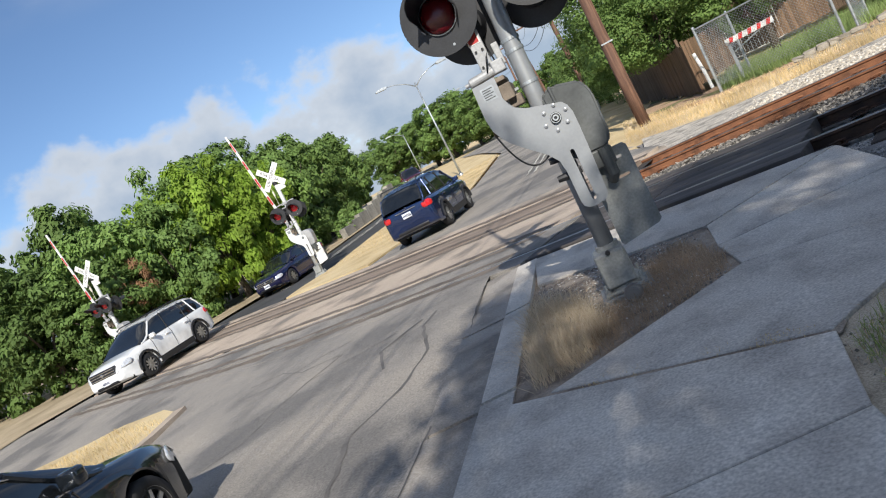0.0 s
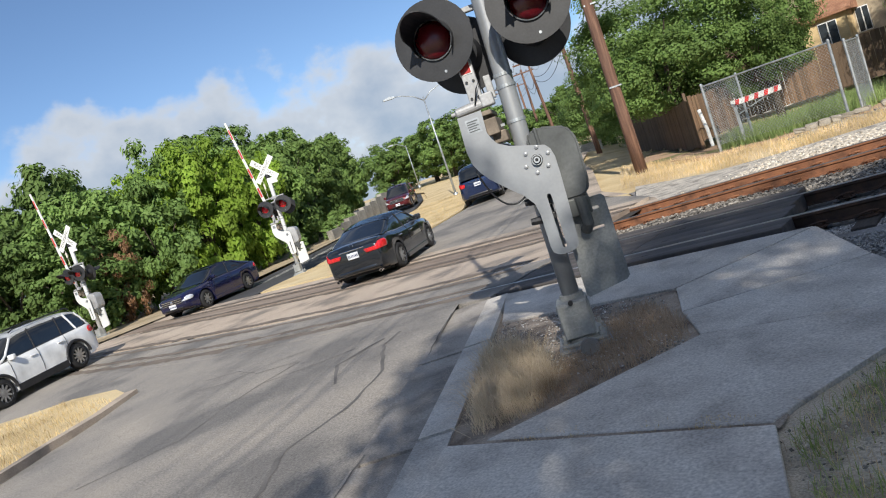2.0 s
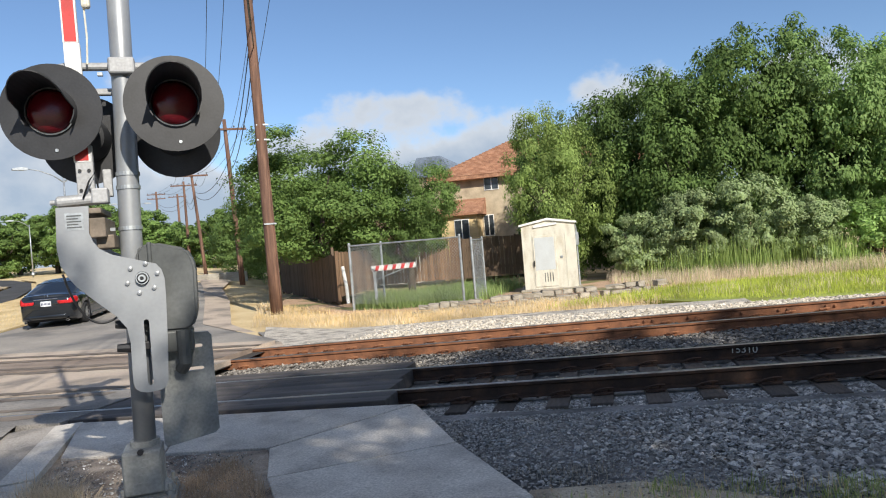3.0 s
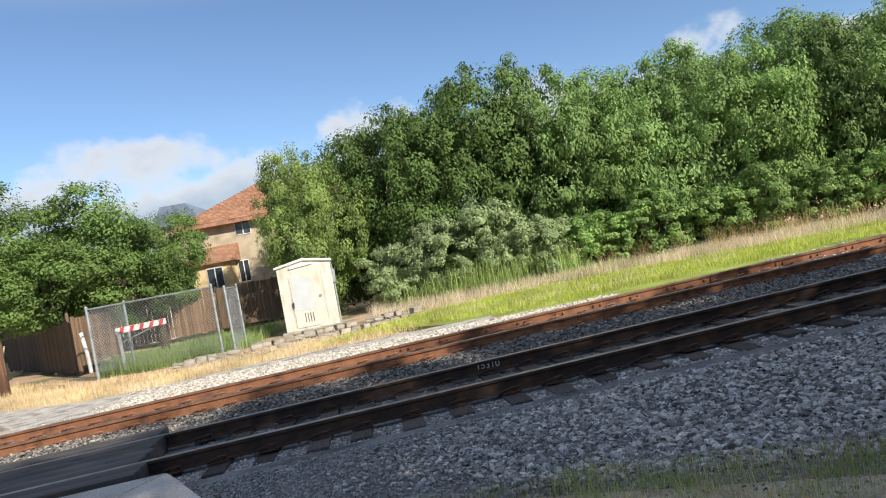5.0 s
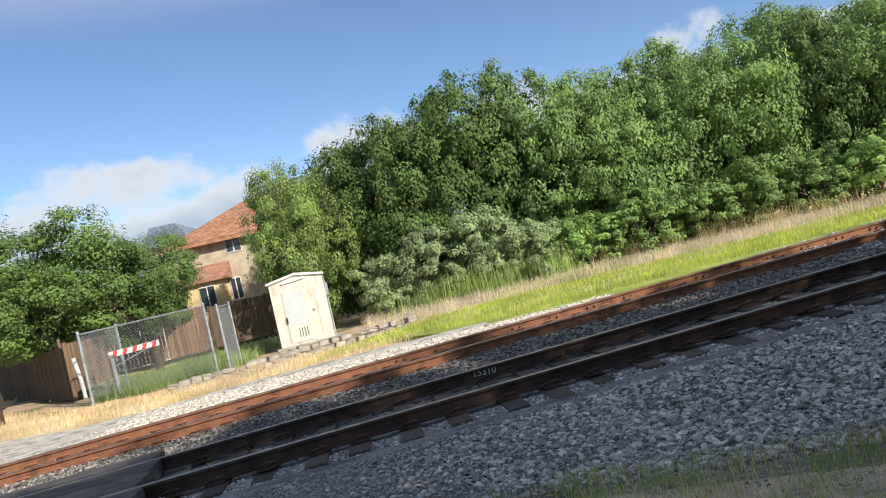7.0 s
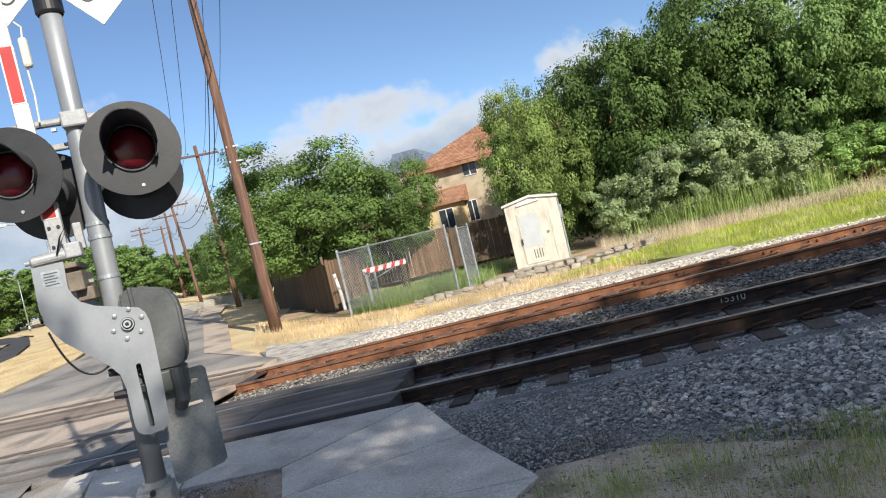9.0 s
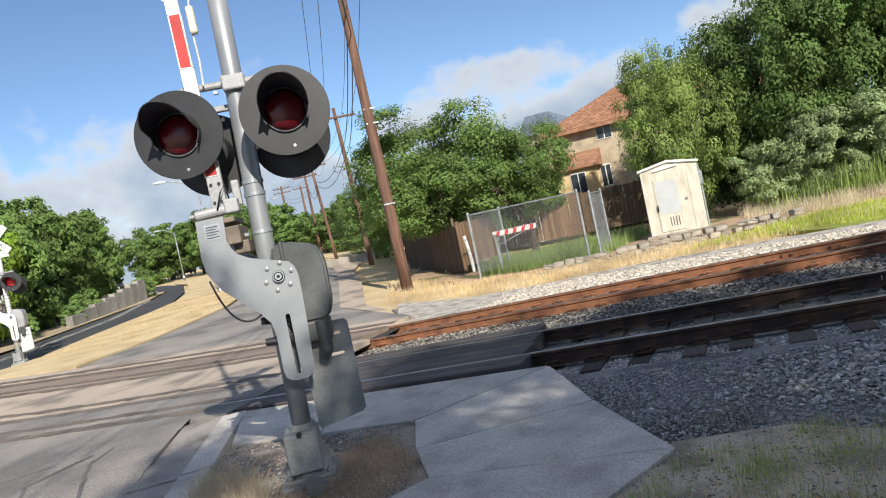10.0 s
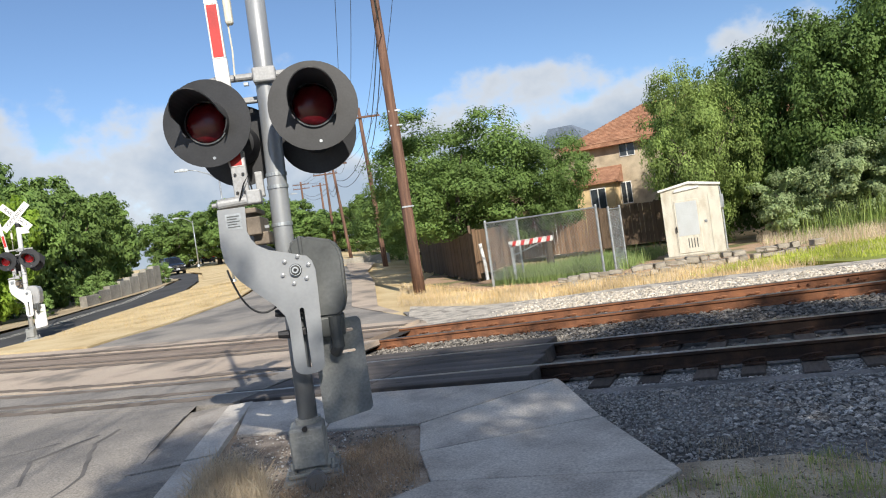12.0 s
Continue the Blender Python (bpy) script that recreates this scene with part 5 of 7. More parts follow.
    add_box(b, -0.2, -0.09, -0.2, -0.08, 2.2, 2.31, bevel=0.012)
    part("breakaway_clamp", b, M["alu"], sig, "cream-grey breakaway clamp")
    b = bmesh.new()
    add_tube(b, [(-0.25, -0.2, 2.24), (-0.2, -0.22, 2.36), (-0.16, -0.2, 2.42), (-0.15, -0.17, 2.30)], 0.007, 6)
    part("cable", b, M["trim"], sig, "short black lamp cable", True)
    b = bmesh.new()
    add_tube(b, [(-0.42 + 0.37 * k / 18 + 0.05 * math.sin(math.pi * k / 18) * (k / 18 - 1), -0.2 + 0.05 * (k / 18) ** 3, 1.72 - 0.3 * k / 18 - 0.19 * math.sin(math.pi * k / 18)) for k in range(19)], 0.008, 8)
    part("cable", b, M["trim"], sig, "loose black cable loop", True)
    # counterweight panel
    b = pierced_plate([(0.13, 0.4), (0.15, 0.37), (0.5, 0.43), (0.53, 0.46), (0.525, 1.17), (0.5, 1.2), (0.13, 1.2)], [slot(0.30, 1.10, 0.44, 1.10, 0.03), slot(0.30, 0.93, 0.44, 0.93, 0.03)], 0.02, 0.05)
    part("counterweight", b, M["panel_gray"] if case == "dark_gray" else M[paint], sig, "flat grey counterweight panel with two slots")
    # gate arm, raised upright, in red and white
    arm = None
    b = bmesh.new()
    add_box(b, -0.29, -0.175, -0.16, -0.1, 2.24, 2.62, bevel=0.006)
    arm = part("gate_arm_foot", b, M["alu"], sig, "riveted aluminium foot of the gate arm")
    for dx, z in ((-0.03, 2.30), (0.03, 2.30), (-0.03, 2.44), (0.03, 2.44)):
        b = bmesh.new()
        lathe(b, [(0, 0.014), (0.012, 0.014), (0.012, 0), (0, 0)], Matrix.Translation((-0.232 + dx, -0.16, z)) @ pose(0, 0, 0, 90, 0, 0), 6)
        part("rivet", b, M["trim"], arm)
    z, k = 2.5, 0
    while z < arm_top:
        h = min(0.42, arm_top - z)
        w = 0.055 - 0.02 * (z - 2.5) / 4.5
        cx = -0.24 - 0.006 * (z - 2.5)
        b = bmesh.new()
        swing = Matrix.Translation((-0.24, 0, 2.3)) @ pose(0, 0, 0, 0, -arm_lean, 0) @ Matrix.Translation((0.24, 0, -2.3))
        add_box(b, cx - w, cx + w, -0.165, -0.12, z, z + h, bevel=0.004)
        bmesh.ops.transform(b, matrix=swing, verts=b.verts)
        st = part("gate_arm_section", b, M["white"], arm)
        if k % 2 == 0:
            b = bmesh.new()
            add_box(b, cx - w + 0.012, cx + w - 0.012, -0.1675, -0.1645, z + 0.01, z + h - 0.005)
            add_box(b, cx - w + 0.012, cx + w - 0.012, -0.1205, -0.1175, z + 0.01, z + h - 0.005)
            bmesh.ops.transform(b, matrix=swing, verts=b.verts)
            part("red_stripe", b, M["red"], st, "red reflective stripe")
        z += h + 0.002
        k += 1
    b = bmesh.new()
    add_box(b, -0.17, -0.11, -0.16, -0.09, 3.60, 3.82, bevel=0.02)
    add_tube(b, [(-0.155, -0.12, 3.6), (-0.15, -0.12, 3.4), (-0.16, -0.13, 3.2)], 0.007, 6)
    add_tube(b, [(-0.14, -0.12, 3.82), (-0.13, -0.12, 3.9), (-0.17, -0.13, 3.94)], 0.007, 6)
    part("gate_lamp", b, M["cream"], arm, "yellowed gate-arm lamp housing")
    # crossbuck
    for a, words in ((45, "CROSSING"), (-45, "RAIL  ROAD")):
        b = bmesh.new()
        add_box(b, -0.61, 0.61, -0.006, 0.006, -0.115, 0.115, bevel=0.003)
        bl = part("crossbuck_blade", b, M["white"], sig, "white crossbuck blade with black letters")
        bl.matrix_basis = pose(0.07, -0.1 - (0.016 if a > 0 else 0), 4.36, 0, -a, 0)
        writing("letters", words, 0.17, pose(0, -0.008, 0, 90, 0, 0), M["trim"], "", bl)
    b = bmesh.new()
    add_box(b, 0.12, 0.42, -0.05, -0.04, 3.75, 3.98, bevel=0.004)
    if bell:
        part("track_sign", b, M["white"], sig, "small white sign")
        b = bmesh.new()
        lathe(b, [(0, 0.11), (0.06, 0.10), (0.12, 0.06), (0.15, 0), (0.15, -0.03), (0, -0.03)], pose(0.42, -0.2, 3.0, 70, 0, 40), 20)
        part("bell", b, M["white"], sig, "white warning bell", True)
    else:
        b.free()
    # light bar
    b = bmesh.new()
    add_tube(b, [(-0.42, -0.02, 3.19), (-0.32, -0.02, 3.21), (0.44, -0.02, 3.21)], 0.03, 12)
    add_box(b, -0.03, 0.15, -0.12, 0.11, 3.14, 3.26, bevel=0.015)
    add_tube(b, [(-0.41, -0.02, 3.2), (-0.41, -0.02, 2.95)], 0.028, 10)
    add_tube(b, [(0.40, -0.02, 3.2), (0.40, -0.02, 2.95)], 0.028, 10)
    add_box(b, -0.2, 0.2, 0.05, 0.1, 3.02, 3.07, bevel=0.01)
    part("light_bar", b, M["alu"], sig, "grey pipe arm that carries the lights")
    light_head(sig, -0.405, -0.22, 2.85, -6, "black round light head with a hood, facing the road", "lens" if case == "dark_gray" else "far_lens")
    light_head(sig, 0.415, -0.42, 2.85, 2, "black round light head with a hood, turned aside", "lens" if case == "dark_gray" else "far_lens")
    light_head(sig, -0.25, 0.26, 2.72, 176, "black round light head facing the other way")
    light_head(sig, 0.39, 0.22, 2.74, 168, "black round light head facing the other way")
    sig.matrix_world = m
    return sig


M["rust_gray"] = mat("greasy_steel", (0.22, 0.18, 0.14), 0.6, 0.4, scale=6, fine=50, bump=0.3)
near_signal = build_signal("crossing_signal", pose(-3.13, 4.4, -0.14, 0, 0, 30), "silver crossing signal with raised gate in a dry planting bed")
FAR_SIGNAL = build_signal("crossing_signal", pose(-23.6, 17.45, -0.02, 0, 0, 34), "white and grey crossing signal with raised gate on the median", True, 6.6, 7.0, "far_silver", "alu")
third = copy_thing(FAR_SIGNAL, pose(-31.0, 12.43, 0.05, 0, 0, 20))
tagged(third, "crossing signal with raised gate in front of dark trees")
b = bmesh.new()
lathe(b, [(0, 0.0), (0.075, 0.0), (0.078, 0.02), (0.06, 0.03), (0.06, 0.075), (0.05, 0.08), (0, 0.078)], pose(0, 0, 0, 80, 0, 10), 18)
tagged(mesh_ob("plastic_cup", b, glass_mat("cloudy_plastic", (0.8, 0.82, 0.85), 0.35)), "crumpled clear plastic cup lying in the bed", "litter").matrix_world = pose(-2.86, 4.02, -0.06, 0, 0, 20)
# ---- cars ----
def car_wheel(r, w, spokes, dark=False):
    """A wheel about its own axle (local y)."""
    e = empty("wheel")
    turn = pose(0, 0, 0, 90, 0, 0)
    b = bmesh.new()
    lathe(b, [(r * 0.66, -w / 2), (r * 0.94, -w / 2), (r, -w / 2 + 0.03), (r, w / 2 - 0.03), (r * 0.94, w / 2), (r * 0.66, w / 2), (r * 0.66, -w / 2)], turn, 28)
    tyre = part("tyre", b, M["rubber"], e, "", True)
    b = bmesh.new()
    lathe(b, [(r * 0.68, w / 2 - 0.01), (r * 0.62, w / 2 - 0.005), (r * 0.60, w / 2 - 0.07), (0, w / 2 - 0.08)], turn, 28)
    lathe(b, [(r * 0.68, -w / 2 + 0.01), (r * 0.62, -w / 2 + 0.005), (r * 0.60, -w / 2 + 0.07), (0, -w / 2 + 0.08)], turn, 28)
    part("rim", b, M["trim"], e)
    b = bmesh.new()
    for s in (-1, 1):
        lathe(b, [(r * 0.69, s * (w / 2 + 0.002)), (r * 0.63, s * (w / 2 - 0.02))], turn, 28)
        lathe(b, [(0, s * (w / 2 - 0.005)), (r * 0.16, s * (w / 2 - 0.005)), (r * 0.18, s * (w / 2 - 0.04))], turn, 14)
        for k in range(spokes):
            a = 360 * k / spokes
            add_prism(b, [(r * 0.1, -r * 0.085), (r * 0.65, -r * 0.06), (r * 0.65, r * 0.06), (r * 0.1, r * 0.085)], s * (w / 2 - 0.04), s * (w / 2 - 0.012), "y")
            bmesh.ops.transform(b, matrix=pose(0, 0, 0, 0, a, 0), verts=b.verts[-8:])
    part("spokes", b, M["trim"] if dark else M["alloy"], e, "alloy wheel spokes")
    return e


def curve_at(pts, x):
    for (x0, v0), (x1, v1) in zip(pts, pts[1:]):
        if x <= x1:
            t = min(1, max(0, (x - x0) / (x1 - x0)))
            return v0 + (v1 - v0) * t
    return pts[-1][1]


def smooth_at(pts, x, s=0.08):
    return sum(curve_at(pts, x + d * s) for d in (-1.5, -0.75, 0, 0.75, 1.5)) / 5


def build_car(name, label, paint, spec):
    """x forward, y left, z up, standing on z = 0."""
    L2, W2, r, wx = spec["length"] / 2, spec["width"] / 2, spec["wheel"], spec["axles"]
    deck, plan, roof = spec["deck"], spec["plan"], spec["roof"]
    car = tagged(empty(name), label, "car")
    clear = spec.get("clear", 0.2)
    def bottom(x):
        z = clear + 0.12 * ease(L2 - 0.55, L2, abs(x))
        for a in wx:
            d = abs(x - a)
            if d < r + 0.06:
                z = max(z, r + math.sqrt(max(0, (r + 0.06) ** 2 - d * d)))
        return z
    xs = sorted({round(-L2 + 2 * L2 * i / 64, 4) for i in range(65)} | {round(a + s * (r + 0.06) * c, 4) for a in wx for s in (-1, 1) for c in (1.0, 0.995, 0.97, 0.9)} | {round(s * (L2 - d), 4) for s in (-1, 1) for d in (0.006, 0.015, 0.03, 0.05, 0.1, 0.13, 0.17)})
    def section(x):
        """Half outline of the body at x, as pairs y, z from the underside up; both ends are rounded off."""
        e = min(1, max(0, (abs(x) - (L2 - 0.2)) / 0.2))
        e = 1 - math.sqrt(1 - e * e)
        zt, w, zb = smooth_at(deck, x) - 0.07 * e, W2 * smooth_at(plan, x, 0.12) * (1 - 0.13 * e), bottom(x) + 0.07 * e
        mid = max(zb + 0.02, 0.34 + 0.36 * (zt - 0.34))
        zs = max(mid + 0.02, zt - 0.14)
        return [(0.0, zb), (w * 0.9, zb), (w * 0.985, zb + 0.03 if zb < 0.45 else zb), (w, max(mid, zb + 0.01)), (w * 0.985, zs), (w * 0.93, zt - 0.035), (w * 0.84, zt), (w * 0.45, zt + 0.02), (0.0, zt + 0.028)]
    def side_at(x, z):
        """The body's half width at x and the height z, and that height kept below the deck."""
        h = section(x)
        z = min(z, h[5][1] - 0.004)
        for (y0, z0), (y1, z1) in zip(h[2:6], h[3:7]):
            if z <= z1:
                return y0 + (y1 - y0) * min(1, max(0, (z - z0) / max(1e-4, z1 - z0))), z
        return h[5][0], z
    b = bmesh.new()
    rings = []
    for x in xs:
        half = section(x)
        full = half + [(-y, z) for y, z in half[-2:0:-1]]
        rings.append([b.verts.new((x, y, z)) for y, z in full])
    n = len(rings[0])
    for p, q in zip(rings, rings[1:]):
        for k in range(n):
            b.faces.new((p[k], p[(k + 1) % n], q[(k + 1) % n], q[k]))
    b.faces.new(rings[0]), b.faces.new(rings[-1][::-1])
    body = part("body", b, paint, car, spec.get("paint_words", ""), True)
    mod = body.modifiers.new("edge", "EDGE_SPLIT")
    mod.split_angle = radians(48)
    # underside and wheel wells
    b = bmesh.new()
    add_box(b, -L2 + 0.25, L2 - 0.25, -W2 * 0.86, W2 * 0.86, clear + 0.02, 0.62, bevel=0.05)
    part("underbody", b, M["under"], car)
    # cabin
    x0, x1 = roof[0][0], roof[-1][0]
    gx = [x0 + (x1 - x0) * i / 40 for i in range(41)]
    b = bmesh.new()
    top = []
    rings = []
    zmax = max(z for _, z in roof)
    for x in gx:
        zr, zd = smooth_at(roof, x, 0.05), smooth_at(deck, x) - 0.02
        w = W2 * smooth_at(plan, x, 0.12)
        zr = max(zr, zd + 0.012)
        t = min(1, (zr - zd) / max(0.2, zmax - zd))
        wr = w * (0.885 - 0.155 * t)
        half = [(w * 0.885, zd), (w * (0.885 - 0.075 * t), zd + (zr - zd) * 0.5), (wr, zr - 0.06 * t), (wr * 0.9, zr - 0.012 * t), (wr * 0.5, zr + 0.022 * t), (0, zr + 0.03 * t)]
        full = half + [(-y, z) for y, z in half[-2::-1]]
        rings.append([b.verts.new((x, y, z)) for y, z in full])
        top.append((x, wr, zr, t, half))
    for p, q in zip(rings, rings[1:]):
        for k in range(len(p) - 1):
            b.faces.new((p[k], p[k + 1], q[k + 1], q[k]))
    part("window_glass", b, M["car_glass"], car, "dark tinted windows", True)
    # roof skin
    rx0, rx1 = spec["roof_skin"]
    b = bmesh.new()
    rows = []
    for x, wr, zr, t, half in top:
        if rx0 - 0.08 <= x <= rx1 + 0.08:
            prof = [(half[2][0] + 0.012, half[2][1] - 0.03)] + [(half[2][0] + 0.008, half[2][1] + 0.01)] + [(y, z + 0.012) for y, z in half[3:]]
            full = prof + [(-y, z) for y, z in prof[-2::-1]]
            rows.append([b.verts.new((x, y, z)) for y, z in full])
    for p, q in zip(rows, rows[1:]):
        for k in range(len(p) - 1):
            b.faces.new((p[k], p[k + 1], q[k + 1], q[k]))
    bmesh.ops.solidify(b, geom=b.faces[:], thickness=0.01)
    part("roof", b, paint, car, "", True)
    # pillars
    def side_line(s, frac, xa, xb, lift=0.006):
        out = []
        for i in range(9):
            x = xa + (xb - xa) * i / 8
            j = min(range(41), key=lambda q: abs(gx[q] - x))
            half = top[j][4]
            f = frac if not isinstance(frac, tuple) else frac[0] + (frac[1] - frac[0]) * i / 8
            p, q = Vector(half[0]), Vector(half[2])
            y, z = p.lerp(q, f)
            out.append((x, s * (y + lift), z))
        return out
    for s in (1, -1):
        for xa, xb in spec["pillars"]:
            b = bmesh.new()
            add_tube(b, side_line(s, (0.0, 1.0), xa, xb, 0.0), 0.035, 8)
            part("pillar", b, paint, car)
        for xp in spec["posts"]:
            b = bmesh.new()
            add_tube(b, side_line(s, (0.0, 1.0), xp, xp - 0.1, 0.0), 0.03, 6)
            part("door_post", b, M["trim"], car)
        b = bmesh.new()
        add_tube(b, side_line(s, 0.03, x0 + 0.35, x1 - 0.3, 0.01), 0.012, 6)
        part("window_trim", b, M["chrome"] if spec.get("chrome") else M["trim"], car, "bright window trim" if spec.get("chrome") else "")
        if spec.get("chrome"):
            b = bmesh.new()
            add_tube(b, side_line(s, 0.9, rx0 - 0.05, rx1 + 0.1, 0.012), 0.009, 6)
            part("window_trim", b, M["chrome"], car)
        # mirrors
        b = bmesh.new()
        mx, mz = spec["mirror"]
        add_box(b, mx - 0.08, mx + 0.06, s * (W2 + 0.02) - 0.1, s * (W2 + 0.02) + 0.1, mz - 0.02, mz + 0.13, bevel=0.035)
        add_box(b, mx - 0.03, mx + 0.03, s * W2 * 0.86 - 0.06, s * W2 * 0.86 + 0.06, mz - 0.01, mz + 0.03)
        part("door_mirror", b, paint, car, "", True)
        # door seams, handles, sill
        yw = W2 * 1.003
        for xd in spec["doors"]:
            b = bmesh.new()
            zt = smooth_at(deck, xd)
            add_tube(b, [(xd, s * W2 * 0.975, 0.36), (xd, s * yw, 0.36 + 0.36 * (zt - 0.34)), (xd - 0.01, s * W2 * 0.988, zt - 0.14), (xd - 0.02, s * W2 * 0.935, zt - 0.03)], 0.006, 5)
            part("door_seam", b, M["under"], car)
        for xd in spec["handles"]:
            b = bmesh.new()
            zt = smooth_at(deck, xd) - 0.17
            add_box(b, xd - 0.11, xd + 0.11, s * W2 * 0.99 - 0.03, s * W2 * 0.99 + 0.03, zt - 0.016, zt + 0.018, bevel=0.012)
            part("door_handle", b, M["chrome"] if spec.get("chrome") else paint, car)
        b = bmesh.new()
        add_box(b, wx[1] + r + 0.1, wx[0] - r - 0.1, s * W2 * 0.95 - 0.05, s * W2 * 0.95 + 0.05, clear - 0.02, clear + 0.12 + (0.06 if spec.get("cladding") else 0), bevel=0.02)
        part("sill", b, M["trim"] if spec.get("cladding") else paint, car)
        if spec.get("cladding"):
            for a in wx:
                b = bmesh.new()
                add_tube(b, [(a + (r + 0.09) * math.cos(t), s * W2 * 0.985, r + (r + 0.09) * math.sin(t)) for t in (math.pi * k / 14 for k in range(15))], 0.045, 6)
                part("arch_cladding", b, M["trim"], car)
        # lamps
        for nm, key, mm, lab in (("headlight", "head", M["clear_lens"], "clear headlamp"), ("tail_light", "tail", M["tail"], "red tail lamp")):
            xa, xb, ya, yb, za, zb = spec[key]
            b = bmesh.new()
            # a lens that wraps round the corner of the body
            end, reach = (1, xa) if key == "head" else (-1, xb)
            rows = []
            for j in range(6):
                z = za + (zb - za) * j / 5
                inset = 0.05 * (2 * abs(j / 5 - 0.5)) ** 3
                y1, z1 = side_at(end * L2, z)
                line = [(end * (L2 + 0.012), ya + (y1 - ya) * k / 3 + inset * (1 - k / 3), z1) for k in range(4)]
                far = reach + end * inset * 2
                for k in range(1, 9):
                    x = end * L2 + (far - end * L2) * (k / 8) ** 1.6
                    y2, z2 = side_at(x, z)
                    line.append((x + end * 0.006 * (1 - k / 8), y2 + 0.012, z2))
                rows.append([b.verts.new((x, s * y, z)) for x, y, z in line])
            for p, q in zip(rows, rows[1:]):
                for k in range(len(p) - 1):
                    b.faces.new((p[k], p[k + 1], q[k + 1], q[k]))
            bmesh.ops.recalc_face_normals(b, faces=b.faces[:])
            bmesh.ops.solidify(b, geom=b.faces[:], thickness=0.012)
            part(nm, b, mm, car, lab, True)
        if spec.get("exhaust"):
            b = bmesh.new()
            lathe(b, [(0.035, 0.06), (0.045, 0.06), (0.045, -0.1), (0.035, -0.1), (0.035, 0.06)], pose(-L2 + 0.03, s * W2 * 0.68, clear + 0.06, 0, 90, 0), 14)
            part("exhaust_tip", b, M["chrome"], car)
    # bumpers, grille, plates
    b = bmesh.new()
    add_box(b, -L2 - 0.01, -L2 + 0.2, -W2 * 0.62, W2 * 0.62, clear + 0.14, clear + 0.27, bevel=0.05)
    part("rear_bumper", b, M["trim"] if spec.get("cladding") else paint, car, "", True)
    b = bmesh.new()
    add_box(b, L2 - 0.2, L2 + 0.01, -W2 * 0.5, W2 * 0.5, clear + 0.12, clear + 0.24, bevel=0.05)
    part("front_bumper", b, M["trim"], car, "", True)
    g0, g1 = spec["grille"]
    b = bmesh.new()
    add_box(b, L2 - 0.14, L2 + 0.012, -W2 * 0.55, W2 * 0.55, g0, g1, bevel=0.03)
    gr = part("grille", b, M["trim"], car, "dark slatted grille")
    for k in range(3):
        b = bmesh.new()
        z = g0 + (g1 - g0) * (k + 0.6) / 3.2
        add_box(b, L2 - 0.05, L2 + 0.024, -W2 * 0.53, W2 * 0.53, z - 0.012, z + 0.012, bevel=0.006)
        part("grille_bar", b, M["chrome"], gr)
    b = bmesh.new()
    lathe(b, [(0, 0.02), (0.06, 0.015), (0.065, 0), (0, 0)], pose(L2 + 0.015, 0, (g0 + g1) / 2, 0, 90, 0), 16)
    part("badge", b, M["chrome"], gr)
    for sgn, zc in ((-1, spec["plate_z"]), (1, clear + 0.28)):
        xp = sgn * (L2 + 0.018)
        b = bmesh.new()
        add_box(b, xp - 0.012, xp + 0.012, -0.155, 0.155, zc - 0.08, zc + 0.08, bevel=0.006)
        pl = part("number_plate", b, M["plate"], car, "white plate with dark bars")
        for k in range(7):
            b = bmesh.new()
            yy = -0.12 + 0.04 * k
            add_box(b, xp + sgn * 0.012, xp + sgn * 0.014, yy - 0.013, yy + 0.013, zc - 0.04, zc + 0.03)
            part("plate_bar", b, M["plate_ink"], pl)
    b = bmesh.new()
    zc = spec["plate_z"] + 0.13
    add_box(b, -L2 - 0.022, -L2 + 0.02, -0.36, 0.36, zc, zc + 0.03, bevel=0.01)
    part("boot_trim", b, M["chrome"], car, "bright strip above the plate")
    b = bmesh.new()
    lathe(b, [(0.05, 0.008), (0.062, 0.0), (0.05, -0.004), (0.05, 0.008)], pose(-L2 + spec.get("badge_in", 0.0), 0, zc + 0.11, 0, -80, 0), 18)
    part("boot_badge", b, M["chrome"], car)
    if spec.get("rails"):
        for s in (1, -1):
            b = bmesh.new()
            add_tube(b, [(rx0 + 0.1, s * W2 * 0.68, zmax - 0.03), (rx0 + 0.25, s * W2 * 0.69, zmax + 0.055), (rx1 - 0.3, s * W2 * 0.69, zmax + 0.055), (rx1 - 0.12, s * W2 * 0.68, zmax)], 0.018, 8)
            part("roof_rail", b, M["trim"], car)
    wheel = car_wheel(r, 0.225, spec["spokes"], spec.get("dark_wheels", False))
    wheels = [wheel] + [copy_thing(wheel, Matrix()) for _ in range(3)]
    for w, (a, s) in zip(wheels, ((wx[0], 1), (wx[0], -1), (wx[1], 1), (wx[1], -1))):
        w.parent = car
        w.matrix_basis = pose(a, s * (W2 - 0.125), r)
    return car, wheels


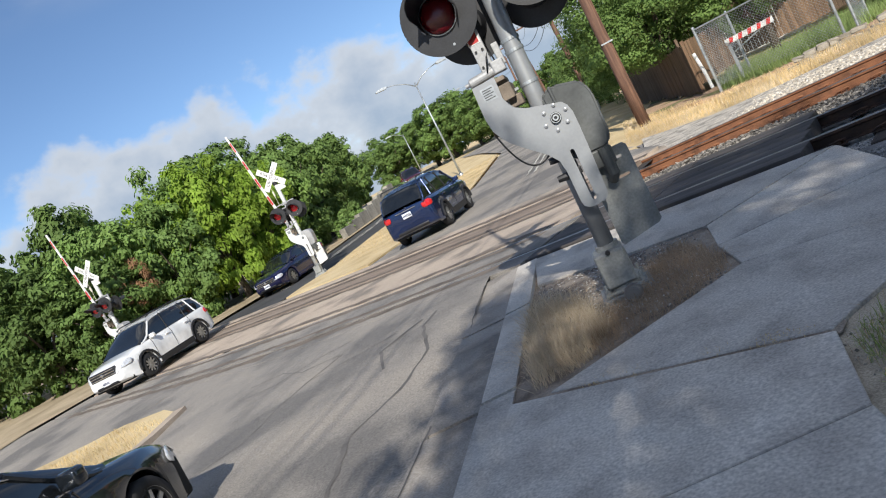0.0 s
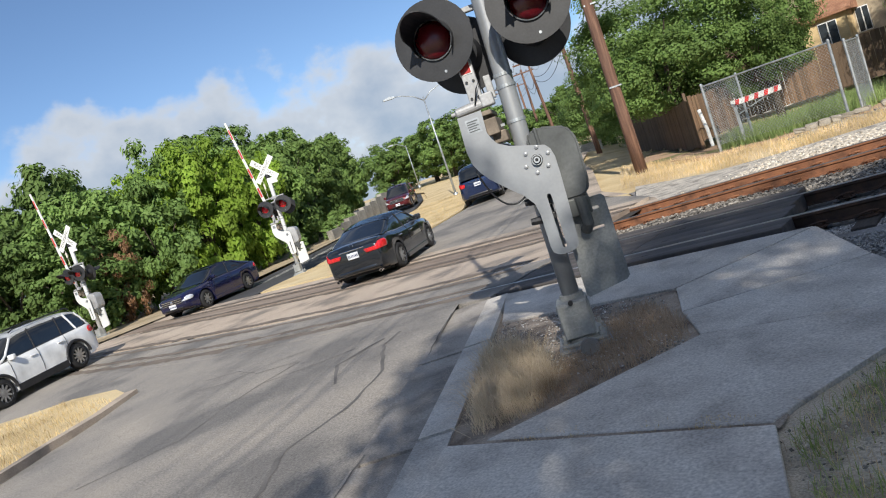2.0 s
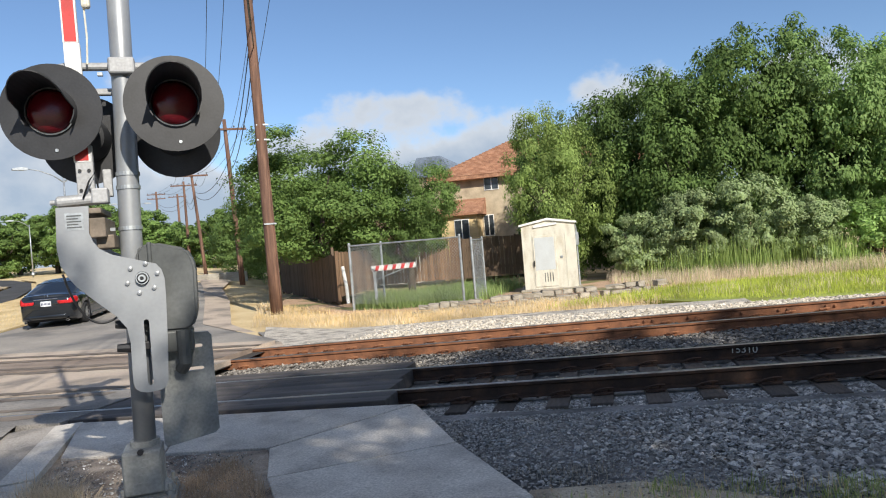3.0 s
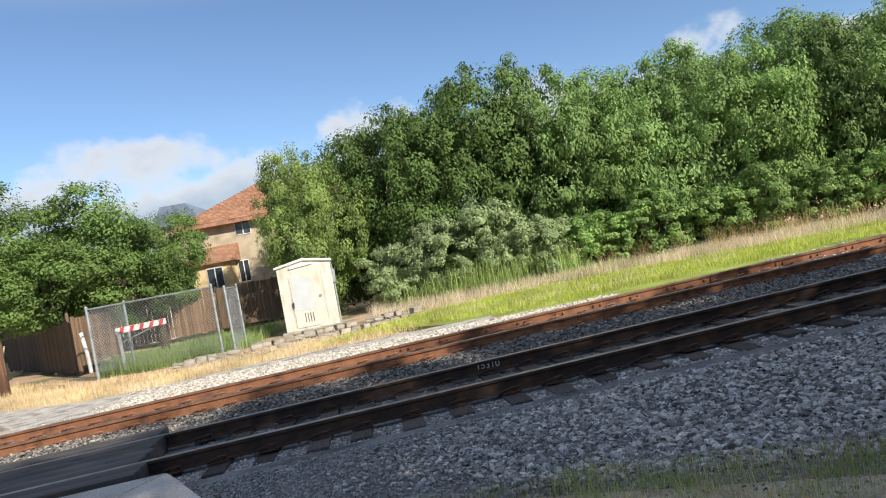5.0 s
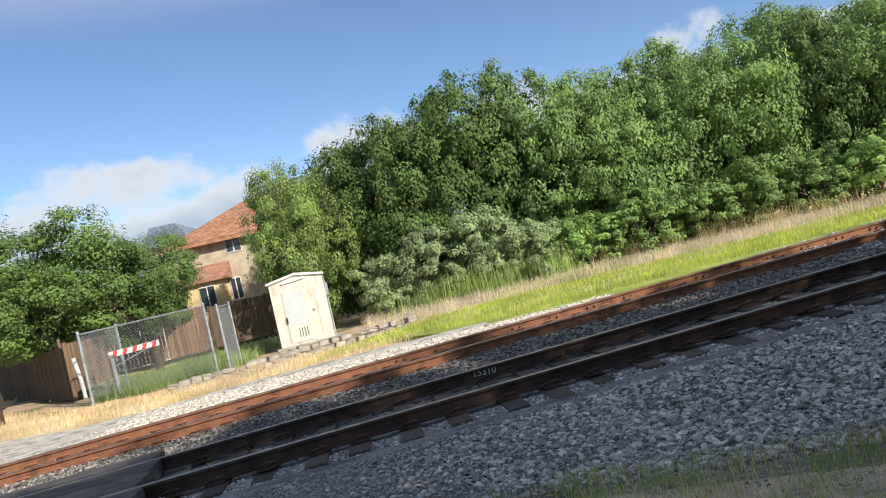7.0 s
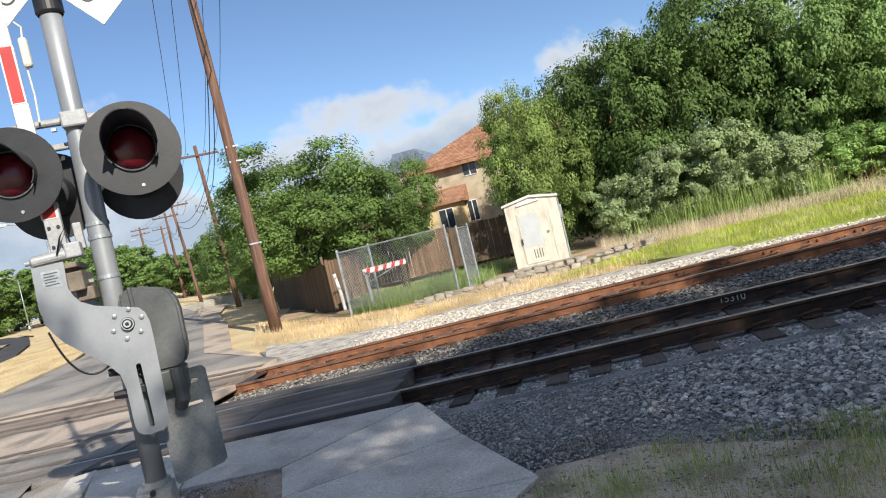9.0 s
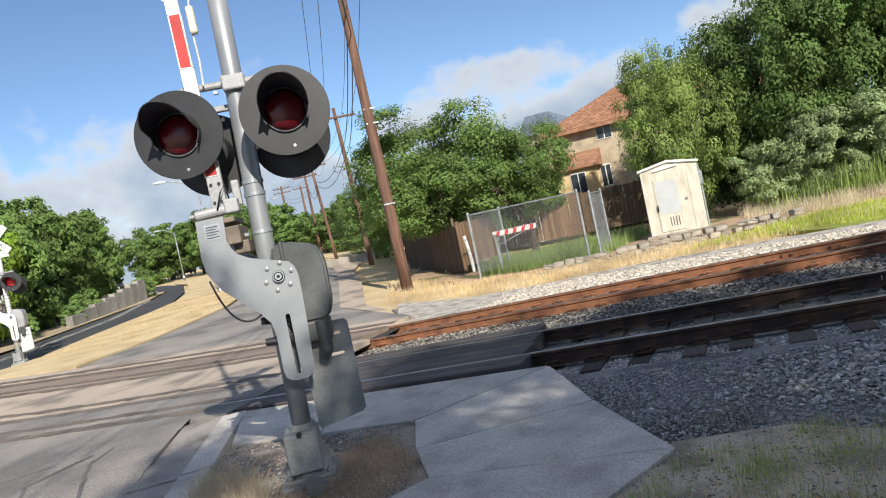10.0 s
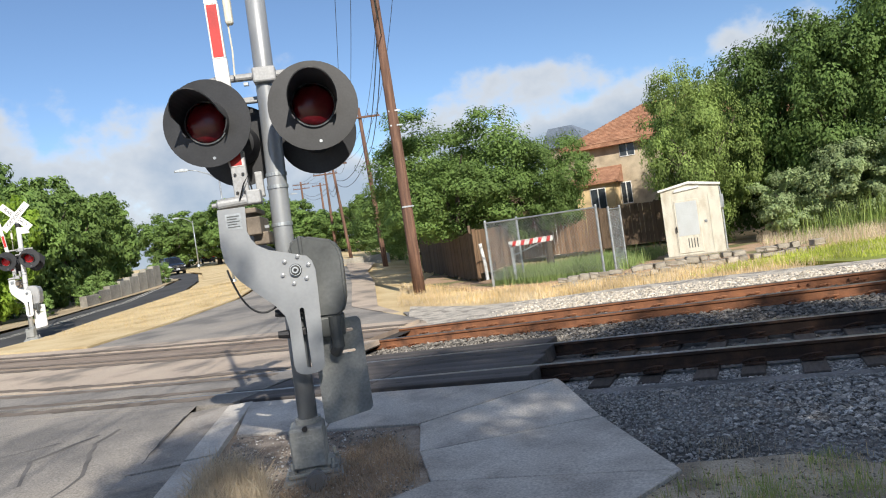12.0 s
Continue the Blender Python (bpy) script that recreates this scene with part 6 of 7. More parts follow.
SEDAN = dict(length=4.85, width=1.82, wheel=0.335, axles=(1.42, -1.36), clear=0.17, deck=[(-2.43, 0.93), (-2.34, 1.04), (-1.7, 1.06), (-1.0, 0.99), (0.6, 0.97), (1.1, 0.95), (1.9, 0.86), (2.3, 0.74), (2.43, 0.58)],
             plan=[(-2.43, 0.82), (-2.3, 0.91), (-1.7, 0.965), (-0.6, 1.0), (1.0, 1.0), (1.7, 0.95), (2.2, 0.83), (2.43, 0.62)], roof=[(-2.0, 1.06), (-1.1, 1.37), (-0.5, 1.45), (0.1, 1.44), (0.45, 1.36), (1.25, 0.95)], roof_skin=(-1.05, 0.4),
             pillars=[(-1.95, -0.95), (1.15, 0.4)], posts=[-0.35], doors=[0.75, -0.32, -1.15], handles=[-0.1, -1.05], mirror=(0.72, 0.98), head=(1.98, 2.3, 0.46, 0.8, 0.56, 0.72), tail=(-2.395, -2.02, 0.34, 0.80, 0.76, 0.96), grille=(0.5, 0.72), plate_z=0.78, spokes=8, chrome=True, exhaust=True, badge_in=0.06)
SUV = dict(length=4.94, width=1.99, wheel=0.375, axles=(1.45, -1.37), clear=0.24, deck=[(-2.47, 1.02), (-2.4, 1.16), (-1.5, 1.15), (0.8, 1.12), (1.3, 1.1), (2.1, 1.0), (2.4, 0.85), (2.47, 0.7)],
           plan=[(-2.47, 0.8), (-2.3, 0.92), (-1.7, 0.98), (1.2, 1.0), (1.9, 0.95), (2.3, 0.84), (2.47, 0.7)], roof=[(-2.42, 1.16), (-2.15, 1.62), (-1.7, 1.73), (-0.5, 1.77), (0.2, 1.74), (0.5, 1.66), (1.4, 1.1)], roof_skin=(-2.05, 0.45),
           pillars=[(-2.38, -2.05), (1.3, 0.45), (-1.75, -1.6)], posts=[-0.1, -1.15], doors=[0.95, -0.05, -1.1], handles=[0.15, -0.9], mirror=(0.85, 1.1), head=(1.98, 2.36, 0.5, 0.86, 0.74, 0.92), tail=(-2.46, -2.08, 0.56, 0.93, 0.88, 1.08), grille=(0.66, 0.92), plate_z=0.9, spokes=10, cladding=True, rails=True)
CROSS = dict(SUV, length=4.6, width=1.84, axles=(1.35, -1.3), wheel=0.35)
COMPACT = dict(SEDAN, length=4.6, width=1.8, axles=(1.38, -1.3), chrome=False, exhaust=False)

black_sedan, black_w = build_car("sedan", "dark metallic blue-black saloon driving away over the crossing", M["p_black"], SEDAN)
white_suv, white_w = build_car("suv", "white family SUV with black cladding crossing the tracks", M["p_white"], SUV)
blue_suv, blue_w = build_car("suv", "dark blue crossover climbing the far road", M["p_blue"], CROSS)
navy_sedan, navy_w = build_car("sedan", "navy blue compact saloon waiting behind the tracks", M["p_navy"], COMPACT)
red_suv, red_w = build_car("suv", "maroon SUV coming down the curving road", M["p_red"], CROSS)
dark_suv, dark_w = build_car("suv", "dark SUV coming down the far road", M["p_black"], CROSS)
# ---- trees ----
def crown_mesh(name, seed, rx, rz, clumps, per, leaf, material, low=-0.55, ragged=0.35):
    """A crown about its own centre: a dozen boughs of uneven size, each a head of leaf clumps, with dark gaps between them."""
    rng = np.random.default_rng(seed)
    heads = 19
    i = np.arange(heads) + 0.5
    up = 1 - 2 * i / heads
    turn = i * 2.39996 + rng.uniform(0, 6.283)
    hd = np.stack([np.cos(turn) * np.sqrt(1 - up * up), np.sin(turn) * np.sqrt(1 - up * up), np.maximum(up, low)], -1) + rng.normal(0, 0.14, (heads, 3))
    hr = rng.uniform(0.33, 0.5, heads)
    hc = hd * (1.0 - hr + ragged * rng.uniform(-0.35, 0.3, heads))[:, None]
    which = rng.choice(heads, clumps, p=hr ** 2 / (hr ** 2).sum())
    d = rng.normal(size=(clumps, 3)) + 0.7 * hd[which] + np.array([0, 0, 0.25])
    d /= np.linalg.norm(d, axis=1, keepdims=True)
    c = hc[which] + d * (hr[which] * rng.uniform(0.7, 1.06, clumps))[:, None]
    inner = rng.random(clumps) < 0.14
    c[inner] = rng.normal(0, 0.3, (int(inner.sum()), 3))
    c[:, 2] = np.maximum(c[:, 2], low - 0.1 * rng.random(clumps))
    c *= np.array([rx, rx, rz])
    size = rng.uniform(0.1, 0.22, clumps) * rx * 0.85
    k = np.repeat(np.arange(clumps), per)
    n = len(k)
    o = rng.normal(size=(n, 3))
    o /= np.linalg.norm(o, axis=1, keepdims=True)
    p = c[k] + o * (rng.random(n) ** 0.4 * size[k])[:, None] * np.array([1.2, 1.2, 0.75])
    # leaves face outwards and up, loosely
    nrm = o + 0.7 * d[k] + np.array([0, 0, 0.45]) + rng.normal(0, 0.36, (n, 3))
    nrm /= np.linalg.norm(nrm, axis=1, keepdims=True)
    t = np.cross(nrm, rng.normal(size=(n, 3)))
    t /= np.linalg.norm(t, axis=1, keepdims=True) + 1e-9
    b = np.cross(nrm, t)
    s = (rng.uniform(0.6, 1.3, n) * leaf)[:, None]
    V = np.stack([p - t * s, p - b * s * 0.55 + nrm * s * 0.12, p + t * s, p + b * s * 0.55 + nrm * s * 0.12], 1)
    me = bpy.data.meshes.new(name)
    me.from_pydata(V.reshape(-1, 3).tolist(), [], (4 * np.arange(n)[:, None] + np.arange(4)[None]).tolist())
    me.materials.append(material)
    return me


def trunk_mesh(seed, h, r, spread, top):
    rng = random.Random(seed)
    bm = bmesh.new()
    lean = rng.uniform(-0.25, 0.25)
    mid = Vector((lean, rng.uniform(-0.2, 0.2), h))
    add_tube(bm, [(0, 0, -0.3), (lean * 0.2, 0, h * 0.35), mid * 0.7, mid], [r * 1.25, r, r * 0.85, r * 0.7], 10)
    for k in range(6):
        a = 2 * math.pi * (k + rng.random() * 0.6) / 6
        e = Vector((math.cos(a) * spread * rng.uniform(0.5, 0.9), math.sin(a) * spread * rng.uniform(0.5, 0.9), h + (top - h) * rng.uniform(0.35, 0.85)))
        s = mid * rng.uniform(0.75, 1.0)
        q = s.lerp(e, 0.5) + Vector((rng.uniform(-0.2, 0.2), rng.uniform(-0.2, 0.2), 0.25))
        add_tube(bm, [s, q, e], [r * 0.5, r * 0.3, r * 0.1], 6)
    me = bpy.data.meshes.new("trunk")
    bm.to_mesh(me)
    bm.free()
    me.materials.append(M["bark"])
    return me


OAK = leaf_mat("oak_leaves", (0.21, 0.32, 0.105), (0.11, 0.18, 0.055), (0.3, 0.41, 0.15), 0.3)
LIME_LEAF = leaf_mat("bright_leaves", (0.25, 0.38, 0.05), (0.15, 0.25, 0.03), (0.36, 0.5, 0.09), 0.35)
GREY_LEAF = leaf_mat("grey_green_leaves", (0.32, 0.41, 0.19), (0.2, 0.28, 0.12), (0.46, 0.53, 0.3), 0.25)
DARK_LEAF = leaf_mat("dark_leaves", (0.125, 0.2, 0.055), (0.07, 0.12, 0.03), (0.19, 0.28, 0.085), 0.25)
OLIVE_LEAF = leaf_mat("olive_leaves", (0.22, 0.3, 0.085), (0.13, 0.19, 0.05), (0.32, 0.4, 0.13), 0.3)
FRESH = leaf_mat("fresh_leaves", (0.255, 0.39, 0.12), (0.14, 0.23, 0.065), (0.36, 0.49, 0.17), 0.32)
WOOD_LEAF = leaf_mat("wood_leaves", (0.165, 0.26, 0.07), (0.09, 0.155, 0.04), (0.24, 0.34, 0.105), 0.25)
DEAD = leaf_mat("dead_leaves", (0.3, 0.17, 0.09), (0.2, 0.1, 0.05), (0.4, 0.25, 0.14), 0.2)

# kinds of tree, all one metre-unit crown of radius 3 and height 6, trunk foot at the origin
KINDS = {}
def tree_kind(key, material, seed, rx=3.0, rz=3.0, cz=3.0, clumps=360, per=110, leaf=0.068, trunk_h=1.6, r=0.2, low=-0.95, ragged=0.3):
    KINDS[key] = [(trunk_mesh(seed * 7 + i, trunk_h, r, rx * 0.8, cz + rz * 0.6), crown_mesh("crown", seed * 13 + i, rx, rz, clumps, per, leaf, material, low, ragged), cz) for i in range(3)]


tree_kind("oak", OAK, 3)
tree_kind("dark", DARK_LEAF, 5)
tree_kind("bright", LIME_LEAF, 7, clumps=200, per=70, leaf=0.125)
tree_kind("far_oak", WOOD_LEAF, 15, clumps=240, per=60, leaf=0.13)
tree_kind("far_dark", DARK_LEAF, 17, clumps=240, per=60, leaf=0.13)
tree_kind("tall", WOOD_LEAF, 19, rz=2.5, cz=3.75, trunk_h=2.0, low=-0.75, ragged=0.3, clumps=330, per=170, leaf=0.055)
tree_kind("fine", OLIVE_LEAF, 23, clumps=280, per=170, leaf=0.055, ragged=0.4)
tree_kind("bush", FRESH, 21, rz=2.8, cz=2.6, trunk_h=0.5, clumps=150, per=70, leaf=0.13)
tree_kind("fresh", FRESH, 9)
tree_kind("dead", DEAD, 27, clumps=120, per=60, leaf=0.11)
tree_kind("grey", GREY_LEAF, 11, rz=2.6, cz=2.5, trunk_h=0.5, low=-0.95, clumps=190, per=110, leaf=0.1)
WORDS = {"dead": "dead brown bush", "fine": "small-leaved green tree with a loose crown", "far_oak": "dense green oak with a rounded uneven crown", "far_dark": "dark evergreen oak with deep shade inside", "tall": "green oak with a raised crown and bare trunk", "bush": "leafy green shrub", "oak": "dense green oak with a rounded uneven crown", "dark": "dark evergreen oak with deep shade inside", "bright": "bright yellow-green broadleaf tree in the sun", "fresh": "fresh green leafy tree with a ragged outline", "grey": "grey-green bushy shrub among dry weeds"}
_count = [0]


def tree(kind, x, y, top, radius, where="", name="tree", z=None, squash=1.0, label=""):
    """Plants a tree of that kind, its crown reaching the height top above the land."""
    i = _count[0]
    _count[0] += 1
    tm, cm, cz = KINDS[kind][i % 3]
    rng = random.Random(i * 31 + 5)
    t = empty(name)
    k = new("trunk", tm)
    k.parent = t
    c = new("crown", cm)
    c.parent = t
    c.location = (0, 0, cz)
    g = ground(x, y) - 0.1 if z is None else z
    hs = (top + 0.1) / (cz + 2.9)
    t.matrix_world = pose(x, y, g, 0, 0, rng.uniform(0, 360)) @ Matrix.Diagonal((radius / 3.1, radius / 3.1 * squash, hs, 1))
    tagged(t, label or (WORDS[kind] + (" " + where if where else "")), "shrub" if name == "shrub" else "tree")
    return t


# behind the line, from the cabin towards the distance
for kind, x, y, top, r in (("fine", -1.6, 30.5, 7.3, 2.2), ("dark", 1.4, 33.5, 8.6, 3.0), ("dark", 3.6, 31.2, 8.0, 3.0), ("dark", 6.4, 32.2, 9.9, 3.5), ("oak", 8.8, 31.2, 8.7, 2.9), ("fresh", 10.9, 31.0, 8.3, 2.8), ("oak", 13.2, 30.9, 8.6, 3.0), ("oak", 15.9, 31.0, 8.5, 3.0), ("fresh", 18.7, 30.8, 8.9, 3.1), ("oak", 21.6, 30.2, 9.2, 3.1), ("fresh", 24.5, 29.2, 9.2, 3.2), ("oak", 27.5, 28.0, 9.4, 3.2), ("oak", 12.5, 35.0, 9.5, 3.8), ("fresh", 17.2, 35.5, 9.7, 4.0), ("oak", 22.5, 35.0, 10.2, 4.2), ("oak", 27.5, 33.0, 10.4, 4.2), ("dark", -1.5, 36, 7.6, 3.0)):
    tree(kind, x, y, top, r, "behind the line")
for x, y, top, r in ((1.4, 28.6, 2.7, 1.5), (3.2, 28.3, 3.4, 1.7), (5.4, 28.2, 3.6, 1.6), (7.2, 28.3, 2.8, 1.5)):
    tree("grey", x, y, top, r, name="shrub")
for kind, x, y, top, r in (("bush", 9.6, 28.2, 2.4, 1.6), ("bush", 11.9, 28.2, 3.0, 1.7), ("bush", 14.3, 28.4, 2.8, 1.7), ("bush", 16.7, 28.2, 3.2, 1.7), ("bush", 19.2, 27.9, 2.8, 1.7), ("bush", 21.6, 27.2, 3.2, 1.7), ("bush", 24.0, 26.4, 3.0, 1.7)):
    tree(kind, x, y, top, r, name="shrub", label="leafy green shrub at the foot of the trees")
# by the utility pole and the houses
for kind, x, y, top, r in (("tall", -11.2, 27.7, 7.2, 3.9), ("tall", -7.7, 28.6, 6.0, 2.3), ("tall", -13.4, 32.8, 6.2, 2.8), ("oak", -19.5, 41.5, 5.2, 3.0), ("fresh", -23.5, 46.5, 5.2, 3.2), ("oak", -27.5, 54, 5.8, 3.4), ("tall", -17.0, 36.6, 5.4, 2.4), ("dark", 3.5, 50, 11, 4)):
    tree(kind, x, y, top, r, "near the houses")
# the wood beyond the opposite lane
for kind, x, y, top, r in (("far_dark", -33.6, 13.4, 5.0, 2.6), ("far_oak", -35.6, 15.6, 7.2, 3.0), ("far_dark", -37.4, 12.0, 6.4, 3.0), ("far_oak", -39.6, 15.6, 8.8, 3.2), ("far_dark", -41.0, 10.6, 7.6, 3.2), ("far_oak", -44.5, 11.5, 9.4, 3.6), ("far_oak", -45, 6.8, 8.2, 3.4), ("far_dark", -49, 7.5, 9.0, 3.8), ("far_oak", -50, 2.0, 8.6, 3.8), ("far_oak", -56, 1.5, 9.5, 4.2), ("far_dark", -33.6, 17.6, 6.8, 2.6),
                            ("bright", -33.8, 20.6, 8.0, 2.7), ("bright", -34.2, 23.6, 7.0, 2.5), ("bright", -35.4, 18.4, 7.4, 2.6), ("far_oak", -37.4, 26.6, 7.8, 2.9), ("far_oak", -39.6, 30.4, 8.0, 3.0), ("far_oak", -41.8, 34.4, 7.8, 3.0), ("far_oak", -44.4, 38.4, 7.6, 3.1), ("far_oak", -47.4, 42.0, 7.4, 3.2), ("far_oak", -39.0, 23.0, 9.4, 3.6), ("far_dark", -43, 29, 9.6, 4.0), ("far_oak", -48, 37, 9, 4.2), ("far_dark", -60, 8, 10, 5), ("far_dark", -64, -3, 10, 5), ("far_oak", -52.5, 46.5, 7.2, 3.4)):
    tree(kind, x, y, top, r, "in the roadside wood")
for x, y, top, r in ((-48.5, 68, 6.5, 3.8), (-53, 71, 7.5, 4.2), (-58, 72, 7.5, 4.2), (-63, 74, 7.0, 4.4), (-44.5, 67, 5.0, 3.2), (-67, 70, 6.4, 4.0), (-72, 78, 8, 5), (-40, 66, 4.6, 3), (-36, 64, 5.4, 3.2), (-80, 72, 8, 5)):
    tree("far_oak", x, y, top, r, "on the far rise")
tree("dead", -33.2, 15.0, 4.4, 1.3, name="shrub", label="small dead brown bush beside the signal")
for x, y, top, r in ((-33.6, 25.4, 1.5, 0.9), (-35.9, 30.4, 1.4, 0.8), (-38.0, 33.2, 1.9, 1.1), (-42.8, 43.0, 1.8, 1.2)):
    tree("bush", x, y, top, r, name="shrub", label="low green shrub on the earth bank by the road")
# the row that shades the pavement and the near track
for kind, x, y, top, r in (("oak", 5.3, -5.2, 8.6, 2.9), ("dark", 9.8, -2.8, 11.0, 3.6), ("oak", 7.5, -4.0, 10.9, 3.0), ("oak", 13.8, -1.8, 11.2, 3.8), ("far_dark", 18.2, -0.6, 10.4, 3.8), ("far_oak", 22.6, 0.2, 9.4, 3.8), ("far_dark", 27.6, 0.6, 8.4, 3.8), ("far_oak", 34, 1.6, 11, 4)):
    tree(kind, x, y, top, r, "shading the pavement")
# ---- poles, lamps, fences and buildings ----
def utility_pole(x, y, z, h, lean=(0, 0), r=0.17, arms=(), label="tall brown timber utility pole", group="utility poles"):
    p = tagged(empty("utility_pole"), label, "utility pole", group)
    b = bmesh.new()
    add_tube(b, [(lean[0] * k / 6, lean[1] * k / 6, -0.4 + (h + 0.4) * k / 6) for k in range(7)], [r * (1.05 - 0.4 * k / 6) for k in range(7)], 14)
    part("shaft", b, M["pole_wood"], p, "", True)
    for za in arms:
        f = za / h
        b = bmesh.new()
        add_box(b, lean[0] * f - 1.2, lean[0] * f + 1.2, lean[1] * f - 0.2, lean[1] * f - 0.08, za - 0.06, za + 0.06, pose(0, 0, 0, 0, 0, 0), 0.01)
        part("crossarm", b, M["pole_wood"], p)
        for dx in (-1.1, -0.5, 0.5, 1.1):
            b = bmesh.new()
            lathe(b, [(0, 0.16), (0.04, 0.14), (0.05, 0.06), (0.02, 0.05), (0.02, 0)], Matrix.Translation((lean[0] * f + dx, lean[1] * f - 0.14, za + 0.06)), 8)
            part("insulator", b, M["dark_gray"], p)
    p.matrix_world = pose(x, y, z, 0, 0, 30)
    return p


p1 = utility_pole(-10.75, 22.45, 0.1, 12.2, (-0.15, -0.2), 0.2, (11.2,), "tall brown timber utility pole beside the line")
for z in (2.6, 5.4, 5.9):
    b = bmesh.new()
    add_box(b, -0.2, 0.2, -0.24, -0.17, z, z + 0.05)
    part("strap", b, M["galv"], p1)
b = bmesh.new()
add_tube(b, [(0.15, -0.16, 0.2), (0.12, -0.17, 3), (0.08, -0.2, 6)], 0.02, 6)
part("conduit", b, M["pole_wood"], p1)
utility_pole(-20.9, 39.2, 0.3, 9.6, (-0.3, 0), 0.16, (9.0,), "brown timber utility pole leaning beside the far road")
utility_pole(-30.3, 51.1, 1.0, 7.8, (-0.5, 0), 0.14, (7.4,), "thin timber utility pole far up the road")
utility_pole(-39.1, 63.2, 1.4, 8.2, (0, 0), 0.15, (7.8,), "pale timber utility pole far up the road")
utility_pole(-60.7, 91, 2.5, 9.6, (0, 0), 0.2, (9.2, 8.6), "red-brown utility pole on the horizon")
utility_pole(-58.7, 93, 2.5, 9.2, (0, 0), 0.2, (8.8,), "red-brown utility pole on the horizon")


def wire(points, r=0.011, sag=0.4):
    b = bmesh.new()
    full = []
    for a, c in zip(points, points[1:]):
        a, c = Vector(a), Vector(c)
        for k in range(13):
            t = k / 12
            q = a.lerp(c, t)
            q.z -= sag * 4 * t * (1 - t)
            full.append(q)
    full = [q for i, q in enumerate(full) if i == 0 or (q - full[i - 1]).length > 0.01]
    add_tube(b, full, r, 5)
    return tagged(mesh_ob("overhead_wire", b, M["trim"]), "black overhead wire slung between timber poles", "wire", "overhead wires")


for k, (dx, dz) in enumerate(((-1.1, 0.2), (-0.5, 0.25), (0.5, 0.15), (1.1, 0.2), (0.1, -2.2), (0.15, -2.8))):
    c, s = math.cos(radians(30)), math.sin(radians(30))
    wire([(6.5 + dx * c, -14 + dx * s, 12.6 + dz), (-10.9 + dx * c, 22.3 + dx * s, 11.4 + dz), (-21.2 + dx * c, 39.0 + dx * s, 9.4 + dz * 0.9), (-30.7 + dx * c, 50.9 + dx * s, 8.5 + dz * 0.6), (-39.1 + dx * c, 63.2 + dx * s, 9.3 + dz * 0.6), (-60.7 + dx * c, 91 + dx * s, 11.8 + dz * 0.6)], 0.012 if k < 4 else 0.02, 0.35 + 0.1 * k)


def street_lamp(x, y, z, h, arms, reach=1.8, yaw=0, label="tall grey street lamp with two curved arms"):
    p = tagged(empty("street_lamp"), label, "street lamp", "street lamps")
    b = bmesh.new()
    add_tube(b, [(0, 0, -0.2), (0, 0, h * 0.5), (0, 0, h)], [0.08, 0.06, 0.045], 12)
    part("pole", b, M["galv"], p, "", True)
    b = bmesh.new()
    lathe(b, [(0, 0.25), (0.14, 0.25), (0.2, 0), (0, 0)], None, 12)
    part("base", b, M["galv"], p)
    for s in arms:
        b = bmesh.new()
        add_tube(b, [(0, 0, h - 0.25), (s * reach * 0.3, 0, h + 0.15), (s * reach * 0.7, 0, h + 0.42), (s * reach, 0, h + 0.5)], [0.04, 0.035, 0.028, 0.025], 8)
        arm = part("arm", b, M["galv"], p, "", True)
        b = bmesh.new()
        add_prism(b, [(s * reach, h + 0.45), (s * (reach + 0.15), h + 0.42), (s * (reach + 0.75), h + 0.44), (s * (reach + 0.75), h + 0.52), (s * (reach + 0.3), h + 0.6), (s * reach, h + 0.56)], -0.13, 0.13)
        part("lamp_head", b, M["galv"], arm)
    p.matrix_world = pose(x, y, z, 0, 0, yaw)
    return p


street_lamp(-29.4, 35.5, 0.45, 6.6, (-1, 1), 1.75, 50)
street_lamp(-59.5, 66.2, 1.9, 5.3, (-1,), 1.4, 50, "grey street lamp with a single arm on the far rise")
street_lamp(-52.0, 73, 2.0, 6.5, (-1, 1), 1.5, 50, "grey street lamp among the far trees")


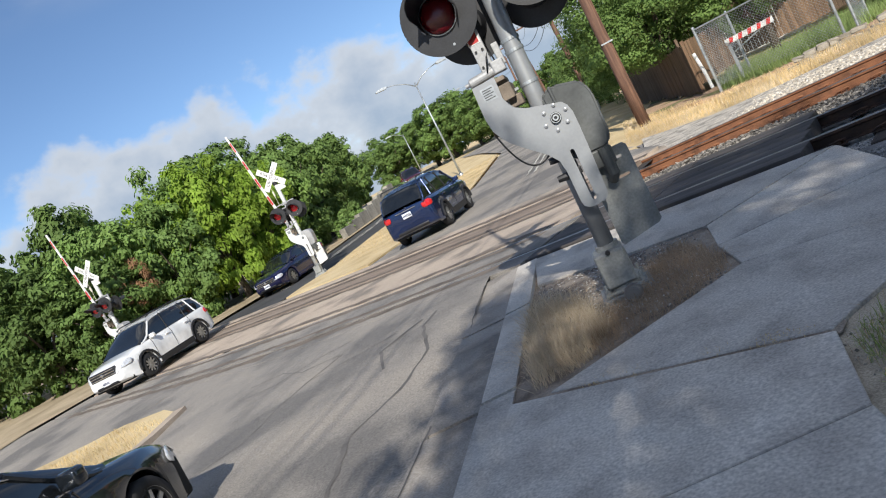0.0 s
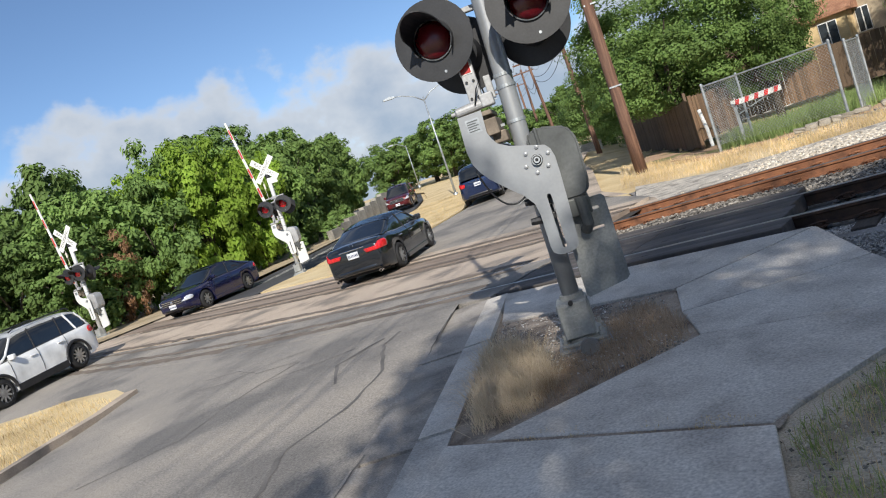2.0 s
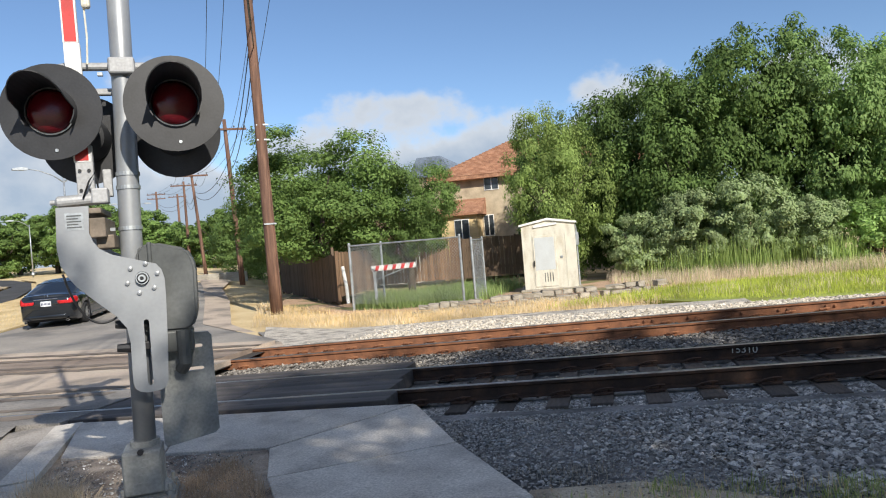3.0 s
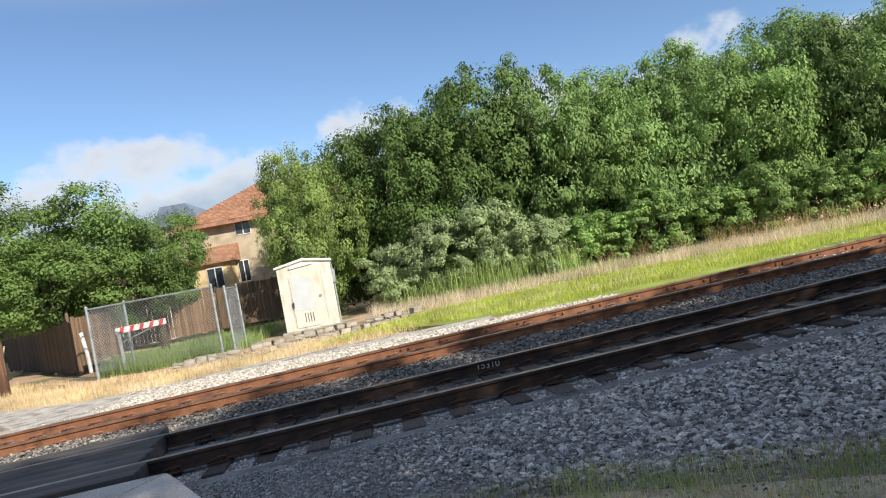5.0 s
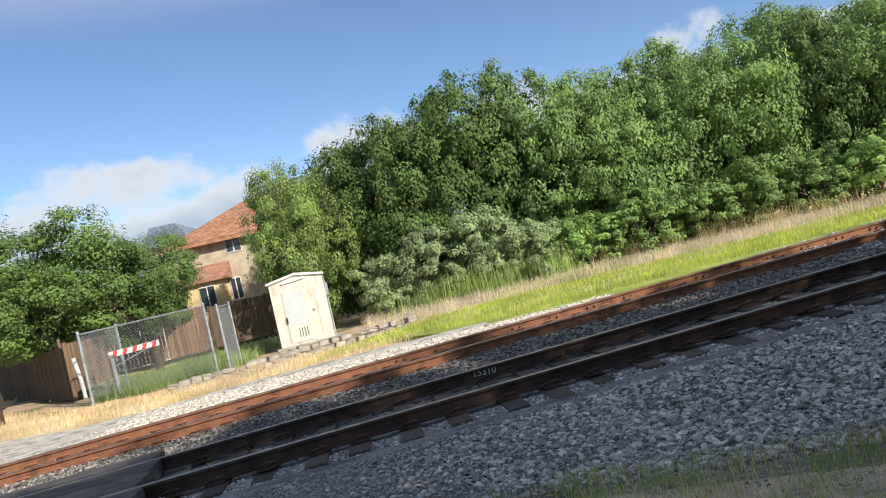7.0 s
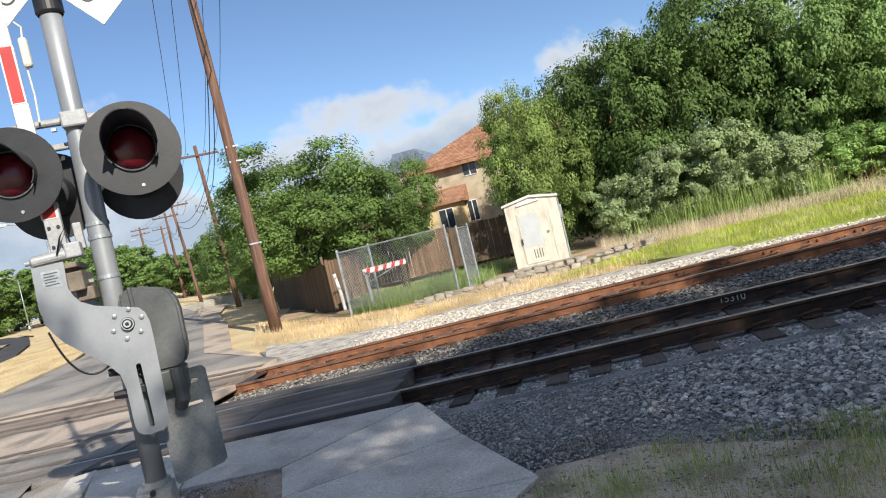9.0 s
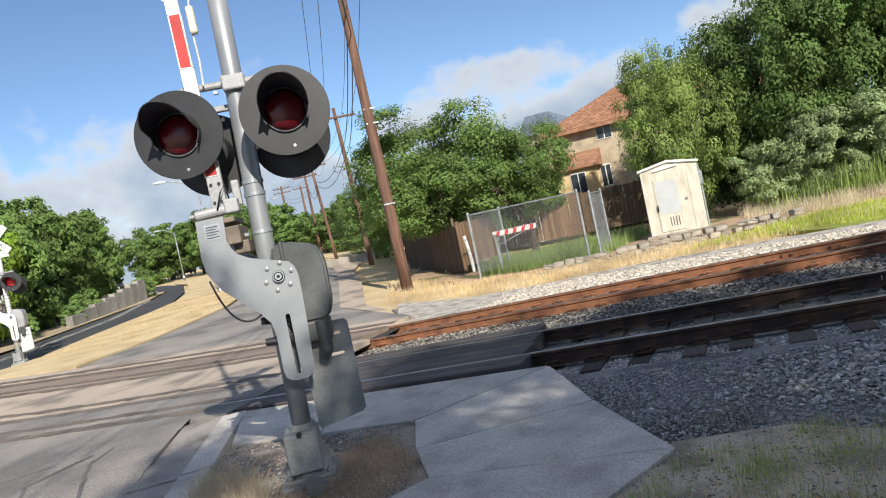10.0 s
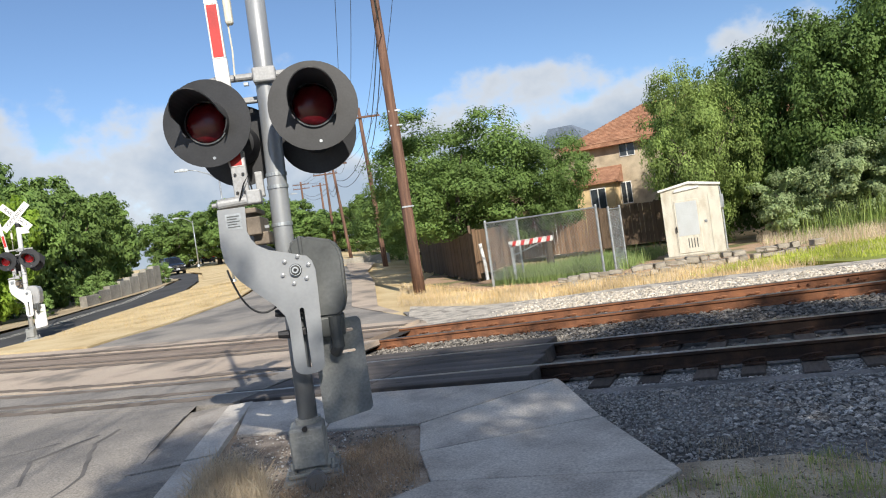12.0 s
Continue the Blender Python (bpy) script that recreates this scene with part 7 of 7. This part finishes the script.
# ---- signal cabin ----
def build_cabin():
    c = tagged(empty("equipment_cabin"), "cream-painted steel signal cabin with rust streaks on a gravel pad", "cabin")
    w, d, h = 0.93, 0.95, 2.3
    b = bmesh.new()
    add_box(b, -w, w, -d, d, 0.06, h, bevel=0.012)
    part("shell", b, M["cream"], c)
    b = bmesh.new()
    add_prism(b, [(-w - 0.07, h - 0.02), (-w - 0.07, h + 0.05), (0, h + 0.23), (w + 0.07, h + 0.05), (w + 0.07, h - 0.02), (0, h + 0.15)], -d - 0.07, d + 0.07)
    part("roof", b, M["white"], c, "shallow pitched white sheet roof")
    b = bmesh.new()
    add_prism(b, [(-w, h - 0.01), (0, h + 0.15), (w, h - 0.01)], -d + 0.002, d - 0.002)
    part("gable", b, M["cream"], c)
    b = bmesh.new()
    add_prism(b, [(-0.5, h - 0.09), (-0.48, h - 0.02), (0.3, h + 0.05), (0.32, h - 0.02)], -d - 0.05, -d - 0.004)
    part("hood", b, M["white"], c)
    b = bmesh.new()
    add_box(b, -0.55, 0.24, -d - 0.03, -d - 0.003, 0.14, 1.92, bevel=0.008)
    door = part("door", b, M["cream"], c, "cream steel door with a pale panel")
    b = bmesh.new()
    add_box(b, -0.5, 0.18, -d - 0.036, -d - 0.028, 0.72, 1.86, bevel=0.004)
    part("door_panel", b, mat("pale_blue_panel", (0.55, 0.58, 0.58), 0.6, scale=3, fine=60, bump=0.1, dark=(0.51, 0.53, 0.52), light=(0.58, 0.61, 0.61)), door, "pale blue-grey panel")
    b = bmesh.new()
    add_box(b, -0.56, -0.52, -d - 0.075, -d - 0.03, 0.86, 1.06, bevel=0.008)
    part("door_handle", b, M["trim"], door, "dark latch handle")
    for k in range(4):
        b = bmesh.new()
        add_box(b, -0.22 + 0.09 * k, -0.19 + 0.09 * k, -d - 0.034, -d - 0.028, 0.3, 0.62)
        part("vent_slot", b, M["dark_gray"], door)
    for xx in (-0.57, 0.25, 0.58):
        b = bmesh.new()
        add_box(b, xx - 0.012, xx + 0.012, -d - 0.012, -d - 0.003, 0.1, 2.05)
        part("seam", b, M["cream"], c)
    b = bmesh.new()
    add_box(b, 0.38, 0.46, -d - 0.03, -d - 0.003, 1.1, 1.18, bevel=0.006)
    part("padlock_hasp", b, M["galv"], c)
    b = bmesh.new()
    add_tube(b, [(w + 0.05, -d + 0.25, 0.1), (w + 0.05, -d + 0.25, 2.0), (w + 0.03, -d + 0.22, 2.2), (w - 0.05, -d + 0.15, 2.3)], 0.03, 8)
    add_box(b, w, w + 0.12, -d + 0.15, -d + 0.4, 1.5, 1.95, bevel=0.01)
    part("conduit", b, M["galv"], c)
    b = bmesh.new()
    add_box(b, -w - 0.15, w + 0.15, -d - 0.15, d + 0.15, -0.25, 0.06, bevel=0.02)
    part("pad", b, M["stone"], c, "low concrete pad")
    c.matrix_world = pose(-1.9, 26.55, -0.32, 0, 0, 5)


build_cabin()


def stone_edging():
    e = tagged(empty("stone_edging"), "broken limestone edging wall below the signal cabin", kind="structure")
    rng = random.Random(4)
    shapes = []
    for i in range(5):
        b = bmesh.new()
        add_box(b, -0.24, 0.24, -0.15, 0.15, -0.1, 0.1, bevel=0.03)
        for v in b.verts:
            v.co += Vector((rng.uniform(-0.03, 0.03), rng.uniform(-0.03, 0.03), rng.uniform(-0.025, 0.025)))
        o = mesh_ob("block_source", b, M["stone"])
        shapes.append(o.data)
        bpy.data.objects.remove(o)
    a, z = Vector((-5.4, 20.6, 0)), Vector((1.8, 22.5, 0))
    for row, hi in ((0, -0.06), (1, 0.1)):
        n = 24
        for i in range(n):
            if row and rng.random() < 0.2:
                continue
            p = a.lerp(z, (i + 0.5 * row + rng.uniform(-0.1, 0.1)) / n)
            s = new("stone", rng.choice(shapes))
            s.parent = e
            s.matrix_basis = pose(p.x, p.y + 0.25 * row, ground(p.x, p.y) - 0.02 + hi, rng.uniform(-6, 6), rng.uniform(-6, 6), 14 + rng.uniform(-14, 14)) @ Matrix.Diagonal((rng.uniform(0.45, 0.85), rng.uniform(0.7, 1.1), rng.uniform(0.55, 0.9), 1))


stone_edging()


# ---- wire fence and barricade ----
def chain_fence(a, c, h, label, posts=2):
    f = tagged(empty("chain_link_fence"), label, "fence")
    a, c = Vector(a), Vector(c)
    L = (c - a).length
    yaw = math.degrees(math.atan2(c.y - a.y, c.x - a.x))
    for i in range(posts):
        b = bmesh.new()
        x = L * i / (posts - 1)
        add_tube(b, [(x, 0, -0.2), (x, 0, h + 0.06)], 0.04, 10)
        lathe(b, [(0, 0.03), (0.03, 0.02), (0.042, 0), (0.042, -0.04)], Matrix.Translation((x, 0, h + 0.07)), 10)
        part("post", b, M["galv"], f)
    b = bmesh.new()
    add_tube(b, [(0, 0, h), (L, 0, h)], 0.025, 8)
    part("top_rail", b, M["galv"], f)
    b = bmesh.new()
    sp, r = 0.1, 0.0035
    k = -h
    while k < L:
        for up in (1, -1):
            x0, x1 = k, k + h
            z0, z1 = (0, h) if up > 0 else (h, 0)
            ta, tb = max(0, (0 - x0) / h), min(1, (L - x0) / h)
            if tb > ta:
                p, q = Vector((x0 + h * ta, 0.01 * up, z0 + (z1 - z0) * ta)), Vector((x0 + h * tb, 0.01 * up, z0 + (z1 - z0) * tb))
                add_tube(b, [p, q], r, 3, False)
        k += sp
    part("wire_mesh", b, M["galv"], f, "diamond wire mesh")
    f.matrix_world = pose(a.x, a.y, a.z, 0, 0, yaw)
    return f


chain_fence((-8.05, 22.5, -0.15), (-4.25, 22.0, -0.25), 1.92, "galvanised chain-link fence panel beside the line")
chain_fence((-8.05, 22.55, -0.15), (-7.5, 24.2, -0.1), 1.92, "short return of chain-link fence")
chain_fence((-3.95, 22.35, -0.25), (-4.0, 24.6, -0.2), 1.9, "chain-link gate leaf standing open")


def barricade():
    f = tagged(empty("barricade"), "white barrier board with red stripes on a grey post", "barricade")
    b = bmesh.new()
    add_box(b, 0, 1.5, -0.02, 0.02, 1.0, 1.18, bevel=0.008)
    part("board", b, mat("chalky_white_board", (0.62, 0.62, 0.6), 0.7, scale=5, fine=60, bump=0.1), f)
    for k in range(5):
        b = bmesh.new()
        x = 0.1 + 0.29 * k
        add_prism(b, [(x, 1.005), (x + 0.12, 1.005), (x + 0.18, 1.175), (x + 0.06, 1.175)], -0.024, -0.0205)
        part("stripe", b, M["red"], f, "red diagonal stripe")
    for x in (0.08,):
        b = bmesh.new()
        add_box(b, x - 0.05, x + 0.05, 0.02, 0.1, -0.15, 1.15, bevel=0.008)
        part("post", b, M["galv"], f)
    b = bmesh.new()
    add_tube(b, [(0.1, 0.06, 0.7), (1.1, 0.05, 1.0)], 0.02, 6)
    part("strut", b, M["galv"], f)
    f.matrix_world = pose(-7.6, 23.35, -0.14, 0, -1, 16)


barricade()


def board_fence(a, c, h, label, scallop=0.0, material=None, step=0.15):
    f = tagged(empty("wooden_fence"), label, "fence", "wooden fences")
    a, c = Vector(a), Vector(c)
    L = (c - a).length
    yaw = math.degrees(math.atan2(c.y - a.y, c.x - a.x))
    b = bmesh.new()
    add_box(b, -step * 0.47, step * 0.47, -0.012, 0.012, 0, h, bevel=0.004)
    o = mesh_ob("board_source", b, material or M["fence_wood"])
    me = o.data
    bpy.data.objects.remove(o)
    rng = random.Random(int(L * 100))
    n = int(L / step)
    for i in range(n):
        s = new("board", me)
        s.parent = f
        drop = -scallop * math.sin(math.pi * ((i * step) % 2.4) / 2.4)
        s.matrix_basis = pose(i * step + step / 2, rng.uniform(-0.008, 0.008), drop + rng.uniform(-0.015, 0.015) + (c.z - a.z) * i / n, 0, rng.uniform(-0.7, 0.7), 0)
    for z in (0.4, h - 0.4):
        b = bmesh.new()
        add_box(b, 0, L, 0.014, 0.06, z - 0.045, z + 0.045)
        part("rail", b, material or M["fence_wood"], f)
    x = 0
    while x <= L:
        b = bmesh.new()
        add_box(b, x - 0.05, x + 0.05, 0.02, 0.12, -0.2, h + 0.05, bevel=0.006)
        part("post", b, material or M["fence_wood"], f)
        x += 2.4
    f.matrix_world = pose(a.x, a.y, a.z, 0, 0, yaw)
    return f


# Darker than fence_wood: the oak's shade on the boards is in this colour.
DARK_WOOD = mat("shaded_boards", (0.13, 0.09, 0.06), 0.9, scale=3, fine=40, bump=0.5, stretch=(5, 5, 0.5), objrand=0.2)
board_fence((-15.6, 33.2, 0.0), (-9.35, 24.75, -0.2), 1.75, "dark board fence with a scalloped top, shade put into its colour", 0.15, DARK_WOOD, 0.14)
board_fence((-9.3, 24.75, 0.0), (-9.0, 28.0, 0.0), 1.6, "orange-brown timber end of the board fence", 0, M["fence_wood"], 0.14)
board_fence((-10.8, 30.7, 0.0), (-6.2, 31.9, 0.0), 1.85, "brown weathered board fence behind the yard")
board_fence((-6.2, 31.9, 0.0), (-3.2, 32.4, 0.0), 1.75, "dark red-brown board fence with gaps", 0, DARK_WOOD, 0.17)
b = bmesh.new()
add_tube(b, [(0, 0, -0.1), (0.02, 0, 0.5), (-0.02, 0, 1.2)], 0.06, 10)
tagged(mesh_ob("marker_post", b, M["white"]), "white plastic marker post beside the fence", "post").matrix_world = pose(-8.75, 23.9, -0.1, 0, -4, 0)


# ---- houses ----
def wall_window(parent, x, z, w, h, y, label="dark sliding window with a white frame"):
    b = bmesh.new()
    add_box(b, x - w / 2, x + w / 2, y - 0.04, y + 0.02, z, z + h, bevel=0.01)
    fr = part("window_frame", b, M["white"], parent, label)
    for s in (-1, 1):
        b = bmesh.new()
        cx = x + s * w / 4
        add_box(b, cx - w / 4 + 0.035, cx + w / 4 - 0.025, y - 0.05, y - 0.03, z + 0.05, z + h - 0.05)
        part("pane", b, M["window"], fr)


def build_house():
    h = tagged(empty("house"), "two-storey tan stucco house with a terracotta tiled roof", "house")
    b = bmesh.new()
    add_box(b, -9.35, 2.5, 42.0, 50, -0.5, 5.5)
    part("wall", b, M["stucco"], h)
    x0, x1, y0, y1, e, ri = -9.9, 3.0, 41.45, 50.55, 5.42, 7.75
    b = bmesh.new()
    A = [(x0, y0, e), (x1, y0, e), (x1, y1, e), (x0, y1, e)]
    R = [(x0 + 4.4, (y0 + y1) / 2, ri), (x1 - 4.4, (y0 + y1) / 2, ri)]
    va = [b.verts.new(p) for p in A]
    vb = [b.verts.new((p[0], p[1], e - 0.22)) for p in A]
    vr = [b.verts.new(p) for p in R]
    b.faces.new((va[0], va[1], vr[1], vr[0])), b.faces.new((va[1], va[2], vr[1])), b.faces.new((va[2], va[3], vr[0], vr[1])), b.faces.new((va[3], va[0], vr[0]))
    for k in range(4):
        b.faces.new((va[k], va[(k + 1) % 4], vb[(k + 1) % 4], vb[k]))
    b.faces.new(vb[::-1])
    roof = part("roof", b, M["tile_roof"], h, "terracotta roof tiles")
    # courses of tiles on the slopes that are seen
    sl = math.hypot(ri - e, (y1 - y0) / 2)
    for side in (0, 1):
        for k in range(24):
            t = k / 24
            b = bmesh.new()
            if side == 0:
                xa, xb = x0 + 4.4 * t, x1 - 4.4 * t
                yy, zz = y0 + (y1 - y0) / 2 * t, e + (ri - e) * t
                add_box(b, xa, xb, yy - 0.02, yy + 0.16, zz, zz + 0.03)
            else:
                ya, yb = y0 + (y1 - y0) / 2 * t, y1 - (y1 - y0) / 2 * t
                xx, zz = x0 + 4.4 * t, e + (ri - e) * t
                add_box(b, xx - 0.02, xx + 0.16, ya, yb, zz, zz + 0.03)
            part("tile_course", b, M["tile_roof"], roof)
    wall_window(h, -6.2, 4.5, 0.85, 0.75, 42.0)
    wall_window(h, -1.5, 4.4, 1.2, 1.0, 42.0)
    wall_window(h, -6.5, 1.85, 0.6, 1.25, 42.0)
    b = bmesh.new()
    add_box(b, -9.0, -6.9, 40.4, 41.98, -0.5, 3.15)
    bay = part("bay", b, M["stucco_y"], h, "warm yellow stucco bay")
    wall_window(h, -7.8, 1.5, 0.85, 1.4, 40.4)
    b = bmesh.new()
    add_prism(b, [(40.1, 3.12), (40.1, 3.25), (41.99, 4.1), (41.99, 3.12)], -9.3, -6.6, "x")
    part("bay_roof", b, M["tile_roof"], h, "small terracotta roof over the bay")
    # flat dark panel on the wall, standing in for a recess's shade
    b = bmesh.new()
    add_box(b, -9.75, -9.1, 41.9, 41.97, 1.2, 3.0)
    part("recess_shade_panel", b, M["window"], h)
    h.matrix_world = pose(0, 0, 0)
    g = tagged(empty("house"), "low pale house with a brown sloping roof behind the fence", "house")
    b = bmesh.new()
    add_box(b, -17, -10.6, 41, 47, -0.5, 2.6)
    part("wall", b, M["white"], g)
    b = bmesh.new()
    add_prism(b, [(40.3, 2.0), (40.3, 2.15), (44, 3.6), (47.6, 2.15), (47.6, 2.0)], -17.6, -10.3, "x")
    part("roof", b, M["pole_wood"], g, "brown sheet roof")
    b = bmesh.new()
    add_box(b, -14.6, -13.2, 40.9, 40.99, 0.3, 2.0)
    part("garage_door", b, M["stucco_y"], g, "yellow garage door")
    f = tagged(empty("house"), "distant house with a blue-grey roof", "house")
    b = bmesh.new()
    add_box(b, -15.6, -12.3, 60, 68, 0, 7.4)
    part("wall", b, M["stucco"], f)
    b = bmesh.new()
    add_prism(b, [(-15.9, 7.3), (-15.0, 8.95), (-13.0, 8.95), (-12.0, 7.3)], 59.5, 68.5, "y")
    part("roof", b, M["slate_roof"], f, "blue-grey shingled gable")


build_house()


# ---- walls and signs in the distance ----
def retaining_wall():
    e = tagged(empty("retaining_wall"), "weathered grey stone retaining wall along the curving lane", kind="structure")
    pts = [(-34.6, 29.0), (-36.3, 32.2), (-38.0, 35.4), (-39.8, 38.6), (-41.6, 41.8)]
    k = 0
    for (ax, ay), (bx, by) in zip(pts, pts[1:]):
        d = math.hypot(bx - ax, by - ay)
        yaw = math.degrees(math.atan2(by - ay, bx - ax))
        for j in range(2):
            t = (j + 0.5) / 2
            x, y = ax + (bx - ax) * t, ay + (by - ay) * t
            b = bmesh.new()
            hh = 0.6 + 0.13 * k
            add_box(b, -d / 4 + 0.01, d / 4 - 0.01, -0.2, 0.2, -0.3, hh, bevel=0.03)
            s = part("wall_block", b, M["stone_gray"], e)
            s.matrix_basis = pose(x, y, ground(x, y), 0, 0, yaw)
            k += 1


M["stone_gray"] = mat("grey_stone_wall", (0.34, 0.32, 0.275), 0.95, scale=0.9, fine=14, bump=0.5, bump_dist=0.02, dark=(0.2, 0.185, 0.16), light=(0.44, 0.42, 0.37), stain=0.7, objrand=0.15)
retaining_wall()
b = bmesh.new()
add_box(b, -1.9, 1.9, -0.15, 0.15, -0.2, 0.75, bevel=0.03)
tagged(mesh_ob("low_wall", b, M["stone_gray"]), "low grey concrete wall beside the far road", "wall").matrix_world = pose(-24.6, 42.8, 0.15, 0, 0, 28)
sg = tagged(empty("sign_gantry"), "blue highway signs on a steel gantry far away", "road sign")
b = bmesh.new()
add_tube(b, [(-3, 0, -8), (-3, 0, 2.2)], 0.15, 8)
part("post", b, M["galv"], sg)
b = bmesh.new()
add_tube(b, [(-3, 0, 1.6), (4, 0, 1.6)], 0.12, 8)
part("beam", b, M["galv"], sg)
for x in (-1.6, 1.2):
    b = bmesh.new()
    add_box(b, x - 1.2, x + 1.2, -0.2, -0.12, -0.2, 1.5, bevel=0.03)
    part("panel", b, mat("blue_sign", (0.05, 0.2, 0.5), 0.5, scale=3, bump=0.0), sg, "blue sign panel")
sg.matrix_world = pose(-86.5, 96.0, 7.2, 0, 0, 42)
# ---- what moves ----
def path_pose(points, s):
    """A pose s metres along a polyline, heading along it, on the road."""
    P = [Vector((*p, 0)) for p in points]
    for a, b in zip(P, P[1:]):
        d = (b - a).length
        if s <= d or b is P[-1]:
            return a + (b - a).normalized() * s, (b - a).normalized()
        s -= d


def drive(car, wheels, points, start, speeds, radius, seconds=12.0, step=0.1):
    """Keys a car along a path. speeds: rows of time and metres a second."""
    rows, s, t, spin = [], start, 0.0, [[] for _ in wheels]
    base = [w.matrix_basis.copy() for w in wheels]
    n = round(seconds * 30)
    every = max(1, round(step * 30))
    for i in range(n + 1):
        t = i / 30
        v = curve_at(speeds, t)
        if i % every == 0 or i == n:
            p, _ = path_pose(points, s)
            f, _ = path_pose(points, s + 1.4)
            r, _ = path_pose(points, max(0.0, s - 1.4))
            zf, zr = road_h(f.x, f.y), road_h(r.x, r.y)
            d = f - r
            yaw, pitch = math.degrees(math.atan2(d.y, d.x)), -math.degrees(math.atan2(zf - zr, d.length))
            c = (f + r) / 2
            rows.append((t, pose(c.x, c.y, (zf + zr) / 2 + 0.015, 0, pitch, yaw)))
        if i % 1 == 0 and (v > 0.05 or i in (0, n)):
            for k, b in enumerate(base):
                spin[k].append((t, b @ pose(0, 0, 0, 0, math.degrees(s / radius), 0)))
        s += v / 30
    walk(car, rows)
    for w, rr in zip(wheels, spin):
        if len(rr) > 1:
            walk(w, rr)


def motions():
    out = [(-1.35, -8.85), (-6.65, -0.02), (-8.35, 2.55), (-11.3, 7.0), (-13.6, 11.2), (-15.9, 16.3), (-19.6, 25.2), (-27, 38), (-36, 50), (-52, 66), (-75, 84), (-120, 110)]
    drive(black_sedan, black_w, out, 9.8, [(0, 7.8), (0.5, 8.2), (1.5, 8.6), (12, 9.3)], 0.335)
    drive(blue_suv, blue_w, out, 29.8, [(0, 4.6), (1.5, 6.0), (3, 8), (5, 10.5), (12, 10.5)], 0.36)
    back = [(-32.0, 30.6), (-28.9, 22.1), (-26.8, 16.6), (-24.9, 11.1), (-23.5, 7.8), (-22.2, 5.0), (-21.6, 0.0), (-18, -8), (-10, -30)]
    drive(white_suv, white_w, back, 21.6, [(0, 2.0), (2.2, 2.4), (4, 5), (6, 8), (12, 0.0)], 0.375)
    drive(navy_sedan, navy_w, back, 12.0, [(0, 2.2), (3, 2.5), (5, 5), (7, 7), (12, 0.0)], 0.335)
    near = [(-60, 60.5), (-46.5, 50.0), (-40, 43.0), (-35.6, 37), (-32.0, 30.6), (-28.9, 22.1), (-26.8, 16.6), (-24.9, 11.1), (-23.5, 7.8), (-22.2, 5.0), (-21.6, 0.0), (-18, -8), (-10, -30)]
    drive(red_suv, red_w, near, 17.2, [(0, 8), (2.2, 8), (4, 3), (6, 3), (8, 5), (12, 5)], 0.36)
    come = [(-95, 80), (-66, 64.5), (-53.5, 56.4), (-44, 47.6), (-37.5, 38.5), (-31, 28)]
    drive(dark_suv, dark_w, come, 6.0, [(0, 0.0), (7.5, 0.0), (8.5, 10), (12, 10)], 0.36)


motions()
